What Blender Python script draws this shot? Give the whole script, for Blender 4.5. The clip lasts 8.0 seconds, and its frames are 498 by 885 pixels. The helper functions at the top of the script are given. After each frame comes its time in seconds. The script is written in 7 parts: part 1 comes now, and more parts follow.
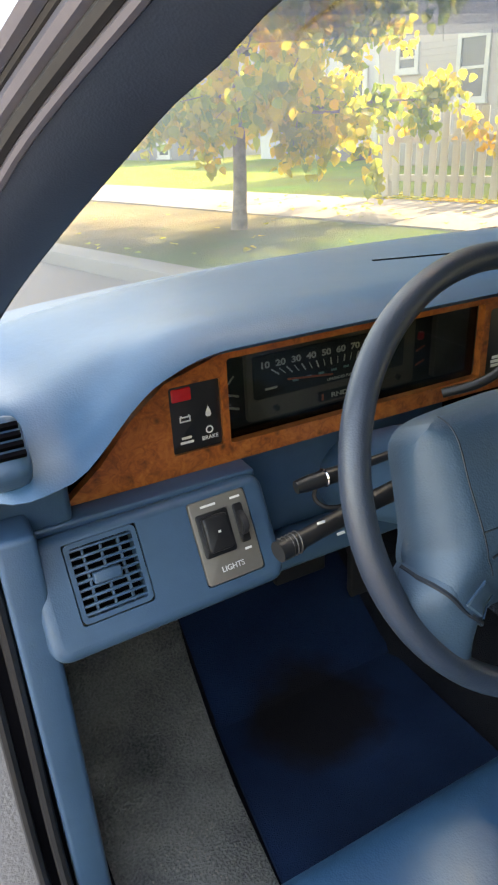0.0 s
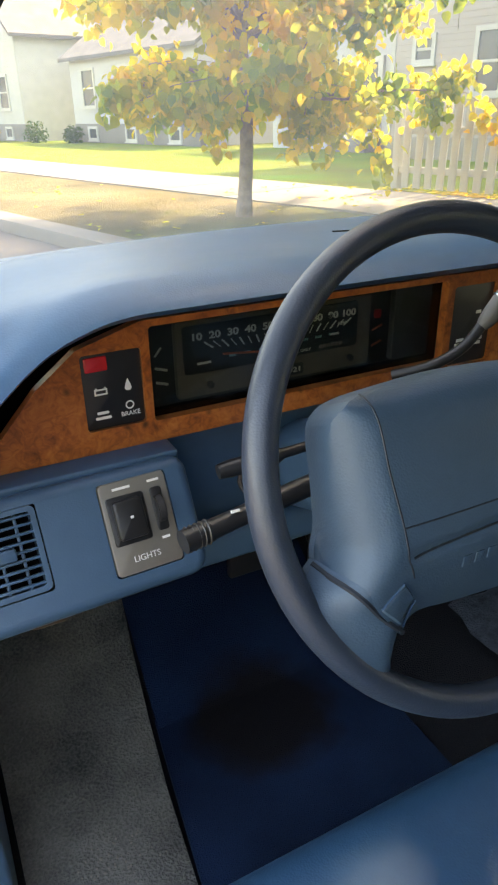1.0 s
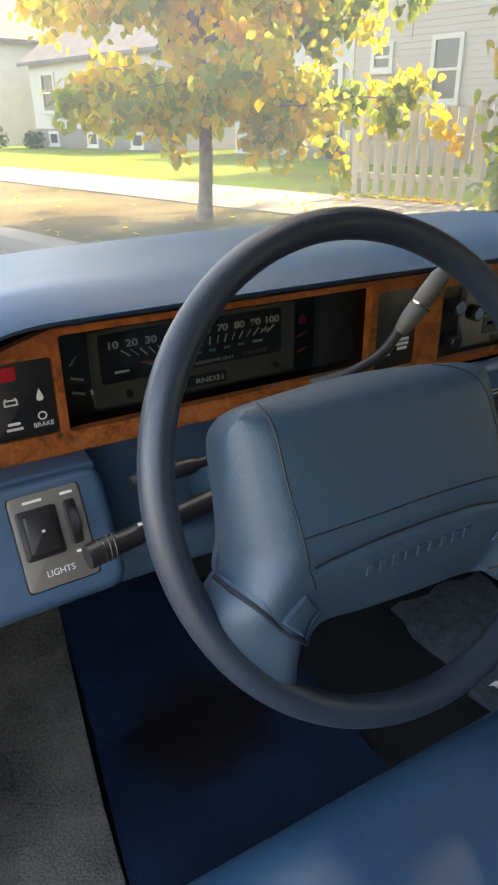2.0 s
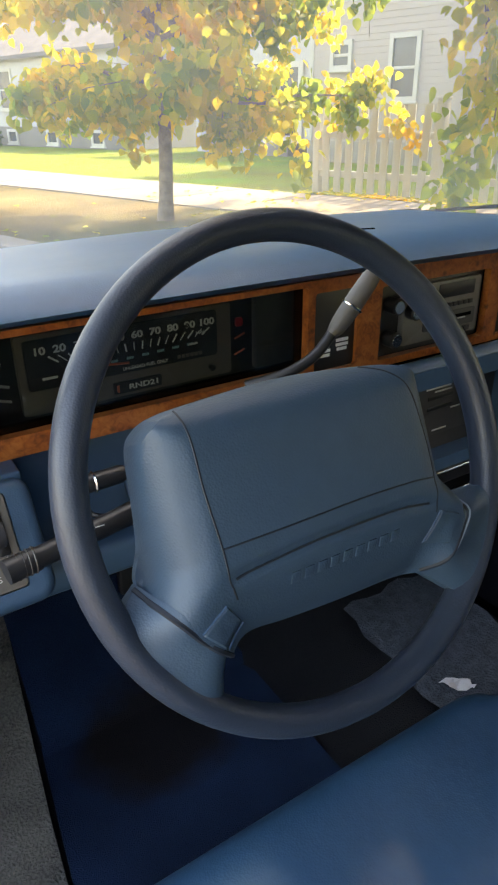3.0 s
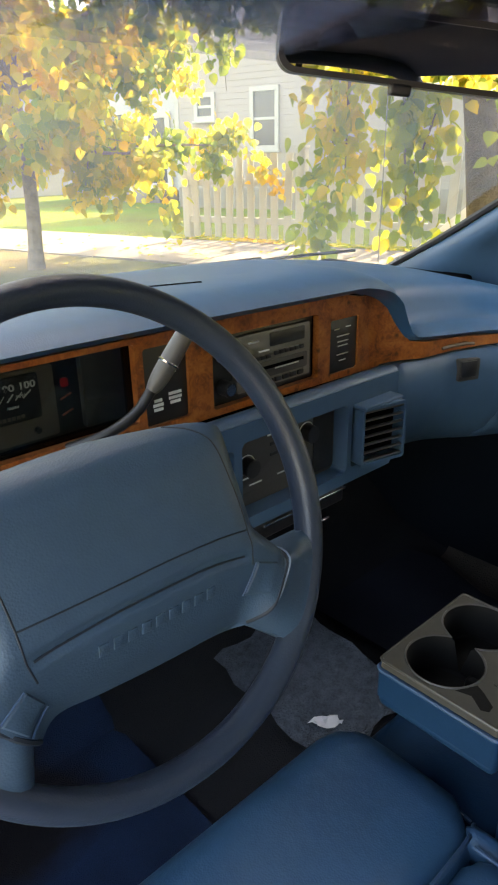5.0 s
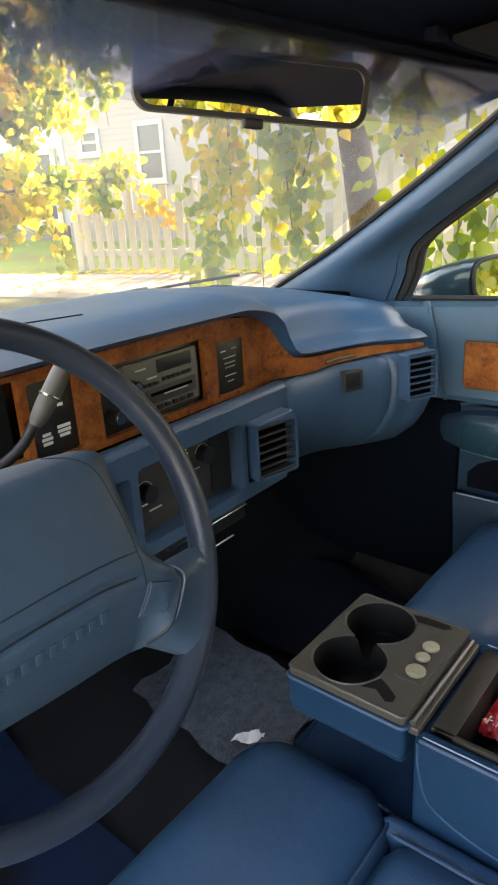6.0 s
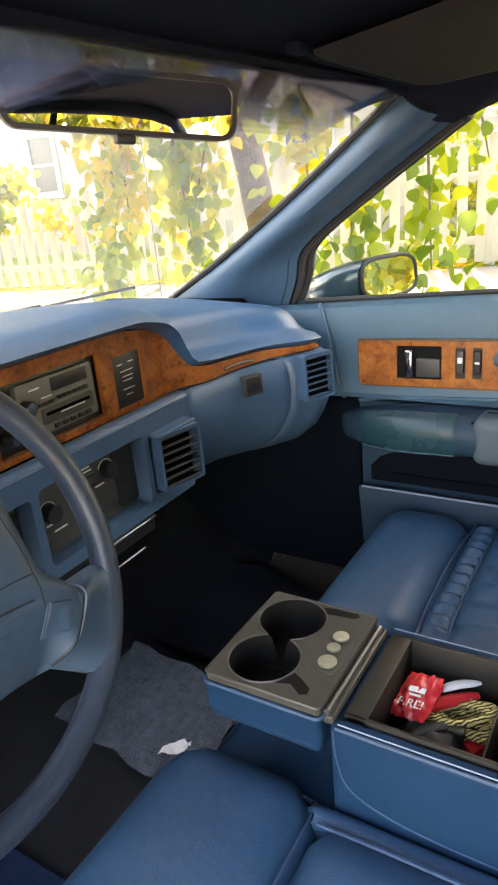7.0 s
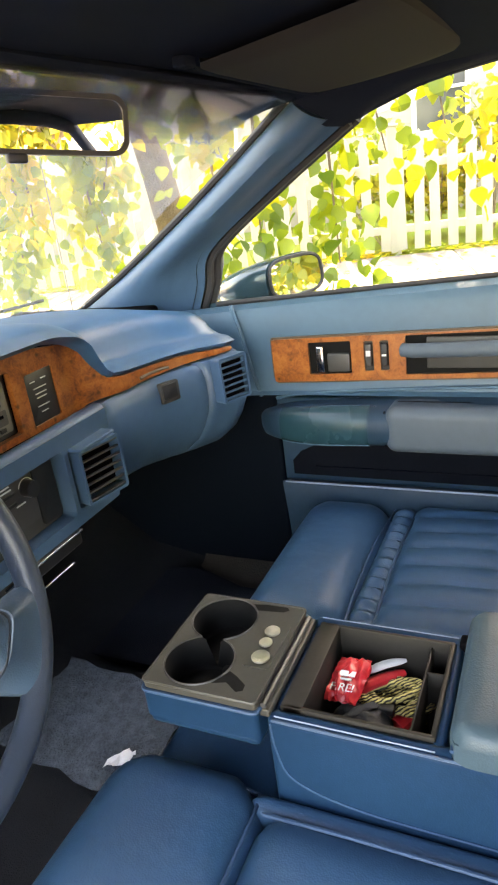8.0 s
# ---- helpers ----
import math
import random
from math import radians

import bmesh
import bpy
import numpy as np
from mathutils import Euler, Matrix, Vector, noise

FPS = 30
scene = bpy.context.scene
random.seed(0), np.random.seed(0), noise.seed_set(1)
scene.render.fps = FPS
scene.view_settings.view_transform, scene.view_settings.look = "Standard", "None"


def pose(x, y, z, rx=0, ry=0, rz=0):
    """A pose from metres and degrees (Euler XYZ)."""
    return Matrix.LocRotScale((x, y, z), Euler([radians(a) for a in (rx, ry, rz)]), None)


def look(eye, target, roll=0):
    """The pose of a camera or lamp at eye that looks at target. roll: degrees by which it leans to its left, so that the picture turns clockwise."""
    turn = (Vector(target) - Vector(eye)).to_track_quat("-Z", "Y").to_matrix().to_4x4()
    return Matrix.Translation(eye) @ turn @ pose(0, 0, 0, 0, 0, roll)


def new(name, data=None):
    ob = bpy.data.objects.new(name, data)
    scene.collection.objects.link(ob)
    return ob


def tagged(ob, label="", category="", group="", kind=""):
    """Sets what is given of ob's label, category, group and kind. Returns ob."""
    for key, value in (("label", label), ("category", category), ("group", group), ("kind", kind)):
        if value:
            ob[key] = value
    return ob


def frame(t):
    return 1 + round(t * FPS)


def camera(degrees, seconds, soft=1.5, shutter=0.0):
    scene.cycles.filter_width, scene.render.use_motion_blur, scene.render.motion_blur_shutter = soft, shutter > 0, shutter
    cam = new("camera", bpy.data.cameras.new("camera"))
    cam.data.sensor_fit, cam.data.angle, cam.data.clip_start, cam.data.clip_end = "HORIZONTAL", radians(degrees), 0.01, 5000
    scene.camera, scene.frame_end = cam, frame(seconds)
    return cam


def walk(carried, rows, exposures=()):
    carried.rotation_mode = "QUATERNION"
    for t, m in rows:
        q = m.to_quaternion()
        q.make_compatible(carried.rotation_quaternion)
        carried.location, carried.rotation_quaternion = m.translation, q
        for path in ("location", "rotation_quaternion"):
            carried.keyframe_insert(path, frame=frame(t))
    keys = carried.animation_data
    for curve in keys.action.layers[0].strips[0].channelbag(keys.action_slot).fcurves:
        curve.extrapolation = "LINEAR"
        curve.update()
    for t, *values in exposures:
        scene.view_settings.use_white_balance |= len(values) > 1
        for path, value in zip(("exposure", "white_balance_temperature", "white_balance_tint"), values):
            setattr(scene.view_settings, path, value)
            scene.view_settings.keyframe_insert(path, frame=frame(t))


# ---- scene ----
cam = camera(40.7, 8.0, soft=2.2)
PATH = [
    (0, (-0.856, 0.466, 1.19), (-0.039, 2.077, 0.331), -3.0),
    (0.5, (-0.802, 0.485, 1.169), (-0.033, 2.131, 0.334), -0.6),
    (1, (-0.758, 0.481, 1.147), (0.044, 2.086, 0.264), -1.0),
    (1.5, (-0.727, 0.47, 1.146), (0.123, 2.057, 0.273), -0.9),
    (3, (-0.669, 0.458, 1.147), (0.294, 1.975, 0.27), -0.6),
    (3.5, (-0.635, 0.443, 1.155), (0.399, 1.933, 0.313), -1.1),
    (4, (-0.608, 0.436, 1.159), (0.514, 1.862, 0.319), -1.2),
    (4.2, (-0.606, 0.436, 1.165), (0.534, 1.863, 0.35), -1.1),
    (5.3, (-0.604, 0.408, 1.16), (0.689, 1.731, 0.401), -1.6),
    (5.5, (-0.598, 0.397, 1.165), (0.736, 1.688, 0.42), -2.2),
    (6, (-0.6, 0.385, 1.161), (0.834, 1.585, 0.45), -3.4),
    (6.5, (-0.593, 0.368, 1.165), (0.912, 1.475, 0.453), -4.8),
    (7, (-0.593, 0.356, 1.163), (0.983, 1.365, 0.456), -5.4),
    (7.5, (-0.593, 0.35, 1.162), (1.023, 1.276, 0.433), -5.9),
    (8, (-0.599, 0.334, 1.177), (1.07, 1.156, 0.443), -7.7),
]
walk(cam, [(t, look(eye, target, roll)) for t, eye, target, roll in PATH], exposures=[(0, 4.02, 10200, 13), (1, 3.87, 10100, 14), (1.5, 3.81, 9900, 16), (3, 3.85, 9900, 16), (4, 3.97, 9900, 14), (5.5, 4.2, 10200, 16), (6, 4.33, 10500, 18), (6.5, 4.69, 10800, 20), (7, 4.89, 11100, 20), (7.5, 5.05, 11300, 19), (8, 5.18, 11500, 18)])

from mathutils.bvhtree import BVHTree

# ---- world and light ----
SUN_AZ, SUN_EL = 70.0, 46.0      # degrees from +y towards +x, and above the horizon
world = bpy.data.worlds.new("world")
scene.world = world
world.use_nodes = True
wn = world.node_tree.nodes
sky = wn.new("ShaderNodeTexSky")
sky.sky_type = "NISHITA"
sky.sun_disc = False
sky.sun_elevation, sky.sun_rotation = radians(SUN_EL), radians(SUN_AZ)
sky.air_density, sky.dust_density = 1.0, 2.0
wn["Background"].inputs["Strength"].default_value = 0.15
world.node_tree.links.new(sky.outputs[0], wn["Background"].inputs["Color"])
sun_data = bpy.data.lights.new("sun", "SUN")
sun_data.energy, sun_data.angle, sun_data.color = 1.5, radians(0.8), (1.0, 0.93, 0.80)
sun = new("sun", sun_data)
sun_to = Vector((math.sin(radians(SUN_AZ)) * math.cos(radians(SUN_EL)), math.cos(radians(SUN_AZ)) * math.cos(radians(SUN_EL)), math.sin(radians(SUN_EL))))
sun.matrix_world = look(sun_to * 30, (0, 0, 0))

# ---- materials ----


def mat(name, color, rough=0.5, metal=0.0, var=0.12, scale=8.0, fine=150.0, bump=0.15, bump_scale=None, dist=0.001, spec=0.5, coat=0.0, tint=None, objrand=0.0):
    """A surface with variation at two scales and fine relief."""
    m = bpy.data.materials.new(name)
    m.use_nodes = True
    nt = m.node_tree
    n, l = nt.nodes, nt.links
    b = n["Principled BSDF"]
    tc = n.new("ShaderNodeTexCoord")
    big = n.new("ShaderNodeTexNoise")
    big.inputs["Scale"].default_value, big.inputs["Detail"].default_value = scale, 5
    small = n.new("ShaderNodeTexNoise")
    small.inputs["Scale"].default_value, small.inputs["Detail"].default_value = fine, 3
    for t in (big, small):
        l.new(tc.outputs["Object"], t.inputs["Vector"])
    mix = n.new("ShaderNodeMath")
    mix.operation = "MULTIPLY_ADD"
    mix.inputs[1].default_value = 0.65
    l.new(big.outputs["Fac"], mix.inputs[0])
    s2 = n.new("ShaderNodeMath")
    s2.operation = "MULTIPLY"
    s2.inputs[1].default_value = 0.35
    l.new(small.outputs["Fac"], s2.inputs[0])
    l.new(s2.outputs[0], mix.inputs[2])
    ramp = n.new("ShaderNodeValToRGB")
    t2 = tint or color
    ramp.color_ramp.elements[0].position, ramp.color_ramp.elements[1].position = 0.3, 0.7
    ramp.color_ramp.elements[0].color = (*[c * (1 - var) for c in color], 1)
    ramp.color_ramp.elements[1].color = (*[min(1, c * (1 + var)) for c in t2], 1)
    fac = mix.outputs[0]
    if objrand:
        oi = n.new("ShaderNodeObjectInfo")
        add = n.new("ShaderNodeMath")
        add.operation = "MULTIPLY_ADD"
        add.inputs[1].default_value = objrand
        l.new(oi.outputs["Random"], add.inputs[0])
        l.new(fac, add.inputs[2])
        sub = n.new("ShaderNodeMath")
        sub.operation = "SUBTRACT"
        sub.inputs[1].default_value = objrand / 2
        l.new(add.outputs[0], sub.inputs[0])
        fac = sub.outputs[0]
    l.new(fac, ramp.inputs[0])
    l.new(ramp.outputs[0], b.inputs["Base Color"])
    rr = n.new("ShaderNodeMapRange")
    rr.inputs[3].default_value, rr.inputs[4].default_value = max(0.02, rough - 0.09), min(1, rough + 0.09)
    l.new(big.outputs["Fac"], rr.inputs[0])
    l.new(rr.outputs[0], b.inputs["Roughness"])
    b.inputs["Metallic"].default_value = metal
    b.inputs["Specular IOR Level"].default_value = spec
    b.inputs["Coat Weight"].default_value = coat
    if bump:
        bt = small
        if bump_scale:
            bt = n.new("ShaderNodeTexNoise")
            bt.inputs["Scale"].default_value, bt.inputs["Detail"].default_value = bump_scale, 4
            l.new(tc.outputs["Object"], bt.inputs["Vector"])
        bn = n.new("ShaderNodeBump")
        bn.inputs["Strength"].default_value, bn.inputs["Distance"].default_value = bump, dist
        l.new(bt.outputs["Fac"], bn.inputs["Height"])
        l.new(bn.outputs[0], b.inputs["Normal"])
    return m


def leather(name, color, rough=0.4, spec=0.5, cell=420.0, bump=0.25, var=0.12, scale=6.0, folds=0.12):
    """Grained vinyl or leather: small rounded cells with soft folds."""
    m = mat(name, color, rough, var=var, scale=scale, fine=60.0, bump=0, spec=spec)
    n, l = m.node_tree.nodes, m.node_tree.links
    tc = n.new("ShaderNodeTexCoord")
    vo = n.new("ShaderNodeTexVoronoi")
    vo.inputs["Scale"].default_value = cell
    fo = n.new("ShaderNodeTexNoise")
    fo.inputs["Scale"].default_value, fo.inputs["Detail"].default_value = 22.0, 2
    for t in (vo, fo):
        l.new(tc.outputs["Object"], t.inputs["Vector"])
    b1 = n.new("ShaderNodeBump")
    b1.inputs["Strength"].default_value, b1.inputs["Distance"].default_value = folds, 0.004
    l.new(fo.outputs["Fac"], b1.inputs["Height"])
    b2 = n.new("ShaderNodeBump")
    b2.inputs["Strength"].default_value, b2.inputs["Distance"].default_value = bump, 0.0008
    l.new(vo.outputs["Distance"], b2.inputs["Height"])
    l.new(b1.outputs[0], b2.inputs["Normal"])
    l.new(b2.outputs[0], n["Principled BSDF"].inputs["Normal"])
    return m


def burl_wood():
    m = bpy.data.materials.new("burl_wood")
    m.use_nodes = True
    n, l = m.node_tree.nodes, m.node_tree.links
    b = n["Principled BSDF"]
    tc = n.new("ShaderNodeTexCoord")
    warp = n.new("ShaderNodeTexNoise")
    warp.inputs["Scale"].default_value, warp.inputs["Detail"].default_value, warp.inputs["Distortion"].default_value = 26.0, 6, 1.4
    l.new(tc.outputs["Object"], warp.inputs["Vector"])
    wave = n.new("ShaderNodeTexNoise")
    wave.inputs["Scale"].default_value, wave.inputs["Detail"].default_value, wave.inputs["Distortion"].default_value = 70.0, 4, 3.0
    l.new(tc.outputs["Object"], wave.inputs["Vector"])
    ramp = n.new("ShaderNodeValToRGB")
    e = ramp.color_ramp.elements
    e[0].position, e[0].color = 0.33, (0.120, 0.028, 0.009, 1)
    e[1].position, e[1].color = 0.66, (0.42, 0.142, 0.040, 1)
    mid = e.new(0.5)
    mid.color = (0.30, 0.084, 0.021, 1)
    mx = n.new("ShaderNodeMix")
    mx.inputs[0].default_value = 0.4
    l.new(warp.outputs["Fac"], mx.inputs[2])
    l.new(wave.outputs["Fac"], mx.inputs[3])
    l.new(mx.outputs[0], ramp.inputs[0])
    eyes = n.new("ShaderNodeTexVoronoi")
    eyes.inputs["Scale"].default_value, eyes.inputs["Randomness"].default_value = 38.0, 1.0
    l.new(tc.outputs["Object"], eyes.inputs["Vector"])
    dot = n.new("ShaderNodeValToRGB")
    dot.color_ramp.elements[0].position, dot.color_ramp.elements[1].position = 0.05, 0.20
    dot.color_ramp.elements[0].color = (0.08, 0.08, 0.08, 1)
    l.new(eyes.outputs["Distance"], dot.inputs[0])
    mul = n.new("ShaderNodeMix")
    mul.data_type, mul.blend_type = "RGBA", "MULTIPLY"
    mul.inputs[0].default_value = 0.8
    l.new(ramp.outputs[0], mul.inputs[6])
    l.new(dot.outputs[0], mul.inputs[7])
    l.new(mul.outputs[2], b.inputs["Base Color"])
    b.inputs["Roughness"].default_value = 0.28
    return m


def carpet(name, color, stain, var=0.35):
    m = mat(name, color, 0.95, var=var, scale=5.0, fine=500.0, bump=0.9, dist=0.004, spec=0.1, tint=stain)
    return m


def glass(name, tint=(1, 1, 1), rough=0.0, haze=0.0):
    m = bpy.data.materials.new(name)
    m.use_nodes = True
    n, l = m.node_tree.nodes, m.node_tree.links
    n.remove(n["Principled BSDF"])
    tr = n.new("ShaderNodeBsdfTransparent")
    tr.inputs[0].default_value = (*tint, 1)
    gl = n.new("ShaderNodeBsdfGlossy")
    gl.inputs["Roughness"].default_value = 0.02 + rough
    lw = n.new("ShaderNodeLayerWeight")
    pw = n.new("ShaderNodeMath")
    pw.operation = "POWER"
    pw.inputs[1].default_value = 5.0
    l.new(lw.outputs["Facing"], pw.inputs[0])
    fr = n.new("ShaderNodeMath")
    fr.operation = "MULTIPLY_ADD"
    fr.inputs[1].default_value, fr.inputs[2].default_value = 0.8, 0.04
    l.new(pw.outputs[0], fr.inputs[0])
    mx = n.new("ShaderNodeMixShader")
    l.new(fr.outputs[0], mx.inputs[0])
    l.new(tr.outputs[0], mx.inputs[1])
    l.new(gl.outputs[0], mx.inputs[2])
    end = mx
    if haze:
        df = n.new("ShaderNodeBsdfTranslucent")
        df.inputs[0].default_value = (0.9, 0.9, 0.9, 1)
        tc = n.new("ShaderNodeTexCoord")
        no = n.new("ShaderNodeTexNoise")
        no.inputs["Scale"].default_value, no.inputs["Detail"].default_value = 3.0, 6
        l.new(tc.outputs["Object"], no.inputs["Vector"])
        k = n.new("ShaderNodeMath")
        k.operation = "MULTIPLY"
        k.inputs[1].default_value = haze * 2
        l.new(no.outputs["Fac"], k.inputs[0])
        m2 = n.new("ShaderNodeMixShader")
        l.new(k.outputs[0], m2.inputs[0])
        l.new(mx.outputs[0], m2.inputs[1])
        l.new(df.outputs[0], m2.inputs[2])
        end = m2
    l.new(end.outputs[0], n["Material Output"].inputs[0])
    return m


def foliage(name, cols, through_light=0.45):
    """Leaves: colour by leaf, lit from both sides."""
    m = bpy.data.materials.new(name)
    m.use_nodes = True
    n, l = m.node_tree.nodes, m.node_tree.links
    n.remove(n["Principled BSDF"])
    geo = n.new("ShaderNodeNewGeometry")
    ramp = n.new("ShaderNodeValToRGB")
    e = ramp.color_ramp.elements
    e[0].position, e[0].color = 0.0, (*cols[0], 1)
    e[1].position, e[1].color = 1.0, (*cols[-1], 1)
    for i, c in enumerate(cols[1:-1], 1):
        k = e.new(i / (len(cols) - 1))
        k.color = (*c, 1)
    tc = n.new("ShaderNodeTexCoord")
    no = n.new("ShaderNodeTexNoise")
    no.inputs["Scale"].default_value, no.inputs["Detail"].default_value = 0.9, 2
    l.new(tc.outputs["Object"], no.inputs["Vector"])
    k = n.new("ShaderNodeMath")
    k.operation = "MULTIPLY_ADD"
    k.inputs[1].default_value, k.inputs[2].default_value = 2.2, -0.94
    l.new(no.outputs["Fac"], k.inputs[0])
    a = n.new("ShaderNodeMath")
    a.operation = "MULTIPLY_ADD"
    a.inputs[1].default_value = 0.55
    l.new(geo.outputs["Random Per Island"], a.inputs[0])
    l.new(k.outputs[0], a.inputs[2])
    l.new(a.outputs[0], ramp.inputs[0])
    df = n.new("ShaderNodeBsdfDiffuse")
    tl = n.new("ShaderNodeBsdfTranslucent")
    gl = n.new("ShaderNodeBsdfGlossy")
    gl.inputs["Roughness"].default_value = 0.4
    l.new(ramp.outputs[0], df.inputs[0])
    l.new(ramp.outputs[0], tl.inputs[0])
    mx = n.new("ShaderNodeMixShader")
    mx.inputs[0].default_value = through_light
    l.new(df.outputs[0], mx.inputs[1])
    l.new(tl.outputs[0], mx.inputs[2])
    m2 = n.new("ShaderNodeMixShader")
    m2.inputs[0].default_value = 0.025
    l.new(mx.outputs[0], m2.inputs[1])
    l.new(gl.outputs[0], m2.inputs[2])
    l.new(m2.outputs[0], n["Material Output"].inputs[0])
    return m


# seat leather darkened: the shade on the console sides is in this colour
CONSOLE = leather("shaded_console_leather", (0.004, 0.027, 0.062), 0.46, spec=0.10, cell=420, folds=0.3)
# console leather lightened to grey-blue: the lid's sheen is in the base colour
LIDPAD = leather("sheen_grey_lid_leather", (0.034, 0.066, 0.086), 0.48, spec=0.35, cell=420, folds=0.25)
GRIP = mat("soft_grey_grip", (0.080, 0.074, 0.068), 0.5, var=0.1)
SEAT = leather("seat_leather", (0.0125, 0.062, 0.126), 0.47, spec=0.42, cell=420, folds=0.5)
# blue pillar trim greyed and darkened: the left pillar's shade is in the colour
SHADETRIM = leather("shaded_pillar_trim", (0.0345, 0.0483, 0.0759), 0.45, cell=600, bump=0.15)
PAD = leather("dash_pad_vinyl", (0.016, 0.080, 0.162), 0.42, spec=0.60, cell=500, bump=0.14)
DOORT = leather("blue_door_trim", (0.036, 0.094, 0.142), 0.42, spec=0.36, cell=600, bump=0.15)
# deep armrest blue; on lower door and pocket it holds their shade
DOORL = leather("deep_shaded_door_moulding", (0.012, 0.036, 0.062), 0.45, spec=0.22, cell=600, bump=0.15)
TEAL = leather("teal_armrest_vinyl", (0.009, 0.042, 0.056), 0.26, spec=0.45, cell=500, bump=0.10)
ARMPAD = leather("grey_armrest_vinyl", (0.064, 0.088, 0.110), 0.5, spec=0.3, cell=500, bump=0.2)
TRIM = leather("blue_trim_plastic", (0.030, 0.076, 0.132), 0.42, spec=0.5, cell=600, bump=0.15)
WHEEL = leather("wheel_rim_leather", (0.0207, 0.0322, 0.0517), 0.40, spec=0.55, cell=550, bump=0.2)
HUB = leather("wheel_pad_vinyl", (0.032, 0.068, 0.107), 0.46, spec=0.45, cell=520, bump=0.24, folds=0.05)
SHELL = mat("painted_door_frame", (0.105, 0.100, 0.120), 0.35, var=0.08, coat=0.3)
PAINT = mat("teal_blue_body_paint", (0.018, 0.055, 0.075), 0.22, var=0.06, coat=0.8, bump=0)
WOOD = burl_wood()
BLACK = mat("black_plastic", (0.012, 0.012, 0.013), 0.38, var=0.2, bump=0.1)
# for black parts and openings; on the firewall it stands for shade
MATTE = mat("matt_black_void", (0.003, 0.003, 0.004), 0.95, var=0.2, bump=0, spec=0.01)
GREY = mat("taupe_grey_plastic", (0.130, 0.120, 0.104), 0.48, var=0.08)
DGREY = mat("dark_grey_plastic", (0.042, 0.040, 0.037), 0.42, var=0.1)
CLUST = mat("cluster_face_grey", (0.125, 0.108, 0.086), 0.5, var=0.08)
WHITE = mat("white_print", (0.62, 0.62, 0.60), 0.5, var=0.05, bump=0)
REDP = mat("red_lens", (0.42, 0.020, 0.025), 0.25, var=0.1, bump=0)
TEALP = mat("teal_print", (0.16, 0.34, 0.36), 0.5, var=0.05, bump=0)
ORANGE = mat("orange_needle", (0.55, 0.12, 0.05), 0.4, var=0.05, bump=0)
CHROME = mat("chrome", (0.72, 0.72, 0.72), 0.12, 1.0, var=0.03, bump=0)
STEEL = mat("dull_coin_metal", (0.62, 0.60, 0.52), 0.38, 1.0, var=0.12, bump=0.3)
RUBBER = mat("black_rubber", (0.016, 0.016, 0.018), 0.6, var=0.2)
# cloth taken near black: shade under the roof is in the base colour
HEADL = mat("shade_dark_headliner_cloth", (0.010, 0.014, 0.023), 0.95, var=0.1, fine=700, bump=0.5, spec=0.05)
# carpet and passenger mat carry the footwell's shade in their base colours
CARPET = carpet("footwell_shade_carpet", (0.0075, 0.0085, 0.011), (0.013, 0.014, 0.017))
MAT_DARK = carpet("footwell_shade_blue_mat", (0.0056, 0.0080, 0.0136), (0.012, 0.015, 0.023))
LINER = mat("brown_black_liner", (0.0192, 0.0168, 0.0144), 0.5, var=0.15, spec=0.2)
SEAM = leather("seat_piping_leather", (0.024, 0.062, 0.118), 0.5, spec=0.22, cell=420)
# near black: the shade inside the map pocket is put into this colour
POCKET = mat("pocket_shade_dark", (0.004, 0.005, 0.008), 0.9, var=0.3, scale=14, spec=0.04)
PILE = mat("lit_tunnel_carpet", (0.050, 0.066, 0.090), 0.95, var=0.35, scale=60, fine=260, bump=1.0, dist=0.008, spec=0.1, tint=(0.066, 0.084, 0.108))
WELL = mat("deep_black_plastic", (0.005, 0.005, 0.005), 0.75, var=0.2, spec=0.12)
# kick panel blue taken near black: the footwell's shade is in the colour
KICKSHADE = mat("footwell_shade_plastic", (0.003, 0.005, 0.008), 0.9, var=0.15, spec=0.02)
DIRTY = mat("dirty_grey_carpet", (0.074, 0.084, 0.088), 0.95, var=0.5, scale=7, fine=260, bump=1.0, dist=0.008, spec=0.1, tint=(0.172, 0.168, 0.152))
BROWNED = mat("brown_soiled_carpet", (0.074, 0.060, 0.052), 0.95, var=0.4, scale=12, fine=260, bump=1.0, dist=0.008, spec=0.1, tint=(0.040, 0.034, 0.031))
TRAYM = mat("olive_grey_tray_plastic", (0.050, 0.047, 0.040), 0.36, var=0.12, spec=0.28)
PALE = mat("pale_blue_thread", (0.20, 0.26, 0.34), 0.7, var=0.1)
MAT_BLUE = carpet("dark_blue_floor_mat", (0.0034, 0.0112, 0.0315), (0.0075, 0.023, 0.062))
GRIT = mat("pale_sand", (0.20, 0.18, 0.15), 0.95, var=0.4)
TAN = mat("tan_plastic", (0.075, 0.042, 0.022), 0.5)
GLASS = glass("car_glass", (0.555, 0.575, 0.545), haze=0.048)
SIDEGLASS = glass("side_glass", (0.68, 0.705, 0.675))
MIRROR = bpy.data.materials.new("mirror_silver")
MIRROR.use_nodes = True
mb = MIRROR.node_tree.nodes["Principled BSDF"]
mb.inputs["Base Color"].default_value, mb.inputs["Metallic"].default_value, mb.inputs["Roughness"].default_value = (0.80, 0.82, 0.82, 1), 1.0, 0.0
FENCE = mat("white_fence_paint", (0.50, 0.485, 0.44), 0.6, var=0.10, scale=3, objrand=0.2)
SIDING = mat("cream_siding", (0.40, 0.352, 0.312), 0.7, var=0.06, scale=0.8, fine=20)
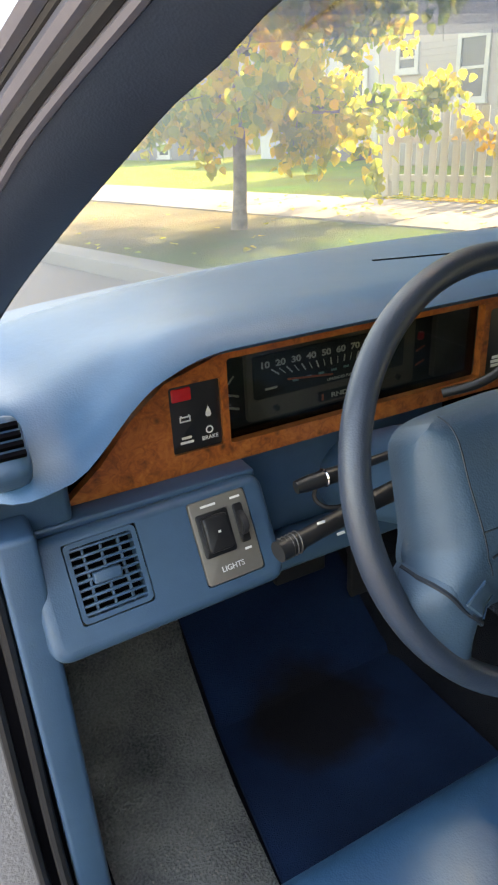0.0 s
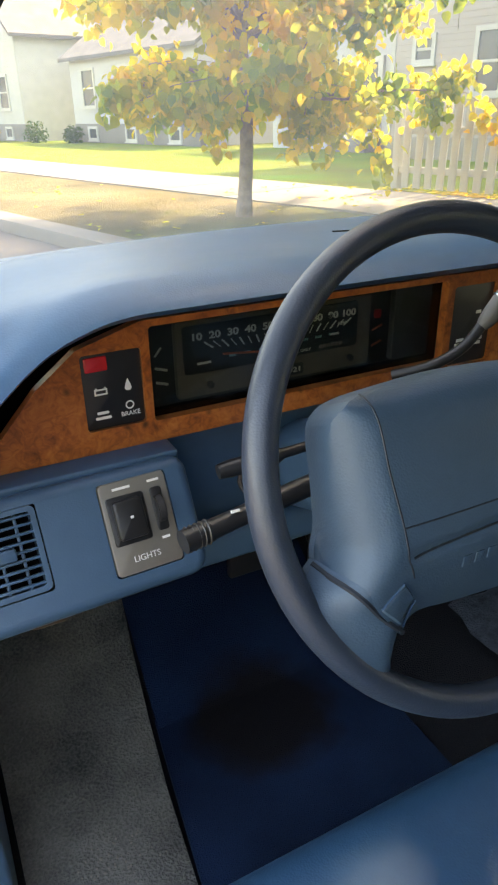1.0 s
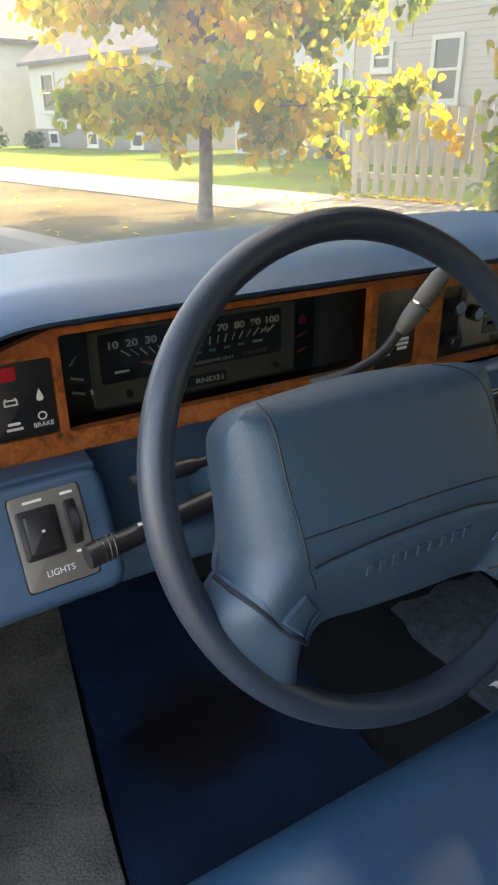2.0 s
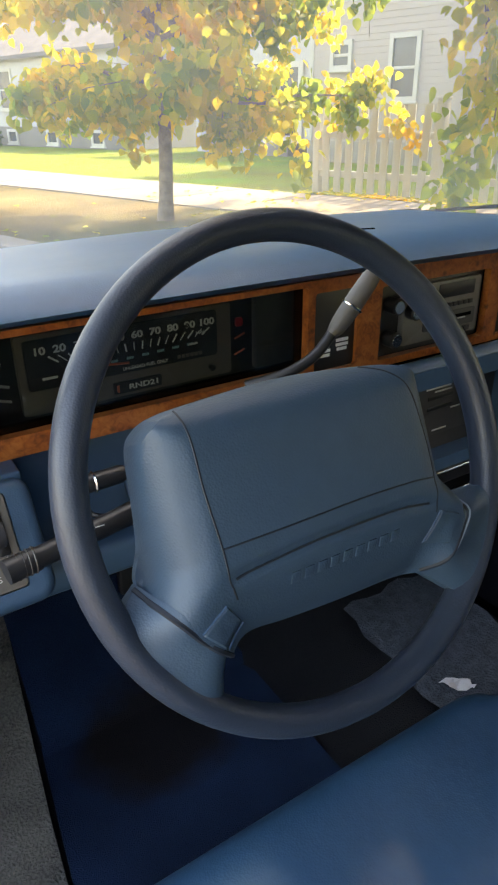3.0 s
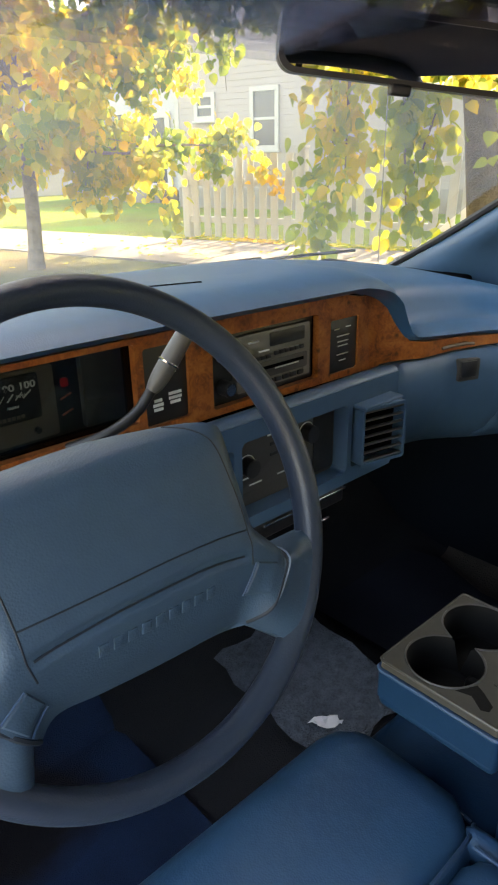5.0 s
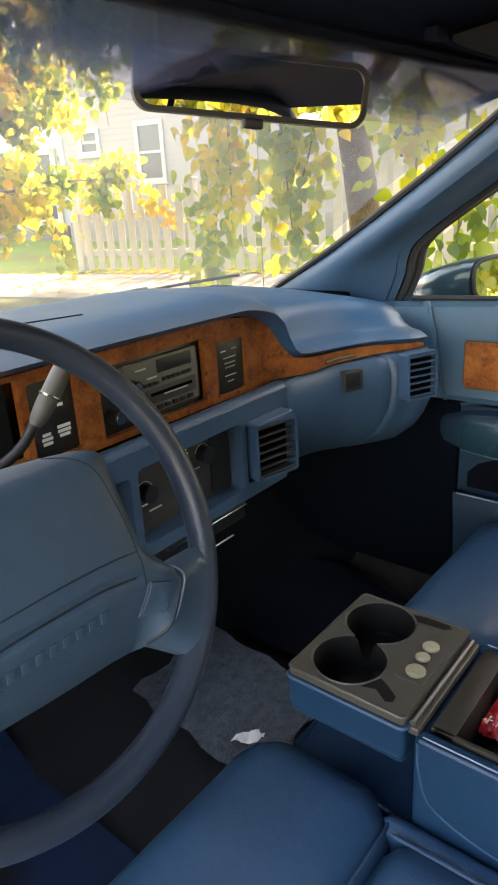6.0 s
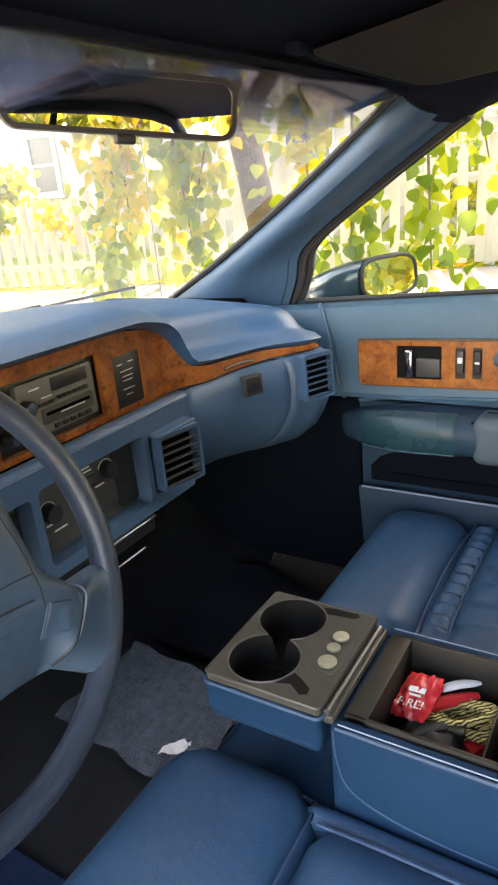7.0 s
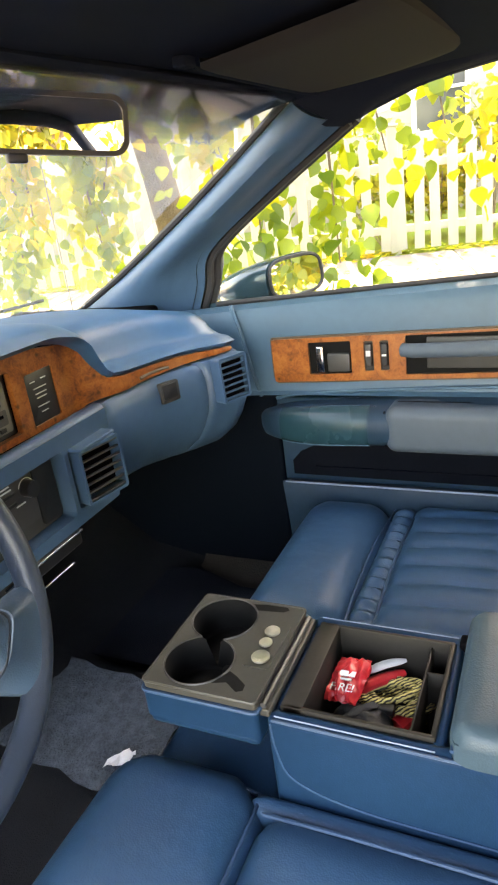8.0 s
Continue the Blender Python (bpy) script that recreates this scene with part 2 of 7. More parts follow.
SIDING2 = mat("pale_grey_siding", (0.47, 0.46, 0.45), 0.7, var=0.06, scale=0.8, fine=20)
ROOF = mat("grey_roof_shingle", (0.150, 0.140, 0.135), 0.9, var=0.3, scale=2, fine=30)
WINDOW = mat("dark_window_glass", (0.06, 0.07, 0.08), 0.08, var=0.3, scale=1.5, bump=0)
PLINTH = mat("grey_brown_plinth", (0.29, 0.26, 0.21), 0.9, var=0.2, scale=3)
BRICK = mat("brick_plinth", (0.22, 0.12, 0.09), 0.9, var=0.3, scale=6)
GRASS_G = mat("lawn", (0.135, 0.125, 0.060), 0.95, var=0.5, scale=0.5, fine=60, bump=1.0, dist=0.05, spec=0.1, tint=(0.24, 0.19, 0.105))


def lawn():
    """Lawn: dry and tan further along the street, green near the car, yellow-green behind the sidewalk, where sunlight
    is put into the colour.
    """
    m = GRASS_G
    n, l = m.node_tree.nodes, m.node_tree.links
    b = n["Principled BSDF"]
    old = b.inputs["Base Color"].links[0].from_socket
    tc = n.new("ShaderNodeTexCoord")
    no = n.new("ShaderNodeTexNoise")
    no.inputs["Scale"].default_value, no.inputs["Detail"].default_value = 0.7, 5
    l.new(tc.outputs["Object"], no.inputs["Vector"])

    def along(v, lo, hi):
        d = n.new("ShaderNodeVectorMath")
        d.operation = "DOT_PRODUCT"
        d.inputs[1].default_value = v
        l.new(tc.outputs["Object"], d.inputs[0])
        a = n.new("ShaderNodeMath")
        a.operation = "MULTIPLY_ADD"
        a.inputs[1].default_value = 3.0
        l.new(no.outputs["Fac"], a.inputs[0])
        l.new(d.outputs["Value"], a.inputs[2])
        r = n.new("ShaderNodeMapRange")
        r.inputs[1].default_value, r.inputs[2].default_value = lo + 1.5, hi + 1.5
        l.new(a.outputs[0], r.inputs[0])
        return r.outputs[0]
    prev = old
    for v, lo, hi, col in (((-0.25, 0.968, 0), 7.8, 5.2, (0.075, 0.125, 0.035)), ((0.968, 0.25, 0), 6.6, 7.6, (0.20, 0.25, 0.045))):
        mx = n.new("ShaderNodeMix")
        mx.data_type = "RGBA"
        g = n.new("ShaderNodeMix")
        g.data_type, g.blend_type = "RGBA", "MULTIPLY"
        g.inputs[0].default_value = 0.6
        g.inputs[6].default_value = (*[c * 1.5 for c in col], 1)
        l.new(no.outputs["Color"], g.inputs[7])
        l.new(along(v, min(lo, hi), max(lo, hi)), mx.inputs[0])
        if lo > hi:
            l.new(g.outputs[2], mx.inputs[6])
            l.new(prev, mx.inputs[7])
        else:
            l.new(prev, mx.inputs[6])
            l.new(g.outputs[2], mx.inputs[7])
        prev = mx.outputs[2]
    l.new(prev, b.inputs["Base Color"])


lawn()
CONC = mat("concrete", (0.225, 0.205, 0.185), 0.9, var=0.14, scale=1.2, fine=80, bump=0.4, dist=0.004, objrand=0.2)
ASPH = mat("pale_street_concrete", (0.165, 0.142, 0.128), 0.95, var=0.2, scale=1.0, fine=120, bump=0.6, dist=0.006)
BARK = mat("grey_brown_bark", (0.250, 0.205, 0.165), 0.95, var=0.4, scale=12, fine=60, bump=1.0, dist=0.02)
BARKD = mat("dark_brown_bark", (0.150, 0.102, 0.070), 0.95, var=0.4, scale=12, fine=60, bump=1.0, dist=0.02)
LEAF_Y = foliage("yellowing_leaves", [(0.22, 0.32, 0.045), (0.47, 0.47, 0.050), (0.80, 0.57, 0.048), (0.86, 0.50, 0.038)], 0.80)
LEAF_G = foliage("big_green_leaves", [(0.12, 0.20, 0.024), (0.22, 0.30, 0.032), (0.42, 0.42, 0.036), (0.66, 0.46, 0.036)], 0.76)
LEAF_H = foliage("hedge_leaves", [(0.12, 0.19, 0.03), (0.30, 0.30, 0.04), (0.55, 0.40, 0.05)], 0.5)
LEAF_S = foliage("far_leaves", [(0.05, 0.10, 0.03), (0.10, 0.16, 0.04)])
PAPER = mat("white_crumpled_paper", (0.55, 0.55, 0.57), 0.7, var=0.08)
REDFOIL = mat("red_foil_packet", (0.55, 0.022, 0.03), 0.3, var=0.12, scale=40, fine=160, bump=0.4)
CORD = mat("yellow_black_cord", (0.62, 0.46, 0.10), 0.85, var=0.1, scale=260, fine=330, bump=0.8, dist=0.002)
cn, cl_ = CORD.node_tree.nodes, CORD.node_tree.links
ctc, cwv = cn.new("ShaderNodeTexCoord"), cn.new("ShaderNodeTexWave")
cwv.bands_direction = "DIAGONAL"
cwv.inputs["Scale"].default_value, cwv.inputs["Distortion"].default_value, cwv.inputs["Detail"].default_value = 95.0, 5.0, 1.0
cl_.new(ctc.outputs["Object"], cwv.inputs["Vector"])
for q in cn:
    if q.type == "VALTORGB":                      # black strands braided into the yellow
        q.color_ramp.elements[0].color, q.color_ramp.elements[1].color = (0.020, 0.017, 0.012, 1), (0.52, 0.41, 0.15, 1)
        q.color_ramp.elements[0].position, q.color_ramp.elements[1].position = 0.36, 0.46
        cl_.new(cwv.outputs["Fac"], q.inputs[0])
OLIVE = mat("dark_pouch_fabric", (0.028, 0.028, 0.030), 0.8, var=0.3, fine=500, bump=0.6)

# ---- mesh helpers ----


def part(name, bm, material, parent=None, label="", smooth=True):
    """Links a bmesh as one mesh object, under a thing or a part."""
    me = bpy.data.meshes.new(name)
    bmesh.ops.recalc_face_normals(bm, faces=bm.faces)
    bm.to_mesh(me)
    bm.free()
    if smooth:
        me.polygons.foreach_set("use_smooth", [True] * len(me.polygons))
        me.set_sharp_from_angle(angle=radians(38))
    me.materials.append(material)
    ob = new(name, me)
    if parent:
        ob.parent = parent
    return tagged(ob, label)


def thing(name, label, category, kind="", group="", at=(0, 0, 0)):
    ob = new(name)
    ob.location = at
    ob.empty_display_size = 0.05
    return tagged(ob, label, category, group, kind)


def mesh_from(verts, faces):
    bm = bmesh.new()
    vs = [bm.verts.new(v) for v in verts]
    for f in faces:
        try:
            bm.faces.new([vs[i] for i in f])
        except ValueError:
            pass
    return bm


def rbox(x0, x1, y0, y1, z0, z1, r=0.004, seg=3, m=None, bm=None):
    """A box with rounded edges."""
    b = bmesh.new()
    bmesh.ops.create_cube(b, size=1)
    for v in b.verts:
        v.co = Vector(((x0 + x1) / 2 + v.co.x * (x1 - x0), (y0 + y1) / 2 + v.co.y * (y1 - y0), (z0 + z1) / 2 + v.co.z * (z1 - z0)))
    if r > 0:
        r = min(r, 0.49 * min(abs(x1 - x0), abs(y1 - y0), abs(z1 - z0)))
        bmesh.ops.bevel(b, geom=b.edges[:], offset=r, segments=seg, profile=0.5, affect="EDGES")
    if m:
        bmesh.ops.transform(b, matrix=m, verts=b.verts)
    return join(bm, b)


def join(bm, b):
    """Adds bmesh b to bm (either may be None)."""
    if bm is None:
        return b
    me = bpy.data.meshes.new("joined")
    b.to_mesh(me)
    b.free()
    bm.from_mesh(me)
    bpy.data.meshes.remove(me)
    return bm


def spline(pts, n):
    """n points evenly along a smooth curve through pts."""
    P = [Vector(p) for p in pts]
    P = [2 * P[0] - P[1]] + P + [2 * P[-1] - P[-2]]
    out = []
    for i in range(1, len(P) - 2):
        for k in range(12):
            t = k / 12
            a, b, c, d = P[i - 1:i + 3]
            out.append(0.5 * (2 * b + (c - a) * t + (2 * a - 5 * b + 4 * c - d) * t * t + (3 * b - a - 3 * c + d) * t ** 3))
    out.append(P[-2])
    L = [0]
    for a, b in zip(out, out[1:]):
        L.append(L[-1] + (b - a).length)
    res = []
    j = 0
    for i in range(n):
        s = L[-1] * i / (n - 1)
        while j < len(L) - 2 and L[j + 1] < s:
            j += 1
        f = (s - L[j]) / max(1e-9, L[j + 1] - L[j])
        res.append(out[j].lerp(out[j + 1], min(1, max(0, f))))
    return res


def sweep(pts, radius, seg=8, closed=False, bm=None, flat=1.0):
    """A tube along pts; radius may be a number or a list."""
    P = [Vector(p) for p in pts]
    n = len(P)
    R = radius if isinstance(radius, (list, tuple)) else [radius] * n
    b = bmesh.new()
    rings = []
    up = None
    for i, p in enumerate(P):
        t = (P[(i + 1) % n] - P[i - 1]) if closed else (P[min(i + 1, n - 1)] - P[max(i - 1, 0)])
        t.normalize()
        if up is None:
            up = Vector((0, 0, 1)) if abs(t.z) < 0.9 else Vector((1, 0, 0))
        side = t.cross(up).normalized()
        up = side.cross(t).normalized()
        rings.append([b.verts.new(p + R[i] * (math.cos(a) * side + flat * math.sin(a) * up)) for a in [2 * math.pi * k / seg for k in range(seg)]])
    for i in range(n if closed else n - 1):
        A, B = rings[i], rings[(i + 1) % n]
        for k in range(seg):
            b.faces.new((A[k], A[(k + 1) % seg], B[(k + 1) % seg], B[k]))
    if not closed:
        b.faces.new(rings[0][::-1])
        b.faces.new(rings[-1])
    return join(bm, b)


def loft(rows, close=False, caps=False, bm=None):
    """A sheet through rows of points."""
    b = bmesh.new()
    V = [[b.verts.new(p) for p in r] for r in rows]
    m = len(V[0])
    for A, B in zip(V, V[1:]):
        for k in range(m if close else m - 1):
            b.faces.new((A[k], A[(k + 1) % m], B[(k + 1) % m], B[k]))
    if caps:
        b.faces.new(V[0][::-1])
        b.faces.new(V[-1])
    return join(bm, b)


def plate(outline, y0, y1, r=0.0015, bm=None, m=None):
    """A plate of the outline (x, z) between y0 and y1, its edges eased."""
    b = bmesh.new()
    f = b.faces.new([b.verts.new((x, y0, z)) for x, z in outline])
    ext = bmesh.ops.extrude_face_region(b, geom=[f])
    for v in ext["geom"]:
        if isinstance(v, bmesh.types.BMVert):
            v.co.y = y1
    bmesh.ops.recalc_face_normals(b, faces=b.faces)
    if r:
        rim = [e for e in b.edges if abs(e.verts[0].co.y - e.verts[1].co.y) < 1e-6]
        bmesh.ops.bevel(b, geom=rim, offset=r, segments=2, profile=0.5, affect="EDGES")
    if m:
        bmesh.ops.transform(b, matrix=m, verts=b.verts)
    return join(bm, b)


def rounded(x0, x1, z0, z1, r=0.006, n=4):
    """The outline of a rectangle with round corners."""
    out = []
    for cx, cz, a0 in ((x1 - r, z0 + r, -90), (x1 - r, z1 - r, 0), (x0 + r, z1 - r, 90), (x0 + r, z0 + r, 180)):
        for k in range(n + 1):
            a = radians(a0 + 90 * k / n)
            out.append((cx + r * math.cos(a), cz + r * math.sin(a)))
    return out


def holed(outline, holes, y0, y1, bm=None):
    """A plate of the outline with holes through it (fill between the loops)."""
    b = bmesh.new()
    loops = []
    for y in (y0, y1):
        edges = []
        rings = []
        for ring in (outline, *holes):
            vs = [b.verts.new((x, y, z)) for x, z in ring]
            es = [b.edges.new((vs[i], vs[(i + 1) % len(vs)])) for i in range(len(vs))]
            edges += es
            rings.append(vs)
        bmesh.ops.triangle_fill(b, edges=edges, use_beauty=True, use_dissolve=False)
        loops.append(rings)
    for A, B in zip(*loops):
        for i in range(len(A)):
            j = (i + 1) % len(A)
            b.faces.new((A[i], A[j], B[j], B[i]))
    return join(bm, b)


def disc(c, r, depth, axis="Y", seg=24, bev=0.001, bm=None, m=None):
    b = bmesh.new()
    bmesh.ops.create_cone(b, cap_ends=True, segments=seg, radius1=r, radius2=r, depth=depth)
    if bev:
        bmesh.ops.bevel(b, geom=[e for e in b.edges if abs(e.verts[0].co.z - e.verts[1].co.z) < 1e-6], offset=bev, segments=2, affect="EDGES")
    rot = {"X": pose(0, 0, 0, 0, 90, 0), "Y": pose(0, 0, 0, 90, 0, 0), "Z": Matrix()}[axis]
    bmesh.ops.transform(b, matrix=(m or Matrix.Translation(c)) @ rot, verts=b.verts)
    return join(bm, b)


def lettering(text, size, m, name="lettering", parent=None, material=None, depth=0.0003, weight=0.0):
    cu = bpy.data.curves.new("letters", "FONT")
    cu.body, cu.size, cu.align_x, cu.align_y, cu.extrude = text, size, "CENTER", "CENTER", depth
    cu.offset = weight
    tmp = bpy.data.objects.new("letters", cu)
    me = bpy.data.meshes.new_from_object(tmp)
    bpy.data.objects.remove(tmp)
    me.transform(m)
    me.materials.append(material or WHITE)
    ob = new(name, me)
    ob.parent = parent
    return ob


def interp(x, knots):
    """A smooth curve through knots, without overshoot."""
    k = knots
    if x <= k[0][0]:
        return k[0][1]
    if x >= k[-1][0]:
        return k[-1][1]
    i = max(j for j in range(len(k) - 1) if k[j][0] <= x)

    def slope(j):
        if j == 0 or j == len(k) - 1:
            return 0.0
        a, b = (k[j][1] - k[j - 1][1]) / (k[j][0] - k[j - 1][0]), (k[j + 1][1] - k[j][1]) / (k[j + 1][0] - k[j][0])
        return 0.0 if a * b <= 0 else 2 * a * b / (a + b)
    h = k[i + 1][0] - k[i][0]
    t = (x - k[i][0]) / h
    m0, m1 = slope(i) * h, slope(i + 1) * h
    return (2 * t ** 3 - 3 * t * t + 1) * k[i][1] + (t ** 3 - 2 * t * t + t) * m0 + (3 * t * t - 2 * t ** 3) * k[i + 1][1] + (t ** 3 - t * t) * m1


FACE = pose(0, 0, 0, 90, 0, 0)     # lays lettering upright, facing the rear of the car

CX = -0.03                       # the car's middle line



# ---- the car's shell ----
def right_pillar():
    """The right windscreen pillar: trim inside, painted frame and rubber seals outside."""
    f = lambda p: p
    front = [(0.745, 1.42, 0.905), (0.722, 1.30, 0.965), (0.700, 1.18, 1.030), (0.665, 0.97, 1.155), (0.630, 0.77, 1.285)]
    rear = [(0.775, 1.10, 0.885), (0.765, 1.065, 0.955), (0.745, 1.03, 1.030), (0.705, 0.86, 1.140), (0.668, 0.69, 1.238)]
    F, R = spline(front, 26), spline(rear, 26)
    rows = []
    for a, b in zip(F, R):
        w = b - a
        out = Vector((1, 0.25, 0.35)).normalized()
        rows.append([f(p) for p in (a, a + w * 0.08 - out * 0.014, a + w * 0.22 - out * 0.027, a + w * 0.36 - out * 0.031, a + w * 0.50 - out * 0.026, a + w * 0.66 - out * 0.013, a + w * 0.84 + out * 0.004, b + out * 0.008, b + out * 0.03, a + w * 0.5 + out * 0.05, a + out * 0.03)])
    ob = thing("pillar_right", "blue plastic trimmed windscreen pillar of the car", "car pillar", "structure")
    part("pillar_trim", loft(rows, close=True, caps=True), TRIM, ob, "blue-grey moulded trim")
    part("windscreen_seal", sweep([f(p + Vector((0.004, 0.012, 0.004))) for p in F], 0.007, 6), RUBBER, ob, "black rubber seal")
    part("door_seal", sweep([f(p + Vector((0.022, -0.004, 0.004))) for p in R], 0.009, 6), RUBBER, ob, "black rubber door seal")
    part("door_jamb", loft([[f(p + Vector((dx, 0.02 - 0.1 * dx, 0.35 * dx))) for p in R] for dx in (0.0, 0.03, 0.055, 0.075)]), RUBBER, ob, "black door jamb lining")
    g = [f(p + Vector((0.042, -0.012, 0.014))) for p in R]
    part("door_frame", sweep(g, 0.014, 8), RUBBER, ob, "black door frame")
    g = [f(p + Vector((0.066, -0.010, 0.024))) for p in R]
    part("outer_seal", sweep(g, 0.007, 6), RUBBER, ob, "black rubber outer seal")
    g = [f(p + Vector((0.084, 0.0, 0.031))) for p in R]
    part("drip_rail", sweep(g, 0.012, 8), SHELL, ob, "painted drip rail")
    return ob


right_pillar()


def left_pillar():
    """The pillar beside the open driver's door, with the painted opening, seals and drip rail."""
    ob = thing("pillar_left", "windscreen pillar beside the open driver's door, trim darkened for shade", "car pillar", "structure")
    E = spline([(-0.840, 1.20, 0.93), (-0.781, 1.084, 1.047), (-0.739, 1.002, 1.117), (-0.711, 0.928, 1.165), (-0.694, 0.863, 1.200), (-0.685, 0.805, 1.220), (-0.684, 0.748, 1.238), (-0.682, 0.62, 1.262)], 30)
    R = spline([(-0.885, 1.16, 0.93), (-0.845, 1.065, 1.045), (-0.803, 1.000, 1.115), (-0.770, 0.930, 1.174), (-0.747, 0.873, 1.208), (-0.731, 0.810, 1.233), (-0.722, 0.745, 1.252), (-0.716, 0.62, 1.272)], 30)
    rows = []
    for a, b in zip(E, R):
        w = b - a
        n = Vector((0.25, -0.75, 0.1)).normalized() * 0.010
        rows.append([a + Vector((0.004, 0.05, 0.02)), a, a + w * 0.2 + n * 0.7, a + w * 0.5 + n, a + w * 0.8 + n * 0.8, b, b + Vector((0, 0.06, 0.012))])
    part("pillar_trim", loft(rows, close=True, caps=True), SHADETRIM, ob, "blue moulded trim, darkened to slate for its shade")
    part("windscreen_seal", sweep([p + Vector((0.004, 0.020, 0.004)) for p in E], 0.006, 6), RUBBER, ob, "black rubber seal")
    up = Vector((-0.022, 0.006, 0.034))
    part("door_opening", loft([[p + up * k + Vector((0, d, 0)) for p in R] for k, d in ((0.0, 0.012), (0.5, 0.016), (1.0, 0.014), (1.05, 0.07))]), SHELL, ob, "painted door opening")
    for k, r, m_, nm in ((0.10, 0.0042, SHELL, "trim_edge"), (0.32, 0.0058, RUBBER, "door_seal"), (0.56, 0.0062, SHELL, "painted_flange"), (0.76, 0.0034, RUBBER, "gutter_gap"), (0.97, 0.0072, SHELL, "drip_rail")):
        part(nm, sweep([p + up * k for p in R], r, 8), m_, ob)
    return ob


left_pillar()

roof = thing("car_roof", "cloth headliner, darkened for shade, under the steel car roof", "car roof", "structure")
rows = []
for y, z in ((0.86, 1.326), (0.83, 1.334), (0.78, 1.343), (0.6, 1.358), (0.2, 1.375), (-0.4, 1.375), (-0.9, 1.345), (-1.20, 1.300), (-1.32, 1.262)):
    hw = 0.655 + 0.03 * (0.86 - y) if y > 0 else 0.68
    row = []
    for k in range(17):
        s = -1 + k / 8
        row.append((CX + s * hw, y + 0.035 * (1 - s * s) * (1 if y > 0.5 else 0), z - (0.058 if y > -0.5 else 0.020 if y > -1.0 else 0.004) * abs(s) ** 3))
    rows.append(row)
part("headliner", loft(rows), HEADL, roof, "woven headliner, near black for the shade under the roof")
part("roof_skin", loft([[(p[0] + (0.05 if p[0] > CX else -0.05) * abs(p[0] - CX) / 0.66, p[1] + (0.03 if i == 0 else 0), p[2] + 0.035) for p in r] for i, r in enumerate(rows)]), PAINT, roof, "teal painted steel skin")
hdr = [(CX + s * 0.645, 0.892 - 0.122 * s * s, 1.328 - 0.032 * s * s) for s in [k / 10 - 1 for k in range(21)]]
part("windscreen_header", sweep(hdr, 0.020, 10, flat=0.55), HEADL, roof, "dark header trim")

F = spline([(0.632, 0.775, 1.284), (0.618, 0.70, 1.318), (0.600, 0.50, 1.345), (0.60, 0.2, 1.355), (0.60, -0.5, 1.355), (0.60, -1.2, 1.29)], 30)
R = spline([(0.669, 0.695, 1.236), (0.680, 0.60, 1.277), (0.692, 0.44, 1.301), (0.695, 0.2, 1.318), (0.695, -0.5, 1.318), (0.69, -1.2, 1.25)], 30)
rows = []
for a, b in zip(F, R):
    w = b - a
    n = Vector((0.55, 0.1, 0.8)).normalized()
    rows.append([a + n * 0.02, a, a + w * 0.3 - n * 0.014, a + w * 0.7 - n * 0.014, b, b + Vector((0.05, 0, 0.0)), b + Vector((0.045, 0, 0.05))])
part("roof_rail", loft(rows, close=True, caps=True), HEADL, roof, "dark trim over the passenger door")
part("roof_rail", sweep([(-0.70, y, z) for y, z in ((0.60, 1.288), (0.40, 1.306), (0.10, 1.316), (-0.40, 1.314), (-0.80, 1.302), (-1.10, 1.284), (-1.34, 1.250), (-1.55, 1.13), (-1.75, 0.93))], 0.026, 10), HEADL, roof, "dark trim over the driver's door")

# windscreen, its dark band at the top, and the right window
ws = thing("windscreen", "slightly hazy curved windscreen with a dark top band", "windscreen", "structure")


def screen(s, t):
    """Windscreen point: s across from -1 to 1, t from its foot to its top."""
    foot = Vector((CX + s * 0.78, 1.50 - 0.10 * s * s, 0.965 - 0.05 * s * s))
    top = Vector((CX + s * 0.655, 0.905 - 0.13 * s * s, 1.306 - 0.025 * s * s))
    p = foot.lerp(top, t)
    p.z += 0.035 * math.sin(math.pi * t)
    return p


rows = [[screen(s / 10, 1.05 * t / 8) for s in range(-10, 11)] for t in range(9)]
pane = part("glass_pane", loft(rows), GLASS, ws)
pane.visible_shadow = False
BAND = glass("smoky_band", (0.86, 0.845, 0.885))
for k in range(7):                                  # thin films, one over the other, deepen the tint upwards
    t0 = 0.815 + 0.026 * k
    rows = [[screen(s / 10, t0 + (1.045 - t0) * t / 3) + Vector((0, -0.003 - 0.0012 * k, -0.003 - 0.0012 * k)) for s in range(-9, 10)] for t in range(4)]
    band = part("shade_band", loft(rows), BAND, ws, "smoky violet sun band")
    band.visible_shadow = False

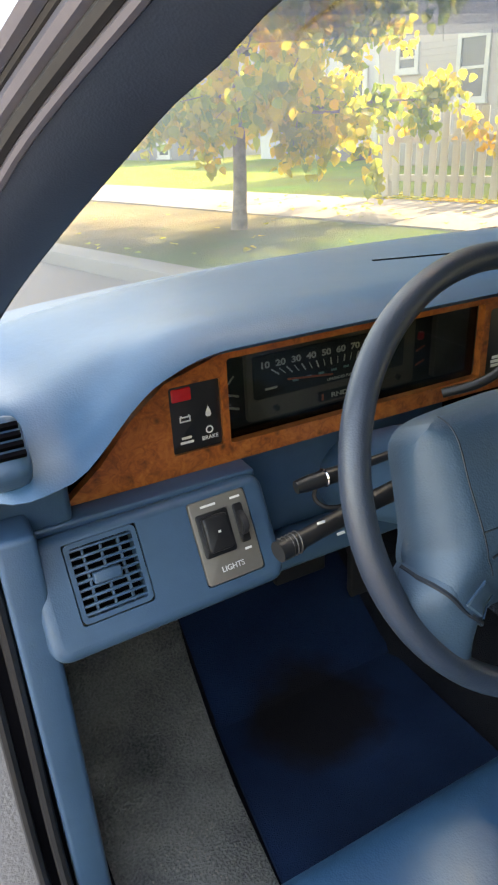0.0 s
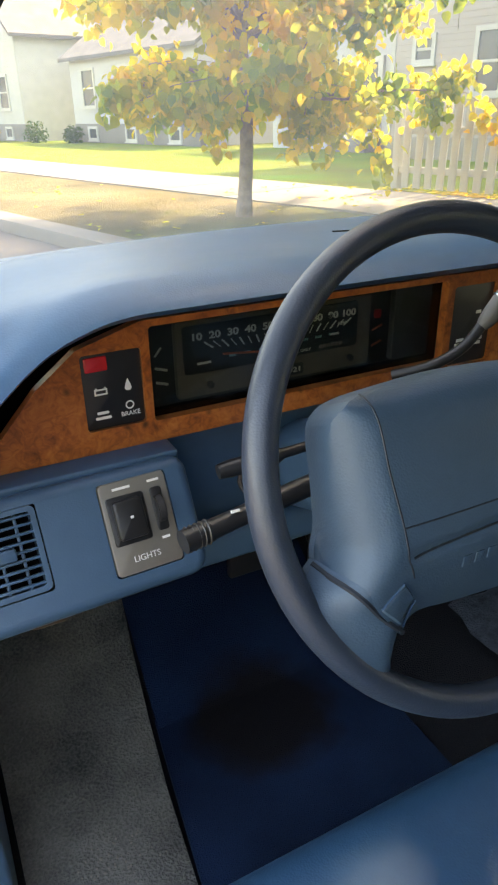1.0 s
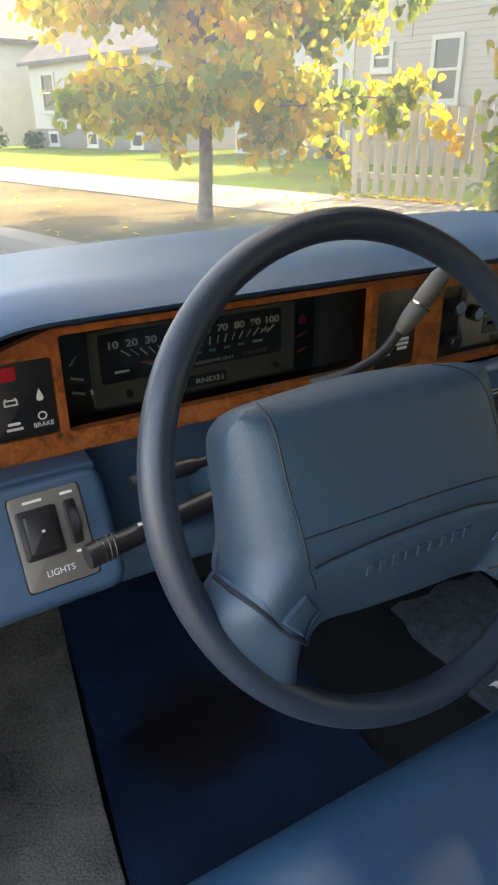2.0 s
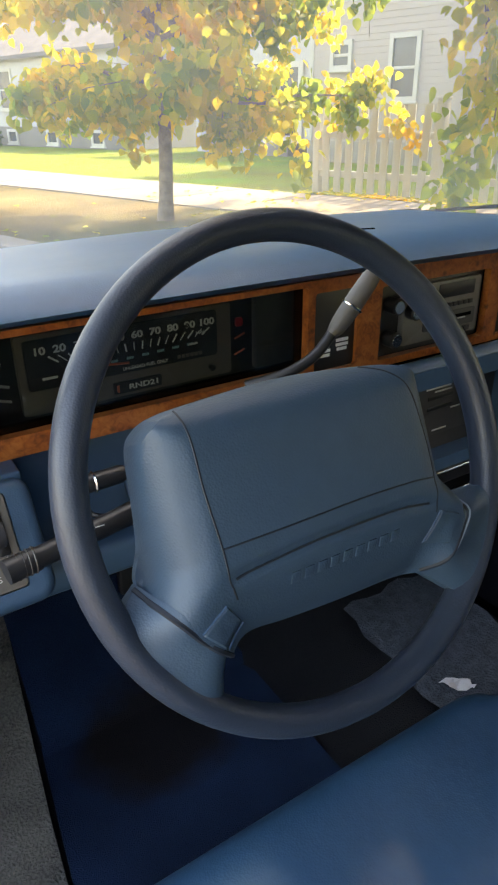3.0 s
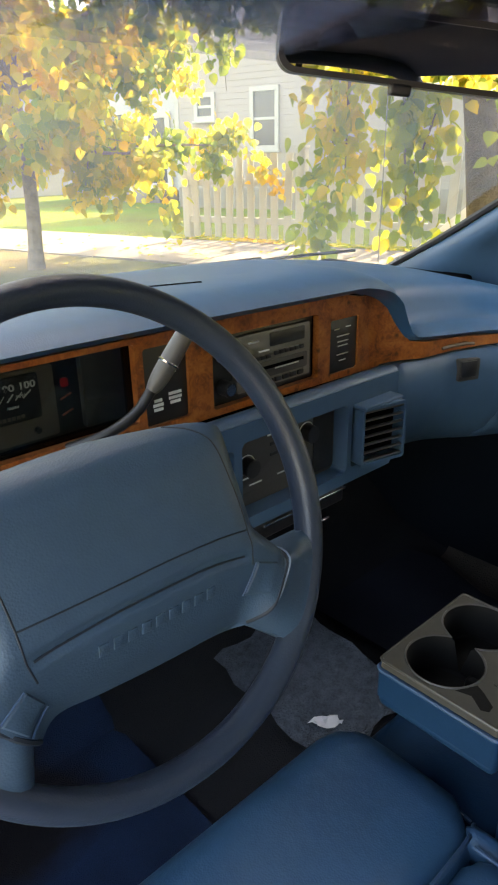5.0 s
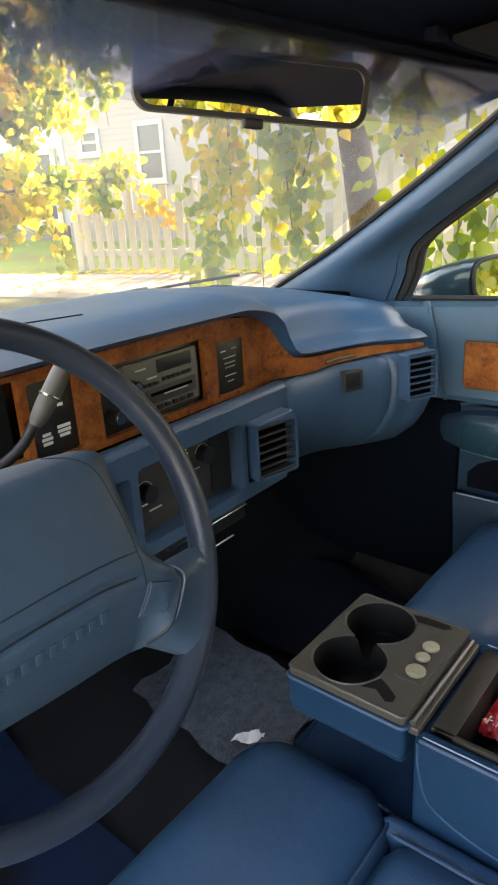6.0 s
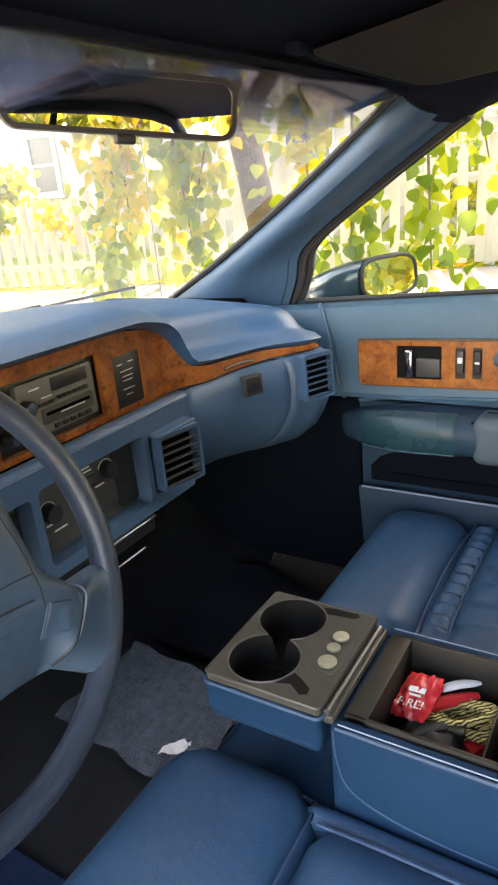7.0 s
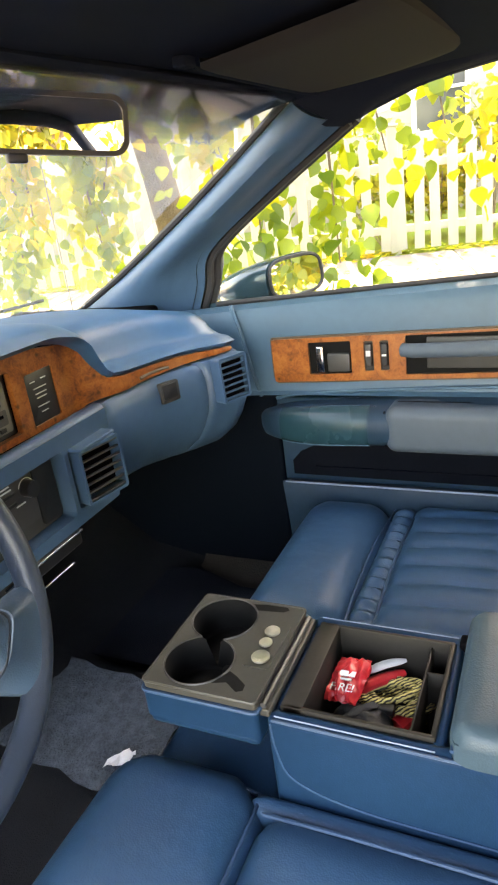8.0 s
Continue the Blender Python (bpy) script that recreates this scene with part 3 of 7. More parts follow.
# body outside: bonnet, cowl, wipers, sides
body = thing("car_body", "teal blue painted steel body of the car", "car body", "structure")
rows = []
for y, z in ((1.50, 0.862), (1.56, 0.850), (1.9, 0.765), (2.4, 0.680), (2.75, 0.620), (2.85, 0.56), (2.86, 0.36)):
    rows.append([(CX + s * 0.86, y - 0.08 * s * s, z - 0.10 * abs(s) ** 3) for s in [k / 8 - 1 for k in range(17)]])
part("bonnet", loft(rows), PAINT, body, "teal painted bonnet")
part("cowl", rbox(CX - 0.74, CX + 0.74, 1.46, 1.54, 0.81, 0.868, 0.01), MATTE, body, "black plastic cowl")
for s in (1, -1):
    sx = lambda x: CX + s * x
    part("front_wing", loft([[(sx(0.86), 2.8, 0.52), (sx(0.90), 2.8, 0.46), (sx(0.90), 2.8, 0.22)], [(sx(0.86), 1.9, 0.67), (sx(0.93), 1.9, 0.55), (sx(0.92), 1.9, 0.22)], [(sx(0.86), 1.42, 0.76), (sx(0.93), 1.42, 0.58), (sx(0.92), 1.42, 0.22)], [(sx(0.80), 1.12, 0.90), (sx(0.92), 1.12, 0.6), (sx(0.91), 1.12, 0.22)]]), PAINT, body, "teal front wing")
    part("rear_side", loft([[(sx(0.80), -0.35, 0.93), (sx(0.90), -0.35, 0.6), (sx(0.89), -0.35, 0.22)], [(sx(0.80), -1.3, 0.93), (sx(0.90), -1.3, 0.6), (sx(0.89), -1.3, 0.22)]]), PAINT, body, "teal rear side")
    part("rear_side_trim", loft([[(sx(0.76), -0.35, 0.93), (sx(0.76), -0.35, 0.22)], [(sx(0.76), -1.3, 0.93), (sx(0.76), -1.3, 0.22)]]), TRIM, body)
    part("centre_post", loft([[(sx(0.79), -0.22, 0.2), (sx(0.79), -0.35, 0.2)], [(sx(0.79), -0.26, 0.93), (sx(0.79), -0.34, 0.93)], [(sx(0.68), -0.33, 1.31), (sx(0.68), -0.37, 1.31)]]), HEADL, body)
part("rear_shelf", rbox(CX - 0.78, CX + 0.78, -1.75, -1.25, 0.20, 0.93, 0.01), TRIM, body, "blue rear bulkhead")
part("windscreen_frame", sweep([screen(s / 10, 0.0) + Vector((0, 0.015, -0.016)) for s in range(-10, 11)], 0.012, 8), RUBBER, body, "black rubber screen foot seal")


def wiper(x0, y0, x1, y1):
    ob = thing("wiper", "black windscreen wiper resting along the screen foot", "wiper", group="windscreen wipers")
    a, b = Vector((x0, y0, 0.925 if x0 < 0 else 0.952)), Vector((x1, y1, 0.930 if x0 < 0 else 0.965))
    part("blade", sweep([a.lerp(b, k / 8) + Vector((0, 0, 0.006 * math.sin(math.pi * k / 8))) for k in range(9)], 0.0038, 6), MATTE, ob)
    part("arm", sweep([a + Vector((0.02, 0.05, -0.05)), a.lerp(b, 0.2) + Vector((0, 0.02, 0.01)), a.lerp(b, 0.5) + Vector((0, 0.004, 0.010))], 0.0042, 6), MATTE, ob)
    return ob


wiper(-0.45, 1.53, 0.18, 1.50)
wiper(0.15, 1.525, 0.66, 1.44)

an = thing("car_aerial", "thin dark radio aerial on the front wing", "aerial")
part("mast", sweep([(0.831, 1.50, 0.80), (0.835, 1.502, 1.2), (0.840, 1.505, 1.66)], [0.0016, 0.0012, 0.0008], 8), GREY, an)
part("aerial_foot", disc((0.831, 1.50, 0.85), 0.012, 0.06, "Z", 16, 0.003), BLACK, an, "black foot")

# ---- floor ----
floor = thing("car_floor", "carpeted floor of the car with a raised tunnel", "car floor", "structure")
rows = []
for y, dz in ((-1.25, 0), (0.2, 0), (0.9, 0), (1.15, 0), (1.30, 0.03), (1.45, 0.14), (1.58, 0.30), (1.62, 0.42)):
    row = []
    for x, z in ((-0.80, 0.27), (-0.76, 0.255), (-0.55, 0.25), (-0.20, 0.255), (-0.12, 0.29), (-0.06, 0.325), (0.05, 0.335), (0.16, 0.325), (0.22, 0.29), (0.29, 0.255), (0.70, 0.25), (0.74, 0.27)):
        row.append((x, y, z + dz))
    rows.append(row)
part("carpet", loft(rows), CARPET, floor, "worn grey-blue cut-pile carpet, near black for the footwell shade")
rows = []
for k in range(13):
    y = 0.84 + 0.026 * k
    ragged = 0.012 * noise.noise(Vector((k * 0.9, 0, 7)))
    x0 = 0.600 + 0.085 * max(0.0, (y - 1.00) / 0.15) ** 2 + ragged
    rows.append([(x0 + (0.719 - x0) * j / 6, y, 0.2575 + 0.016 * (j / 6) ** 3) for j in range(7)])
part("soiled_carpet", loft(rows), BROWNED, floor, "brown soiled carpet along the sill")
part("firewall", rbox(-0.80, 0.74, 1.60, 1.64, 0.25, 0.78, 0.005), MATTE, floor, "firewall coloured near black for the footwell shade")
part("kick_panel", rbox(-0.835, -0.797, 1.02, 1.6, 0.20, 0.86, 0.006), TRIM, floor, "blue plastic kick panel")
part("hinge_post", rbox(-0.872, -0.836, 1.045, 1.6, 0.12, 0.90, 0.006), MATTE, floor, "black door hinge post")
for x, y in ((-0.843, 1.032), (-0.866, 1.044)):
    part("post_seal", sweep(spline([(x, y, 0.90), (x, y + 0.004, 0.7), (x - 0.004, y - 0.004, 0.45), (x - 0.002, y - 0.03, 0.30), (x - 0.004, y - 0.12, 0.262)], 24), 0.0065, 8), BLACK, floor, "black rubber door seal")
part("kick_panel", rbox(0.722, 0.745, 0.905, 1.6, 0.20, 0.71, 0.008), KICKSHADE, floor, "blue kick panel, coloured near black for the footwell shade")
rows = [[(-0.895, y, 0.30), (-0.875, y, 0.322), (-0.82, y, 0.326), (-0.795, y, 0.312), (-0.785, y, 0.25)] for y in (1.03, 0.9, 0.4, -0.3)]
part("door_sill", loft(rows), TRIM, floor, "scuffed blue plastic sill plate")
rows = [[(-0.895, y, 0.20), (-0.90, y, 0.25), (-0.895, y, 0.29), (-0.88, y, 0.30)] for y in (1.03, 0.9, 0.4, -0.3)]
part("sill_outer", loft(rows), RUBBER, floor, "black rubber sill seal")
rows = [[(-0.788, y, 0.266 + dz), (-0.72, y, 0.272 + dz), (-0.66, y, 0.270 + dz), (-0.600 + 0.12 * max(0, y - 0.95), y, 0.260 + dz)] for y, dz in ((0.5, 0.002), (0.9, 0.004), (1.12, 0.005), (1.24, 0.024), (1.34, 0.065))]
part("edge_carpet", loft(rows), DIRTY, floor, "stained grey edge carpet")

rows = [[(-0.788, y, 0.266 + dz), (-0.72, y, 0.272 + dz), (-0.66, y, 0.270 + dz), (-0.600 + 0.12 * max(0, y - 0.95), y, 0.260 + dz)] for y, dz in ((1.34, 0.063), (1.40, 0.11), (1.48, 0.19))]
part("toe_carpet", loft(rows), DIRTY, floor, "stained carpet under the dashboard")
grit_rng = random.Random(12)
b = None
for k in range(420):
    x, y = -0.69 + grit_rng.gauss(0, 0.035), grit_rng.uniform(0.55, 1.08)
    r_ = grit_rng.uniform(0.0004, 0.0010)
    b = rbox(x - r_, x + r_ * grit_rng.uniform(0.8, 2.0), y - r_, y + r_, 0.276, 0.2775 + r_, 0, m=None, bm=b)
grit = part("grit", b, GRIT, None, smooth=False)
tagged(grit, "pale sand and grit strewn over the carpet", "grit", kind="stuff")


def floor_mat(label, outline, z, material):
    ob = thing("floor_mat", label, "floor mat")
    b = bmesh.new()
    f = b.faces.new([b.verts.new((x, y, z)) for x, y in outline])
    e = bmesh.ops.extrude_face_region(b, geom=[f])
    for v in e["geom"]:
        if isinstance(v, bmesh.types.BMVert):
            v.co.z += 0.012
    part("mat_body", b, material, ob)
    return ob


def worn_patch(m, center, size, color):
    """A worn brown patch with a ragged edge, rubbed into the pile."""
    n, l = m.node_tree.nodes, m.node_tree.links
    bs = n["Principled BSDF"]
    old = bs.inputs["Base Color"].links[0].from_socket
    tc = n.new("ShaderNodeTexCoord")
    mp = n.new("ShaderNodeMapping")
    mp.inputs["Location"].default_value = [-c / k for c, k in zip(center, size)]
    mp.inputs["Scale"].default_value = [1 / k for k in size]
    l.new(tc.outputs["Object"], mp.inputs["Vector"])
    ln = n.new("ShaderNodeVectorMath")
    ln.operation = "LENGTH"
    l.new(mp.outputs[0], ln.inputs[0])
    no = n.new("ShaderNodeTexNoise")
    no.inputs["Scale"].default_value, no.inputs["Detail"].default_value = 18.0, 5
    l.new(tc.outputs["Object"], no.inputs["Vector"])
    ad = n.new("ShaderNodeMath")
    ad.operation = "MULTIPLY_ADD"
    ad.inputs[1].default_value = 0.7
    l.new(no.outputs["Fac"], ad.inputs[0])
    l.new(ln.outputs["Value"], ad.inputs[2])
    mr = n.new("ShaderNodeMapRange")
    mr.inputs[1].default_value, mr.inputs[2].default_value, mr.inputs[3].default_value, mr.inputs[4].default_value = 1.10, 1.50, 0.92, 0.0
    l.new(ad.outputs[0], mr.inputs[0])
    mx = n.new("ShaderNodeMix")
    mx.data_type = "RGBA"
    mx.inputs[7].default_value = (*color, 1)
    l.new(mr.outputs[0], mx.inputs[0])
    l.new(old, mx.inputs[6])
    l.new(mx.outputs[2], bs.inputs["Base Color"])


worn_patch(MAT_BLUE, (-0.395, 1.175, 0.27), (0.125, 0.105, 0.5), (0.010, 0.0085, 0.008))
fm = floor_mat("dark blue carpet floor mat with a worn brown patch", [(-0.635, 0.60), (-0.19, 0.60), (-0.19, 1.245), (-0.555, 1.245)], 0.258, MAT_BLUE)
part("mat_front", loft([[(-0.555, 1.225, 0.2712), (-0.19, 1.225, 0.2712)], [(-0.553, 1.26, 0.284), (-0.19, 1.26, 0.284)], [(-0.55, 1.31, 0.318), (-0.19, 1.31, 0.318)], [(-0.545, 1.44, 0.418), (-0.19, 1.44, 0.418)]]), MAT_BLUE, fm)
floor_mat("blue passenger floor mat, near black for the footwell shade", [(0.30, 0.60), (0.59, 0.60), (0.605, 1.00), (0.66, 1.14), (0.64, 1.22), (0.30, 1.22)], 0.258, MAT_DARK)

# lighter sheet over the tunnel: the light on the carpet is put into its colour
rows = []
for j in range(9):
    y = 0.88 + 0.30 * j / 8
    rows.append([(-0.045 + 0.03 * (j / 8) + 0.225 * i / 8 + 0.006 * math.sin(j * 1.9), y + 0.008 * math.sin(i * 1.7), 0.338 + 0.006 * math.sin(math.pi * (0.1 + 0.8 * i / 8)) + 0.0015 * math.sin(j * 2.0 + i)) for i in range(9)])
part("tunnel_carpet", loft(rows), PILE, floor, "worn grey-blue carpet on the tunnel, lightened where light falls")

# pedals
for nm, x0, x1, z0, y0 in (("brake_pedal", -0.36, -0.25, 0.40, 1.36), ("accelerator_pedal", -0.21, -0.15, 0.33, 1.33)):
    p = thing(nm, "black ribbed rubber pedal under the dashboard", "pedal")
    part("pad", rbox(x0, x1, y0, y0 + 0.018, z0, z0 + 0.07 + (0.08 if x0 > -0.22 else 0), 0.005, m=None), RUBBER, p)
    part("arm", sweep([((x0 + x1) / 2, y0 + 0.02, z0 + 0.05), ((x0 + x1) / 2, y0 + 0.10, z0 + 0.14), ((x0 + x1) / 2, 1.5, 0.62)], 0.008, 8), BLACK, p)
br = thing("bonnet_release", "tan plastic release lever under the dashboard edge", "lever")
part("grip", rbox(-0.725, -0.680, 1.045, 1.07, 0.680, 0.715, 0.008), TAN, br)

# ---- dashboard ----
LIPZ = [(-0.88, 0.900), (-0.80, 0.908), (-0.758, 0.911), (-0.72, 0.932), (-0.69, 0.951), (-0.65, 0.970), (-0.60, 0.982), (-0.57, 0.984), (0.20, 0.978), (0.27, 0.966), (0.305, 0.945), (0.325, 0.905), (0.345, 0.880), (0.40, 0.873), (0.52, 0.868), (0.60, 0.864), (0.66, 0.858), (0.74, 0.850)]
LIPY = [(-0.88, 1.12), (-0.835, 1.02), (-0.80, 0.985), (-0.74, 1.00), (-0.66, 1.035), (-0.58, 1.045), (0.25, 1.05), (0.33, 1.045), (0.42, 1.032), (0.52, 1.002), (0.60, 0.940), (0.63, 0.936), (0.65, 0.965), (0.67, 1.03), (0.70, 1.12), (0.74, 1.20)]
LOWY = [(-0.80, 1.000), (-0.72, 1.028), (-0.64, 1.045), (-0.56, 1.055), (0.25, 1.055), (0.42, 1.036), (0.50, 0.998), (0.56, 0.955), (0.60, 0.932), (0.625, 0.931), (0.645, 0.965), (0.665, 1.04), (0.70, 1.12), (0.742, 1.18)]
ENDZ = [(-0.88, 0.975), (-0.80, 0.984), (-0.65, 0.990), (-0.40, 0.992), (0.30, 0.985), (0.60, 0.955), (0.74, 0.915)]
MIDZ = [(-0.88, 0.940), (-0.80, 0.962), (-0.68, 0.988), (-0.50, 1.004), (0.20, 1.002), (0.36, 0.975), (0.55, 0.955), (0.74, 0.918)]
dash = thing("dashboard", "blue padded dashboard with burl wood-look fascia", "dashboard")
rows = []
n = 120
for i in range(n + 1):
    x = -0.880 + 1.620 * i / n
    ly, lz = interp(x, LIPY), interp(x, LIPZ)
    yb = 1.49 - 0.10 * ((x - CX) / 0.77) ** 2
    zb, zm = interp(x, ENDZ) - 0.01, interp(x, MIDZ)
    ym = ly + 0.45 * (yb - ly)
    inner = 1.108 if -0.70 < x < 0.34 else ly + 0.03
    prof = [(yb, zb), (ly + 0.72 * (yb - ly), (zb + zm) / 2 + 0.006), (ym, zm), (ly + 0.095, lz + (zm - lz) * 0.72 + 0.010), (ly + 0.050, lz + 0.025), (ly + 0.022, lz + 0.017), (ly + 0.007, lz + 0.008), (ly + 0.005, lz + 0.002), (ly + 0.018, lz - 0.005)]
    row = spline([(x, y, z) for y, z in prof], 28)
    row.append(Vector((x, inner, lz - 0.010)))
    rows.append(row)
b = loft(rows)
pad_tree = BVHTree.FromBMesh(b)
part("dash_pad", b, PAD, dash, "blue padded vinyl dash top")
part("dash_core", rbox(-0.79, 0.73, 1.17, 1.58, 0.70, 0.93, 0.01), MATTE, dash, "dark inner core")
slot = []
for k in range(16):
    x, y = -0.245 + 0.23 * k / 15, 1.250 - 0.085 * k / 15
    hit = pad_tree.ray_cast(Vector((x, y, 1.3)), Vector((0, 0, -1)))[0]
    slot.append(hit + Vector((0, 0, 0.0002)))
part("demister_slot", sweep(slot, 0.0045, 8, flat=0.25), MATTE, dash, "thin demister slot")

sd = part("side_demister", rbox(-0.832, -0.790, -0.010, 0.030, -0.030, 0.030, 0.012, m=pose(0, 1.010, 0.955, -48, 0, 0)), TRIM, dash, "small side demister grille")
for k in range(4):
    part("slot", rbox(-0.826, -0.794, -0.0165, -0.010, -0.016 + 0.009 * k, -0.012 + 0.009 * k, 0, m=pose(0, 1.010, 0.955, -48, 0, 0)), MATTE, sd)

part("dash_end", rbox(-0.850, -0.753, 1.066, 1.14, 0.834, 0.912, 0.008), TRIM, dash, "blue moulded dash end")

# fascia with its openings
top = [(-0.752, 0.842), (-0.712, 0.874), (-0.674, 0.916), (-0.633, 0.948), (-0.567, 0.968), (0.20, 0.968), (0.27, 0.956), (0.31, 0.930), (0.335, 0.89), (0.352, 0.842), (0.352, 0.832)]
bot = [(0.30, 0.832), (0.0, 0.836), (-0.40, 0.838), (-0.60, 0.837), (-0.752, 0.838)]
HOLES = {"warn": (-0.630, -0.569, 0.862, 0.942), "clus": (-0.560, -0.178, 0.860, 0.961), "rp": (-0.167, -0.099, 0.850, 0.952), "radio": (-0.058, 0.152, 0.846, 0.946), "sw": (0.180, 0.248, 0.844, 0.930)}
part("wood_fascia", holed(top + bot, [rounded(*h, 0.004) for h in HOLES.values()], 1.094, 1.106), WOOD, dash, "glossy orange-brown burl wood fascia", smooth=False)
STRIPY = [(0.262, 1.097), (0.30, 1.088), (0.335, 1.065), (0.37, 1.046), (0.42, 1.040), (0.52, 1.010), (0.62, 0.942)]
STRIPB = [(0.262, 0.832), (0.34, 0.842), (0.42, 0.843), (0.52, 0.845), (0.62, 0.850)]
rows = []
for i in range(40):
    x = 0.262 + 0.352 * i / 39
    y, z0_, z1_ = interp(x, STRIPY), interp(x, STRIPB), interp(x, LIPZ) - 0.003
    rows.append([(x, y + 0.012, z1_), (x, y, z1_ - 0.001), (x, y - 0.0015, (z0_ + z1_) / 2), (x, y, z0_ + 0.001), (x, y + 0.012, z0_)])
part("wood_strip", loft(rows), WOOD, dash, "tapering burl wood strip")
part("strip_pull", sweep([(0.405, 1.033, 0.855), (0.43, 1.027, 0.857), (0.46, 1.018, 0.857), (0.475, 1.013, 0.855)], 0.003, 6), TAN, dash, "small brown pull")


def inset(name, key, y, material, label, grow=0.001, depth=0.02):
    x0, x1, z0, z1 = HOLES[key]
    return part(name, plate(rounded(x0 - grow, x1 + grow, z0 - grow, z1 + grow, 0.004), y, y + depth, 0.001), material, dash, label)


# warning lamp panel
wp = inset("warning_panel", "warn", 1.0985, BLACK, "black warning lamp panel with a red lamp")
part("red_lamp", plate(rounded(-0.626, -0.603, 0.923, 0.938, 0.002), 1.0965, 1.099), REDP, wp, "red plastic lamp")
bt = holed([(-0.6185, 0.898), (-0.6055, 0.898), (-0.6055, 0.9045), (-0.6185, 0.9045)], [[(-0.617, 0.8995), (-0.607, 0.8995), (-0.607, 0.903), (-0.617, 0.903)]], 1.0978, 1.099)
part("battery_symbol", bt, WHITE, wp, smooth=False)
part("lamp_symbol", plate([(-0.584, 0.911), (-0.5815, 0.905), (-0.5805, 0.901), (-0.582, 0.8985), (-0.586, 0.8985), (-0.5875, 0.901), (-0.5865, 0.905)], 1.0978, 1.099, 0), WHITE, wp)
part("brake_symbol", holed(rounded(-0.5885, -0.5795, 0.878, 0.887, 0.0044), [rounded(-0.5872, -0.5808, 0.8793, 0.8857, 0.0031)], 1.0978, 1.099), WHITE, wp, smooth=False)
lettering("BRAKE", 0.0068, Matrix.Translation((-0.584, 1.0975, 0.8735)) @ FACE, "lettering", wp)
for x, z, w, h in ((-0.6165, 0.9053, 0.002, 0.0016), (-0.6075, 0.9053, 0.002, 0.0016), (-0.612, 0.879, 0.012, 0.0028), (-0.612, 0.8735, 0.016, 0.0028)):
    part("mark", plate(rounded(x - w / 2, x + w / 2, z - h / 2, z + h / 2, 0.001), 1.0978, 1.099, 0), WHITE, wp)

# instrument cluster
x0, x1, z0, z1 = HOLES["clus"]
cl = part("instrument_cluster", plate(rounded(x0, x1, z0, z1, 0.004), 1.128, 1.140, 0.001), BLACK, dash, "dark instrument cluster behind a clear lens")
part("cluster_face", plate(rounded(-0.523, -0.272, 0.866, 0.952, 0.004), 1.121, 1.129, 0.001), CLUST, cl, "grey instrument face")
part("speed_window", plate(rounded(-0.515, -0.292, 0.893, 0.947, 0.004), 1.1185, 1.1225, 0.001), BLACK, cl, "black speedometer window")
part("blank_panel", plate(rounded(-0.238, -0.182, 0.864, 0.956, 0.003), 1.118, 1.129, 0.001), DGREY, cl, "plain dark panel")
for i in range(10):
    x = -0.500 + 0.0215 * i
    lettering(str(10 * (i + 1)), 0.0118, Matrix.Translation((x, 1.1175, 0.9345)) @ FACE @ Matrix.Diagonal((1.15, 0.92, 1, 1)), "numeral", cl, weight=0.00035)
for i in range(19):
    x = -0.485 + 0.0098 * i
    s = (i - 9) / 9
    part("tick", sweep([(x - s * 0.004, 1.1178, 0.9175 + 0.003 * s * s), (x + s * 0.006, 1.1178, 0.9265 + 0.0015 * s * s)], 0.0006 if i % 2 else 0.0010, 4), WHITE, cl)
for i in range(8):
    part("small_figure", rbox(-0.462 + 0.0185 * i, -0.454 + 0.0185 * i, 1.1174, 1.1184, 0.9068 + 0.0006 * i, 0.9094 + 0.0006 * i, 0), TEALP, cl)
for i in range(6):
    part("trip_figure", rbox(-0.345 + 0.0055 * i, -0.3412 + 0.0055 * i, 1.1174, 1.1184, 0.8975, 0.9015, 0), CLUST, cl)
part("needle", sweep([(-0.470, 1.1165, 0.912), (-0.405, 1.1165, 0.905)], 0.0013, 5), ORANGE, cl, "orange needle")
for x, z, w in ((-0.492, 0.905, 0.016), (-0.325, 0.912, 0.012)):
    part("mark", rbox(x - w / 2, x + w / 2, 1.1172, 1.1182, z - 0.0012, z + 0.0012, 0), WHITE, cl)
lettering("UNLEADED FUEL ONLY", 0.0052, Matrix.Translation((-0.385, 1.1175, 0.8985)) @ FACE, "lettering", cl)
lettering("MPH", 0.0055, Matrix.Translation((-0.315, 1.1175, 0.9235)) @ FACE, "lettering", cl)
part("odometer", plate(rounded(-0.425, -0.367, 0.871, 0.884, 0.002), 1.1165, 1.1215, 0.001), BLACK, cl, "small black odometer window")
lettering("RND21", 0.0092, Matrix.Translation((-0.389, 1.1160, 0.8775)) @ FACE @ Matrix.Diagonal((1.3, 0.9, 1, 1)), "lettering", cl, weight=0.0002)
part("gear_pointer", rbox(-0.4215, -0.4190, 1.1155, 1.117, 0.8735, 0.8815, 0), ORANGE, cl, "orange gear pointer")
part("gauge_mark", plate([(-0.545, 0.918), (-0.537, 0.927), (-0.536, 0.926), (-0.5435, 0.917)], 1.1265, 1.128, 0), WHITE, cl)
for z in (0.905, 0.889):
    part("gauge_needle", sweep([(-0.545, 1.1262, z), (-0.532, 1.1262, z - 0.004)], 0.0016, 5), WHITE, cl)
part("red_tell_tale", plate(rounded(-0.262, -0.252, 0.919, 0.930, 0.003), 1.1262, 1.1285, 0), REDP, cl, "red tell-tale")
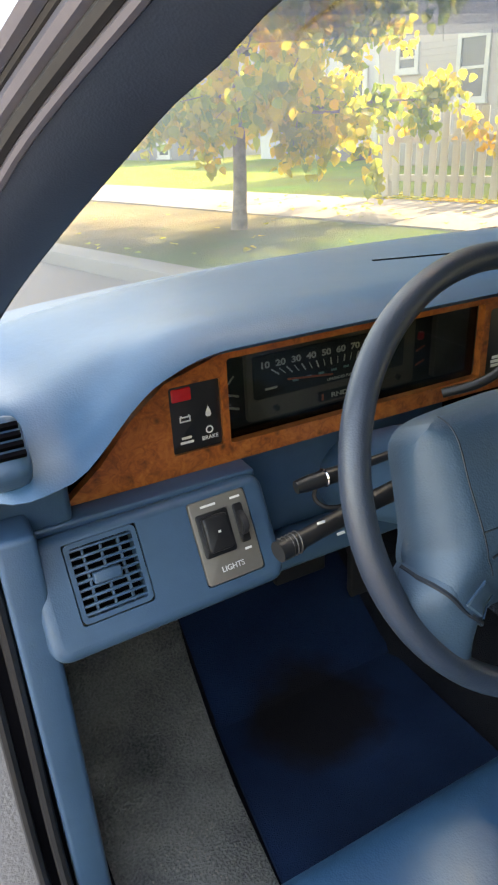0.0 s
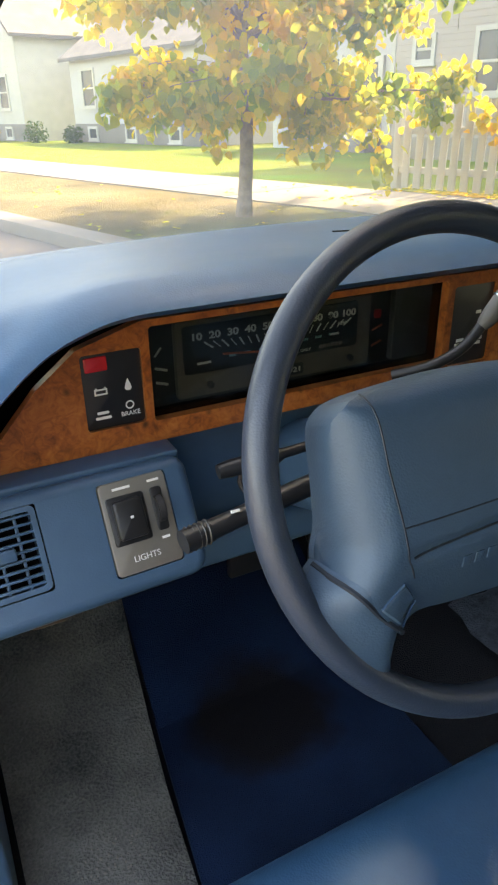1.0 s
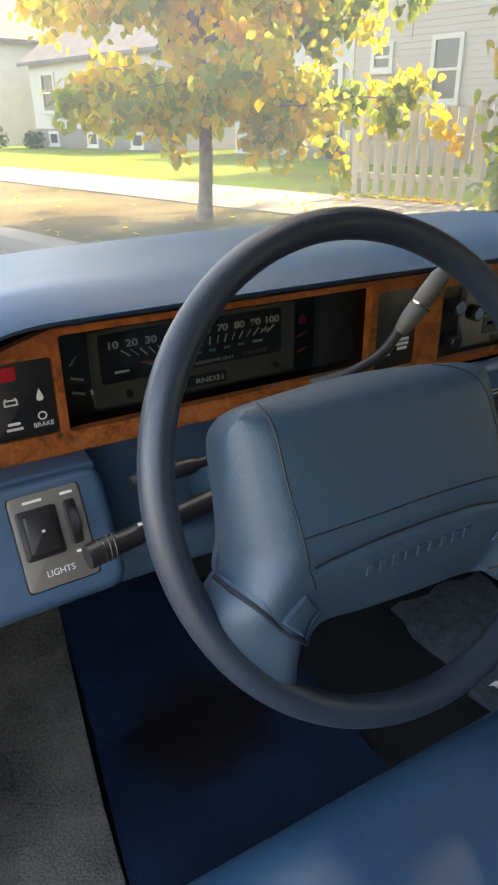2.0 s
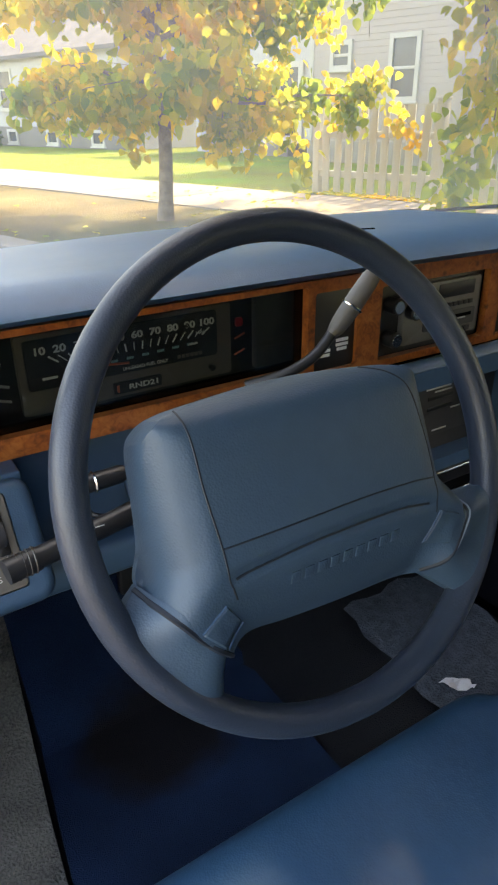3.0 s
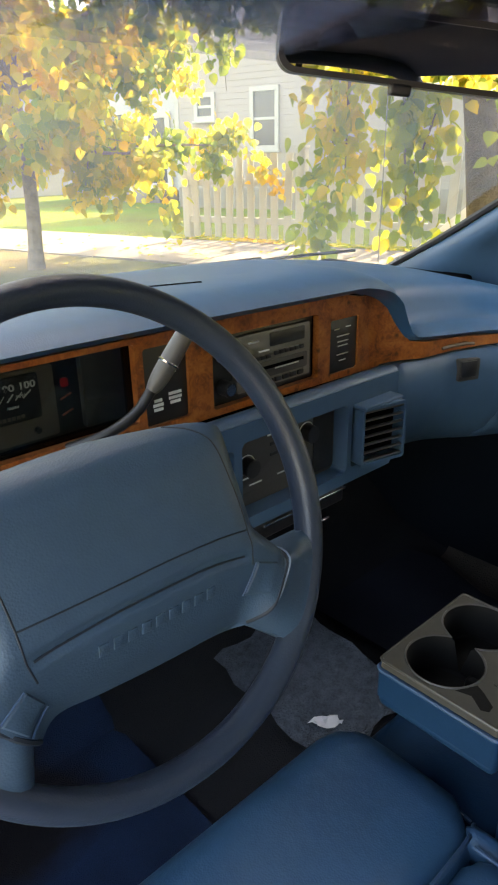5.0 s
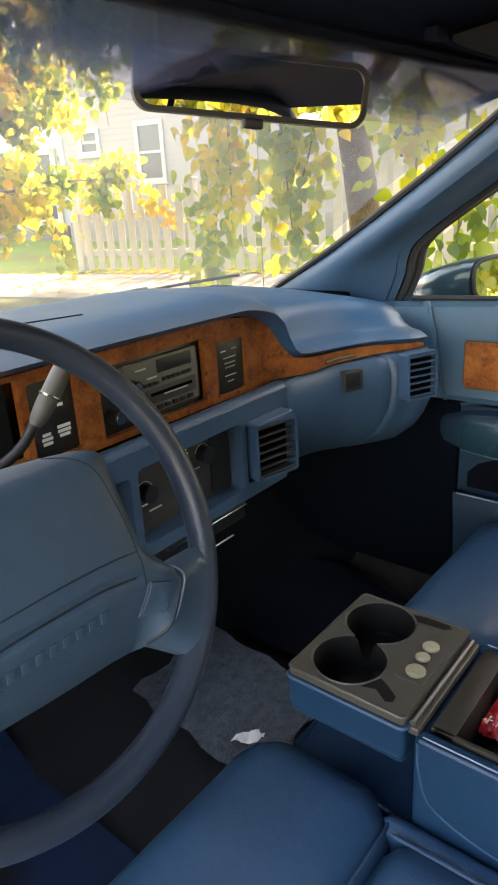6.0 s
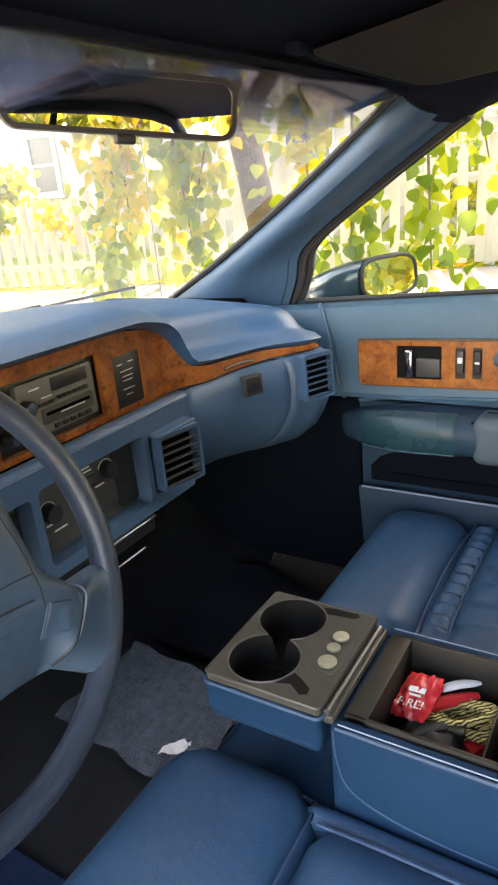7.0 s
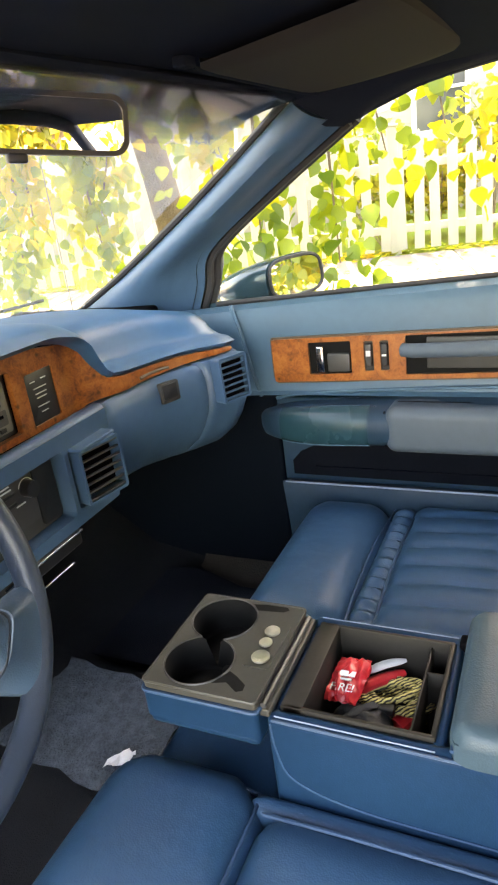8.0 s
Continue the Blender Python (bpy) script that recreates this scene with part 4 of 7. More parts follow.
for z in (0.905, 0.885):
    part("gauge_needle", sweep([(-0.264, 1.1262, z), (-0.250, 1.1262, z + 0.005)], 0.0012, 5), ORANGE, cl)
for x in (-0.485, -0.30):
    part("reset_knob", disc((x, 1.120, 0.878), 0.004, 0.008, "Y", 12), BLACK, cl)
lens = part("cluster_lens", plate(rounded(x0, x1, z0, z1, 0.004), 1.1075, 1.1085, 0), SIDEGLASS, cl, "clear plastic lens")
lens.visible_shadow = False

# panel behind the gear lever
rp = inset("message_panel", "rp", 1.0985, BLACK, "black message panel with white marks")
for x, z, w in ((-0.146, 0.881, 0.012), (-0.146, 0.875, 0.016), (-0.146, 0.869, 0.014), (-0.119, 0.886, 0.020), (-0.119, 0.880, 0.020), (-0.119, 0.874, 0.016), (-0.120, 0.915, 0.008)):
    part("mark", rbox(x - w / 2, x + w / 2, 1.0977, 1.099, z - 0.002, z + 0.002, 0), WHITE, rp)

# radio
rad = inset("radio", "radio", 1.108, BLACK, "car radio and cassette player in a black bezel")
part("radio_face", plate(rounded(-0.012, 0.138, 0.856, 0.938, 0.004), 1.098, 1.110, 0.0015), GREY, rad, "taupe grey radio face")
part("display", plate(rounded(0.052, 0.124, 0.914, 0.934, 0.002), 1.0965, 1.099, 0.0005), BLACK, rad, "dark display")
part("cassette_door", plate(rounded(0.026, 0.130, 0.870, 0.894, 0.003), 1.0965, 1.099, 0.0005), DGREY, rad, "cassette slot")
part("slot", rbox(0.034, 0.122, 1.0955, 1.098, 0.882, 0.887, 0.001), MATTE, rad)
for i in range(6):
    part("button", rbox(0.060 + 0.0105 * i, 0.0690 + 0.0105 * i, 1.0945, 1.099, 0.900, 0.906, 0.001), BLACK, rad)
for i in range(3):
    part("button", rbox(0.022 + 0.0105 * i, 0.031 + 0.0105 * i, 1.0945, 1.099, 0.898, 0.903, 0.001), BLACK, rad)
for i in range(5):
    part("key", rbox(0.045 + 0.016 * i, 0.057 + 0.016 * i, 1.0945, 1.099, 0.860, 0.867, 0.001), BLACK, rad)
for x, z in ((-0.035, 0.918), (0.0, 0.905), (-0.035, 0.872)):
    k = part("knob", disc((x, 1.094, z), 0.011, 0.020, "Y", 24), BLACK, rad, "round black knob")
    part("knob_rim", disc((x, 1.0835, z), 0.0085, 0.0015, "Y", 24, 0.0004), CHROME, k, "bright rim")
for x, z, w in ((0.02, 0.926, 0.02), (0.086, 0.8805, 0.05), (0.04, 0.910, 0.02)):
    part("mark", rbox(x - w / 2, x + w / 2, 1.0963, 1.098, z - 0.001, z + 0.001, 0), WHITE, rad)

# switch panel right of the radio
swp = inset("switch_panel", "sw", 1.0975, BLACK, "black switch panel with white marks")
for z, w, x in ((0.914, 0.012, 0.199), (0.915, 0.012, 0.226), (0.893, 0.026, 0.214), (0.886, 0.024, 0.214), (0.862, 0.016, 0.214), (0.902, 0.030, 0.214), (0.872, 0.028, 0.214)):
    part("mark", rbox(x - w / 2, x + w / 2, 1.0966, 1.098, z - 0.0008, z + 0.0008, 0), WHITE, swp)


# lower panels
def lower(x0, x1, name, label, zlow, n=14, lean=0.035, cap=0.012, roll=False):
    """A rounded lower dash panel between x0 and x1, leaning towards the seats at its foot."""
    rows = []
    for i in range(n + 1):
        x = x0 + (x1 - x0) * i / n
        e = 0.0
        d = min(x - x0, x1 - x)
        if d < cap:
            e = cap - math.sqrt(max(0, cap * cap - (cap - d) ** 2))
        y = interp(x, LOWY) + e
        prof = [(y + 0.12, 0.838 - e), (y + 0.006, 0.838 - e), (y - 0.001, 0.833 - e), (y - lean * 0.34, 0.79), (y - lean * 0.75, zlow + 0.045), (y - lean, zlow + 0.018 + e), (y - lean + 0.010, zlow + 0.003 + e), (y + 0.03, zlow + e), (y + 0.10, zlow + 0.01 + e)]
        if roll:
            zt = interp(x, STRIPB) - 0.001
            prof = [(y + 0.12, zt - e), (y + 0.010, zt - 0.001 - e), (y + 0.001, zt - 0.009 - e), (y - 0.006, 0.808), (y - 0.007, 0.775), (y - 0.003, 0.745), (y + 0.010, 0.713), (y + 0.030, 0.682), (y + 0.062, 0.655), (y + 0.110, 0.636), (y + 0.170, 0.630)]
        rows.append([(x, a, z) for a, z in prof])
    return part(name, loft(rows, caps=True), TRIM, dash, label)


# left lower panel: a flat face that leans towards the seat at its foot, with two openings
LFM = pose(-0.60, 1.000, 0.730, -26.6, 0, 2.5)


def onface(x, z, y=0.0):
    """A place on the leaning panel: x across, z up from its foot, y behind its face."""
    return LFM @ pose(x + 0.60, y, z)


FX0, FX1, FZ0, FZ1 = -0.808, -0.542, -0.004, 0.121
VENT_O, LIGHT_O = (-0.774, -0.696, 0.026, 0.110), (-0.639, -0.568, 0.016, 0.109)
b = holed(rounded(FX0 + 0.612, FX1 + 0.588, FZ0 + 0.012, FZ1 - 0.012, 0.006, 5), [rounded(q[0] + 0.60, q[1] + 0.60, q[2], q[3], 0.004) for q in (VENT_O, LIGHT_O)], 0.0, 0.004)
bmesh.ops.transform(b, matrix=LFM, verts=b.verts)
lowp = part("lower_panel", b, TRIM, dash, "blue moulded lower panel beside the door", smooth=False)
rows = []
for k in range(9):
    a = math.pi / 2 * k / 8
    e = 0.012 * math.sin(a)
    rows.append([LFM @ Vector((x, 0.012 * (1 - math.cos(a)), z)) for x, z in rounded(FX0 + 0.612 - e, FX1 + 0.588 + e, FZ0 + 0.012 - e, FZ1 - 0.012 + e, 0.006 + e, 5)])
rows.append([LFM @ Vector((x, 0.09, z)) for x, z in rounded(FX0 + 0.60, FX1 + 0.60, FZ0, FZ1, 0.018, 5)])
part("panel_edge", loft(rows, close=True), TRIM, lowp)
part("panel_top", rbox(-0.80, -0.548, 1.064, 1.12, 0.826, 0.8375, 0.003), TRIM, lowp)
part("knee_panel", plate([(-0.56, 0.836), (-0.20, 0.836), (-0.20, 0.63), (-0.56, 0.63)], 1.135, 1.15, 0.002), TRIM, dash, "recessed dark blue knee panel")
part("knee_bar", rbox(-0.55, -0.20, 1.09, 1.135, 0.655, 0.70, 0.012), TRIM, dash)
part("centre_panel", holed([(-0.225, 0.834), (-0.235, 0.80), (-0.225, 0.668), (0.295, 0.668), (0.312, 0.70), (0.305, 0.834)], [rounded(-0.048, 0.178, 0.688, 0.806, 0.010), rounded(0.188, 0.288, 0.694, 0.803, 0.006), rounded(-0.125, -0.062, 0.690, 0.800, 0.006)], 1.050, 1.085), TRIM, dash, "blue centre panel with recesses", smooth=False)
part("centre_top", sweep([(-0.225, 1.066, 0.828), (0.305, 1.066, 0.828)], 0.016, 10), TRIM, dash)
rows = []
lower(0.306, 0.536, "glove_box", "blue moulded glove box door", 0.700, 24, cap=0.004, roll=True)
gb = bpy.data.objects["glove_box"]
part("latch_plate", plate(rounded(0.440, 0.484, 0.790, 0.830, 0.003), 1.008, 1.040, 0.002, m=pose(0.462, 1.01, 0, 0, 0, -22) @ pose(-0.462, -1.01, 0)), DGREY, gb, "grey latch")
part("latch_hole", plate(rounded(0.443, 0.476, 0.798, 0.827, 0.003), 1.005, 1.010, 0.001, m=pose(0.462, 1.01, 0, 0, 0, -22) @ pose(-0.462, -1.01, 0)), BLACK, gb, "black latch recess")
lower(0.540, 0.700, "end_panel", "blue moulded end panel with an air vent", 0.715, 34, cap=0.004, roll=True)
part("ashtray", rbox(-0.05, 0.19, 1.062, 1.12, 0.628, 0.664, 0.006), BLACK, dash, "black ashtray drawer")
part("ashtray_edge", rbox(0.00, 0.19, 1.058, 1.064, 0.652, 0.656, 0.001), CHROME, dash, "thin bright edge")
part("under_edge", rbox(0.06, 0.17, 1.075, 1.08, 0.596, 0.5995, 0.001), CHROME, dash, "thin bright edge")


def vent(x0, x1, z0, z1, m, label, slats=8, bars=2, knob=True, mid=False, deep=False):
    v = part("air_vent", holed(rounded(x0, x1, z0, z1, 0.006), [rounded(x0 + 0.005, x1 - 0.005, z0 + 0.005, z1 - 0.005, 0.004)], -0.008 if not deep else 0.001, 0.020), TRIM, dash, label, smooth=False)
    kids = [v]
    back = 0.018 if deep or mid else 0.006
    kids.append(part("backing", rbox(x0 + 0.002, x1 - 0.002, back, back + 0.004, z0 + 0.002, z1 - 0.002, 0), MATTE, v))
    for i in range(slats):
        z = z0 + 0.008 + (z1 - z0 - 0.016) * i / (slats - 1)
        kids.append(part("slat", rbox(x0 + 0.004, x1 - 0.004, -0.006 + 0.009 * deep, 0.001 + 0.007 * deep, z - 0.0014, z + 0.0014, 0.0008, 2), TRIM if not mid else DGREY, v))
    for i in range(bars):
        x = x0 + (x1 - x0) * (i + 1) / (bars + 1)
        kids.append(part("bar", rbox(x - 0.0014, x + 0.0014, -0.002 + 0.007 * deep, 0.006 + 0.004 * deep, z0 + 0.004, z1 - 0.004, 0.0008, 2), TRIM if not mid else DGREY, v))
    if knob:
        xm, zm = (x0 + x1) / 2, (z0 + z1) / 2
        kids.append(part("vent_tab", rbox(xm - 0.016, xm + 0.013, -0.002, 0.008, zm - 0.006, zm + 0.006, 0.002), TRIM, v, "blue thumb tab"))
    v.matrix_basis = m
    return v


vent(-0.0375, 0.0375, -0.0405, 0.0405, onface(-0.735, 0.068), "blue louvred air vent beside the door", 9, 3, deep=True)
vent(-0.045, 0.047, -0.050, 0.050, pose(0.2375, 1.030, 0.748, 0, 0, -12), "dark centre air vent turned to the driver", 7, 0, False, True)
cvh = part("vent_shell", rbox(0.190, 0.286, 1.024, 1.07, 0.797, 0.803, 0.002), TRIM, dash)
vent(-0.036, 0.036, -0.046, 0.046, pose(0.566, 0.924, 0.806, -2, 0, -24), "blue louvred end air vent", 7, 0, False)
sl = part("side_slots", rbox(-0.124, -0.063, 1.080, 1.088, 0.692, 0.798, 0.002), BLACK, dash, "black slotted strip")
for i in range(6):
    part("slot", rbox(-0.116, -0.072, 1.074, 1.080, 0.700 + 0.016 * i, 0.709 + 0.016 * i, 0.002), DGREY, sl)

# climate controls
cc = part("climate_control", plate(rounded(-0.050, 0.180, 0.686, 0.808, 0.010), 1.080, 1.095, 0.001), DGREY, dash, "dark grey climate control panel")
part("control_face", plate(rounded(-0.040, 0.125, 0.712, 0.798, 0.006), 1.076, 1.082, 0.001), DGREY, cc, "dark control face")
part("storage_box", plate(rounded(0.128, 0.174, 0.694, 0.800, 0.006), 1.077, 1.081, 0.001), BLACK, cc, "dark recess")
for x, z in ((-0.018, 0.755), (0.108, 0.772)):
    k = part("knob", disc((x, 1.068, z), 0.014, 0.018, "Y", 28), BLACK, cc, "black rotary knob")
    part("knob_arc", sweep([(x + 0.0165 * math.cos(a), 1.0752, z + 0.0165 * math.sin(a)) for a in [radians(d) for d in range(20, 161, 14)]], 0.0009, 4), WHITE, cc)
for z in (0.775, 0.758):
    part("slider_slot", rbox(0.030, 0.082, 1.0745, 1.077, z - 0.003, z + 0.003, 0.001), BLACK, cc)
for x, z, w in ((0.05, 0.790, 0.05), (0.06, 0.784, 0.035), (0.09, 0.752, 0.02), (0.06, 0.722, 0.03), (0.0, 0.722, 0.025), (-0.018, 0.735, 0.015)):
    part("mark", rbox(x - w / 2, x + w / 2, 1.0752, 1.0765, z - 0.0011, z + 0.0011, 0), WHITE, cc)

# light switch panel
LP = onface(-0.6035, 0.0645, 0.004)
lp = part("light_switch_panel", plate(rounded(-0.0345, 0.0345, -0.0475, 0.0445, 0.005), -0.006, 0.010, 0.002), GREY, dash, "taupe light switch panel")
part("rocker_well", plate(rounded(-0.030, 0.008, -0.018, 0.030, 0.003), -0.008, 0.0, 0.001), BLACK, lp, "black rocker surround")
part("rocker", plate(rounded(-0.026, 0.004, -0.013, 0.026, 0.004), -0.015, -0.006, 0.003), BLACK, lp, "black light rocker")
part("dimmer_slot", plate(rounded(0.015, 0.027, -0.014, 0.030, 0.003), -0.0075, 0.0, 0.001), BLACK, lp, "dimmer slot")
part("dimmer_wheel", disc((0.021, -0.004, 0.008), 0.014, 0.008, "X", 24), RUBBER, lp, "ribbed dimmer wheel")
lettering("LIGHTS", 0.0085, Matrix.Translation((-0.002, -0.0066, -0.034)) @ FACE, "lettering", lp)
for x, z, w in ((-0.012, 0.037, 0.018), (0.021, 0.037, 0.012), (0.021, -0.021, 0.008), (-0.010, 0.008, 0.003)):
    part("mark", rbox(x - w / 2, x + w / 2, -0.0068 - (0.009 if w < 0.005 else 0), -0.006 - (0.008 if w < 0.005 else 0), z - 0.0012, z + 0.0012, 0), WHITE, lp)
lp.matrix_basis = LP

# ---- steering wheel, column, levers ----
WC, WT = Vector((-0.361, 0.844, 0.883)), 24.9
# wheel frame: u to the right, v up the wheel, w towards the driver
WM = Matrix.Translation(WC) @ Matrix(((1, 0, 0, 0), (0, math.sin(radians(WT)), -math.cos(radians(WT)), 0), (0, math.cos(radians(WT)), math.sin(radians(WT)), 0), (0, 0, 0, 1)))
wheel = thing("steering_wheel", "blue-grey padded steering wheel with an airbag cover", "steering wheel")


def wpart(name, bm, material, label="", parent=None):
    bmesh.ops.transform(bm, matrix=WM, verts=bm.verts)
    return part(name, bm, material, parent or wheel, label)


part_rim = wpart("rim", sweep([(0.2025 * math.cos(a), 0.2025 * math.sin(a), 0) for a in [2 * math.pi * k / 96 for k in range(96)]], 0.0132, 16, True, flat=1.15), WHEEL, "blue-grey leather-grained rim")


HUBO = [(-0.150, 0.053), (-0.141, 0.066), (-0.124, 0.0730), (-0.09, 0.0765), (-0.02, 0.0795), (0.040, 0.0745), (0.080, 0.0670), (0.098, 0.0545), (0.106, 0.030), (0.110, 0.0), (0.118, -0.040), (0.134, -0.064), (0.120, -0.089), (0.101, -0.110), (0.083, -0.121), (0.05, -0.117), (-0.01, -0.112), (-0.063, -0.106), (-0.097, -0.101), (-0.118, -0.112), (-0.137, -0.094), (-0.154, -0.069), (-0.168, -0.042), (-0.159, -0.015), (-0.154, 0.02)]
HUB_V = [(-0.122, -0.012), (-0.112, 0.000), (-0.098, 0.0145), (-0.080, 0.0285), (-0.064, 0.0385), (-0.050, 0.0445), (-0.030, 0.0480), (0.0, 0.0500), (0.030, 0.0495), (0.048, 0.0470), (0.062, 0.0400), (0.071, 0.0290), (0.078, 0.0120), (0.082, -0.004)]
HUB_U = [(-0.162, -0.006), (-0.155, 0.010), (-0.147, 0.0260), (-0.137, 0.0375), (-0.121, 0.0460), (-0.08, 0.0500), (0.0, 0.0520), (0.070, 0.0495), (0.086, 0.0450), (0.099, 0.0345), (0.108, 0.0190), (0.114, 0.004)]
CREASE = [(-0.160, -0.072), (-0.141, -0.059), (-0.121, -0.051), (-0.094, -0.0485), (-0.035, -0.0455), (0.038, -0.0465), (0.092, -0.0535)]


def hub_height(u, v):
    """The airbag cover's height: a crowned face that rolls off upwards, to the driver's left and under the crease."""
    arm = min(1.0, max(0.0, (-0.035 - v) / 0.03))
    a, b_ = interp(v, HUB_V), interp(u - 0.024 * arm if u > 0 else u + 0.012 * arm, HUB_U)
    if u < -0.10 or u > 0.075:
        k = min(1.0, max(0.0, (-0.10 - u) / 0.035) if u < 0 else (u - 0.075) / 0.03)
        k = k * k * (3 - 2 * k)
        lift_ = math.log(math.exp((a - 0.030) / 0.005) + 1) * 0.005 + 0.030 - a if a < 0.06 else 0.0
        a = a + lift_ * k * min(1.0, max(0.0, (-0.03 - v) / 0.03))
    q = math.exp(-a / 0.004) + math.exp(-b_ / 0.004)
    h = -0.004 * math.log(q)
    d = v - interp(u, CREASE)
    fade = min(1.0, max(0.0, (u + 0.128) / 0.025), max(0.0, (0.092 - u) / 0.02))
    h -= 0.0036 * fade * math.exp(-(d / 0.0042) ** 2)
    return h


ring_pts = []
for i in range(len(HUBO)):
    a, b, c, d = [Vector((*HUBO[(i + j) % len(HUBO)], 0)) for j in (-1, 0, 1, 2)]
    for q in range(6):
        t = q / 6
        ring_pts.append(0.5 * (2 * b + (c - a) * t + (2 * a - 5 * b + 4 * c - d) * t * t + (3 * b - a - 3 * c + d) * t ** 3))
cen = Vector((-0.015, -0.020, 0))
rows = [[p + Vector((0, 0, -0.014)) for p in ring_pts]]
for k in range(61):
    f_ = 1.0 - 0.995 * k / 60
    row = []
    for p in ring_pts:
        q = cen + (p - cen) * f_
        row.append(Vector((q.x, q.y, hub_height(q.x, q.y))))
    rows.append(row)
b = loft(rows, close=True, caps=True)
trees = [BVHTree.FromBMesh(b)]
wpart("hub_cover", b, HUB, "blue-grey grained airbag and hub cover")
HUBLINE = mat("dark_hub_groove", (0.007, 0.013, 0.022), 0.6, var=0.1)
# spokes: short thick webs that go on from the pad's lower corners into the rim
for hub_a, hub_b, ang_a, ang_b in (((-0.169, -0.041), (-0.117, -0.113), 197, 229), ((0.135, -0.064), (0.084, -0.118), 341, 309)):
    rows = []
    for i in range(13):
        t = i / 12
        e = t * t * (3 - 2 * t)
        row = []
        for j in range(17):
            s_ = j / 16
            p = Vector((*hub_a, 0)).lerp(Vector((*hub_b, 0)), s_)
            a = radians(ang_a + (ang_b - ang_a) * s_)
            q = Vector((0.2005 * math.cos(a), 0.2005 * math.sin(a), 0))
            x = p.lerp(q, t)
            h0 = max(0.008, hub_height(p.x * 0.985, p.y * 0.985) - 0.0015)
            w = h0 + (0.013 - h0) * e - (0.012 - 0.004 * e) * abs(2 * s_ - 1) ** 6
            row.append(Vector((x.x, x.y, w)))
        rows.append(row + [Vector((p_.x, p_.y, -0.012)) for p_ in row[::-1]])
    b = loft(rows, close=True, caps=True)
    trees.append(BVHTree.FromBMesh(b))
    wpart("spoke", b, HUB, "blue-grey spoke")


def on_top(tree_list, pts, n, lift=0.0):
    """Lays a line (x, y) on the highest of some surfaces."""
    out = []
    for p in spline([(x, y, 0) for x, y in pts], n):
        hits = [q[0].z for q in (t.ray_cast(Vector((p.x, p.y, 1.0)), Vector((0, 0, -1))) for t in tree_list) if q[0] is not None]
        if hits:
            out.append(Vector((p.x, p.y, max(hits) + lift)))
    return out


for nm, P, r in (("seam", [(-0.120, 0.0735), (-0.121, 0.064), (-0.121, 0.044), (-0.121, 0.015), (-0.118, -0.026), (-0.117, -0.050), (-0.113, -0.066)], 0.0010),
                 ("seam", [(0.048, 0.0725), (0.066, 0.0635), (0.080, 0.046), (0.086, 0.010), (0.088, -0.017), (0.087, -0.045), (0.085, -0.062)], 0.0010),
                 ("groove", [(-0.118, -0.027), (-0.055, -0.027), (0.008, -0.0265), (0.060, -0.0285), (0.088, -0.032)], 0.0010),
                 # this dark line is the shadow in the carved crease
                 ("crease_shadow", [(-0.112, -0.0512), (-0.094, -0.0490), (-0.035, -0.0460), (0.038, -0.0470), (0.078, -0.0520)], 0.0013),
                 ("spoke_gap", [(-0.175, -0.037), (-0.166, -0.054), (-0.152, -0.075), (-0.137, -0.094), (-0.116, -0.113)], 0.0024),
                 ("spoke_gap", [(0.135, -0.060), (0.131, -0.074), (0.119, -0.090), (0.100, -0.109), (0.086, -0.118)], 0.0020)):
    wpart(nm, sweep(on_top(trees, P, 40, -0.0012 if r > 0.0015 else -0.0004), r, 6), HUBLINE, "dark line in the cover: seams, gaps and the crease's shadow")
# highlight along the spoke joint, drawn as a pale line
wpart("gap_highlight", sweep(on_top(trees, [(0.1385, -0.064), (0.134, -0.077), (0.122, -0.093), (0.104, -0.111)], 30), 0.0011, 6), PALE, "pale line for the highlight on the spoke's edge")
for quad in ([(-0.146, -0.083), (-0.121, -0.065), (-0.106, -0.085), (-0.127, -0.103)], [(0.089, -0.058), (0.119, -0.071), (0.101, -0.098), (0.073, -0.090)]):
    A, B, C, D = [Vector((*p, 0)) for p in quad]
    rows = []
    for i in range(9):
        row = []
        for j in range(9):
            p = A.lerp(B, i / 8).lerp(D.lerp(C, i / 8), j / 8)
            edge = min(i, 8 - i, j, 8 - j)
            row.append(Vector((p.x, p.y, hub_height(p.x, p.y) + (-0.004, 0.0022, 0.0026, 0.0020, 0.0018)[edge])))
        rows.append(row)
    wpart("horn_button", loft(rows), HUB, "blue horn button")
    for p, q in ((A, B), (D, C)) if quad[0][0] < 0 else ((A, D),):
        wpart("button_edge", sweep([Vector((z.x, z.y, hub_height(z.x, z.y) + 0.0022)) for z in (p.lerp(q, 0.1 + 0.8 * k / 8) for k in range(9))], 0.0009, 5), SEAM, "pale raised button edge")
for i in range(9):
    u = -0.066 + 0.0125 * i
    v = -0.0675
    b = rbox(u, u + 0.0085, v - 0.0045, v + 0.0045, -0.001, 0.0012, 0.0005, 2)
    for q in b.verts:
        q.co.z += hub_height(q.co.x, q.co.y)
    wpart("emblem_bar", b, HUB, "plain raised bar")
col = thing("steering_column", "dark blue plastic steering column shroud", "steering column")
b = bmesh.new()
rows = []
for w, r in ((-0.02, 0.045), (-0.035, 0.056), (-0.12, 0.060), (-0.20, 0.062), (-0.32, 0.055)):
    rows.append([WM @ Vector((r * 1.05 * math.cos(a), r * math.sin(a) - 0.006, w)) for a in [2 * math.pi * k / 20 for k in range(20)]])
part("shroud", loft(rows, close=True, caps=True), TRIM, col)
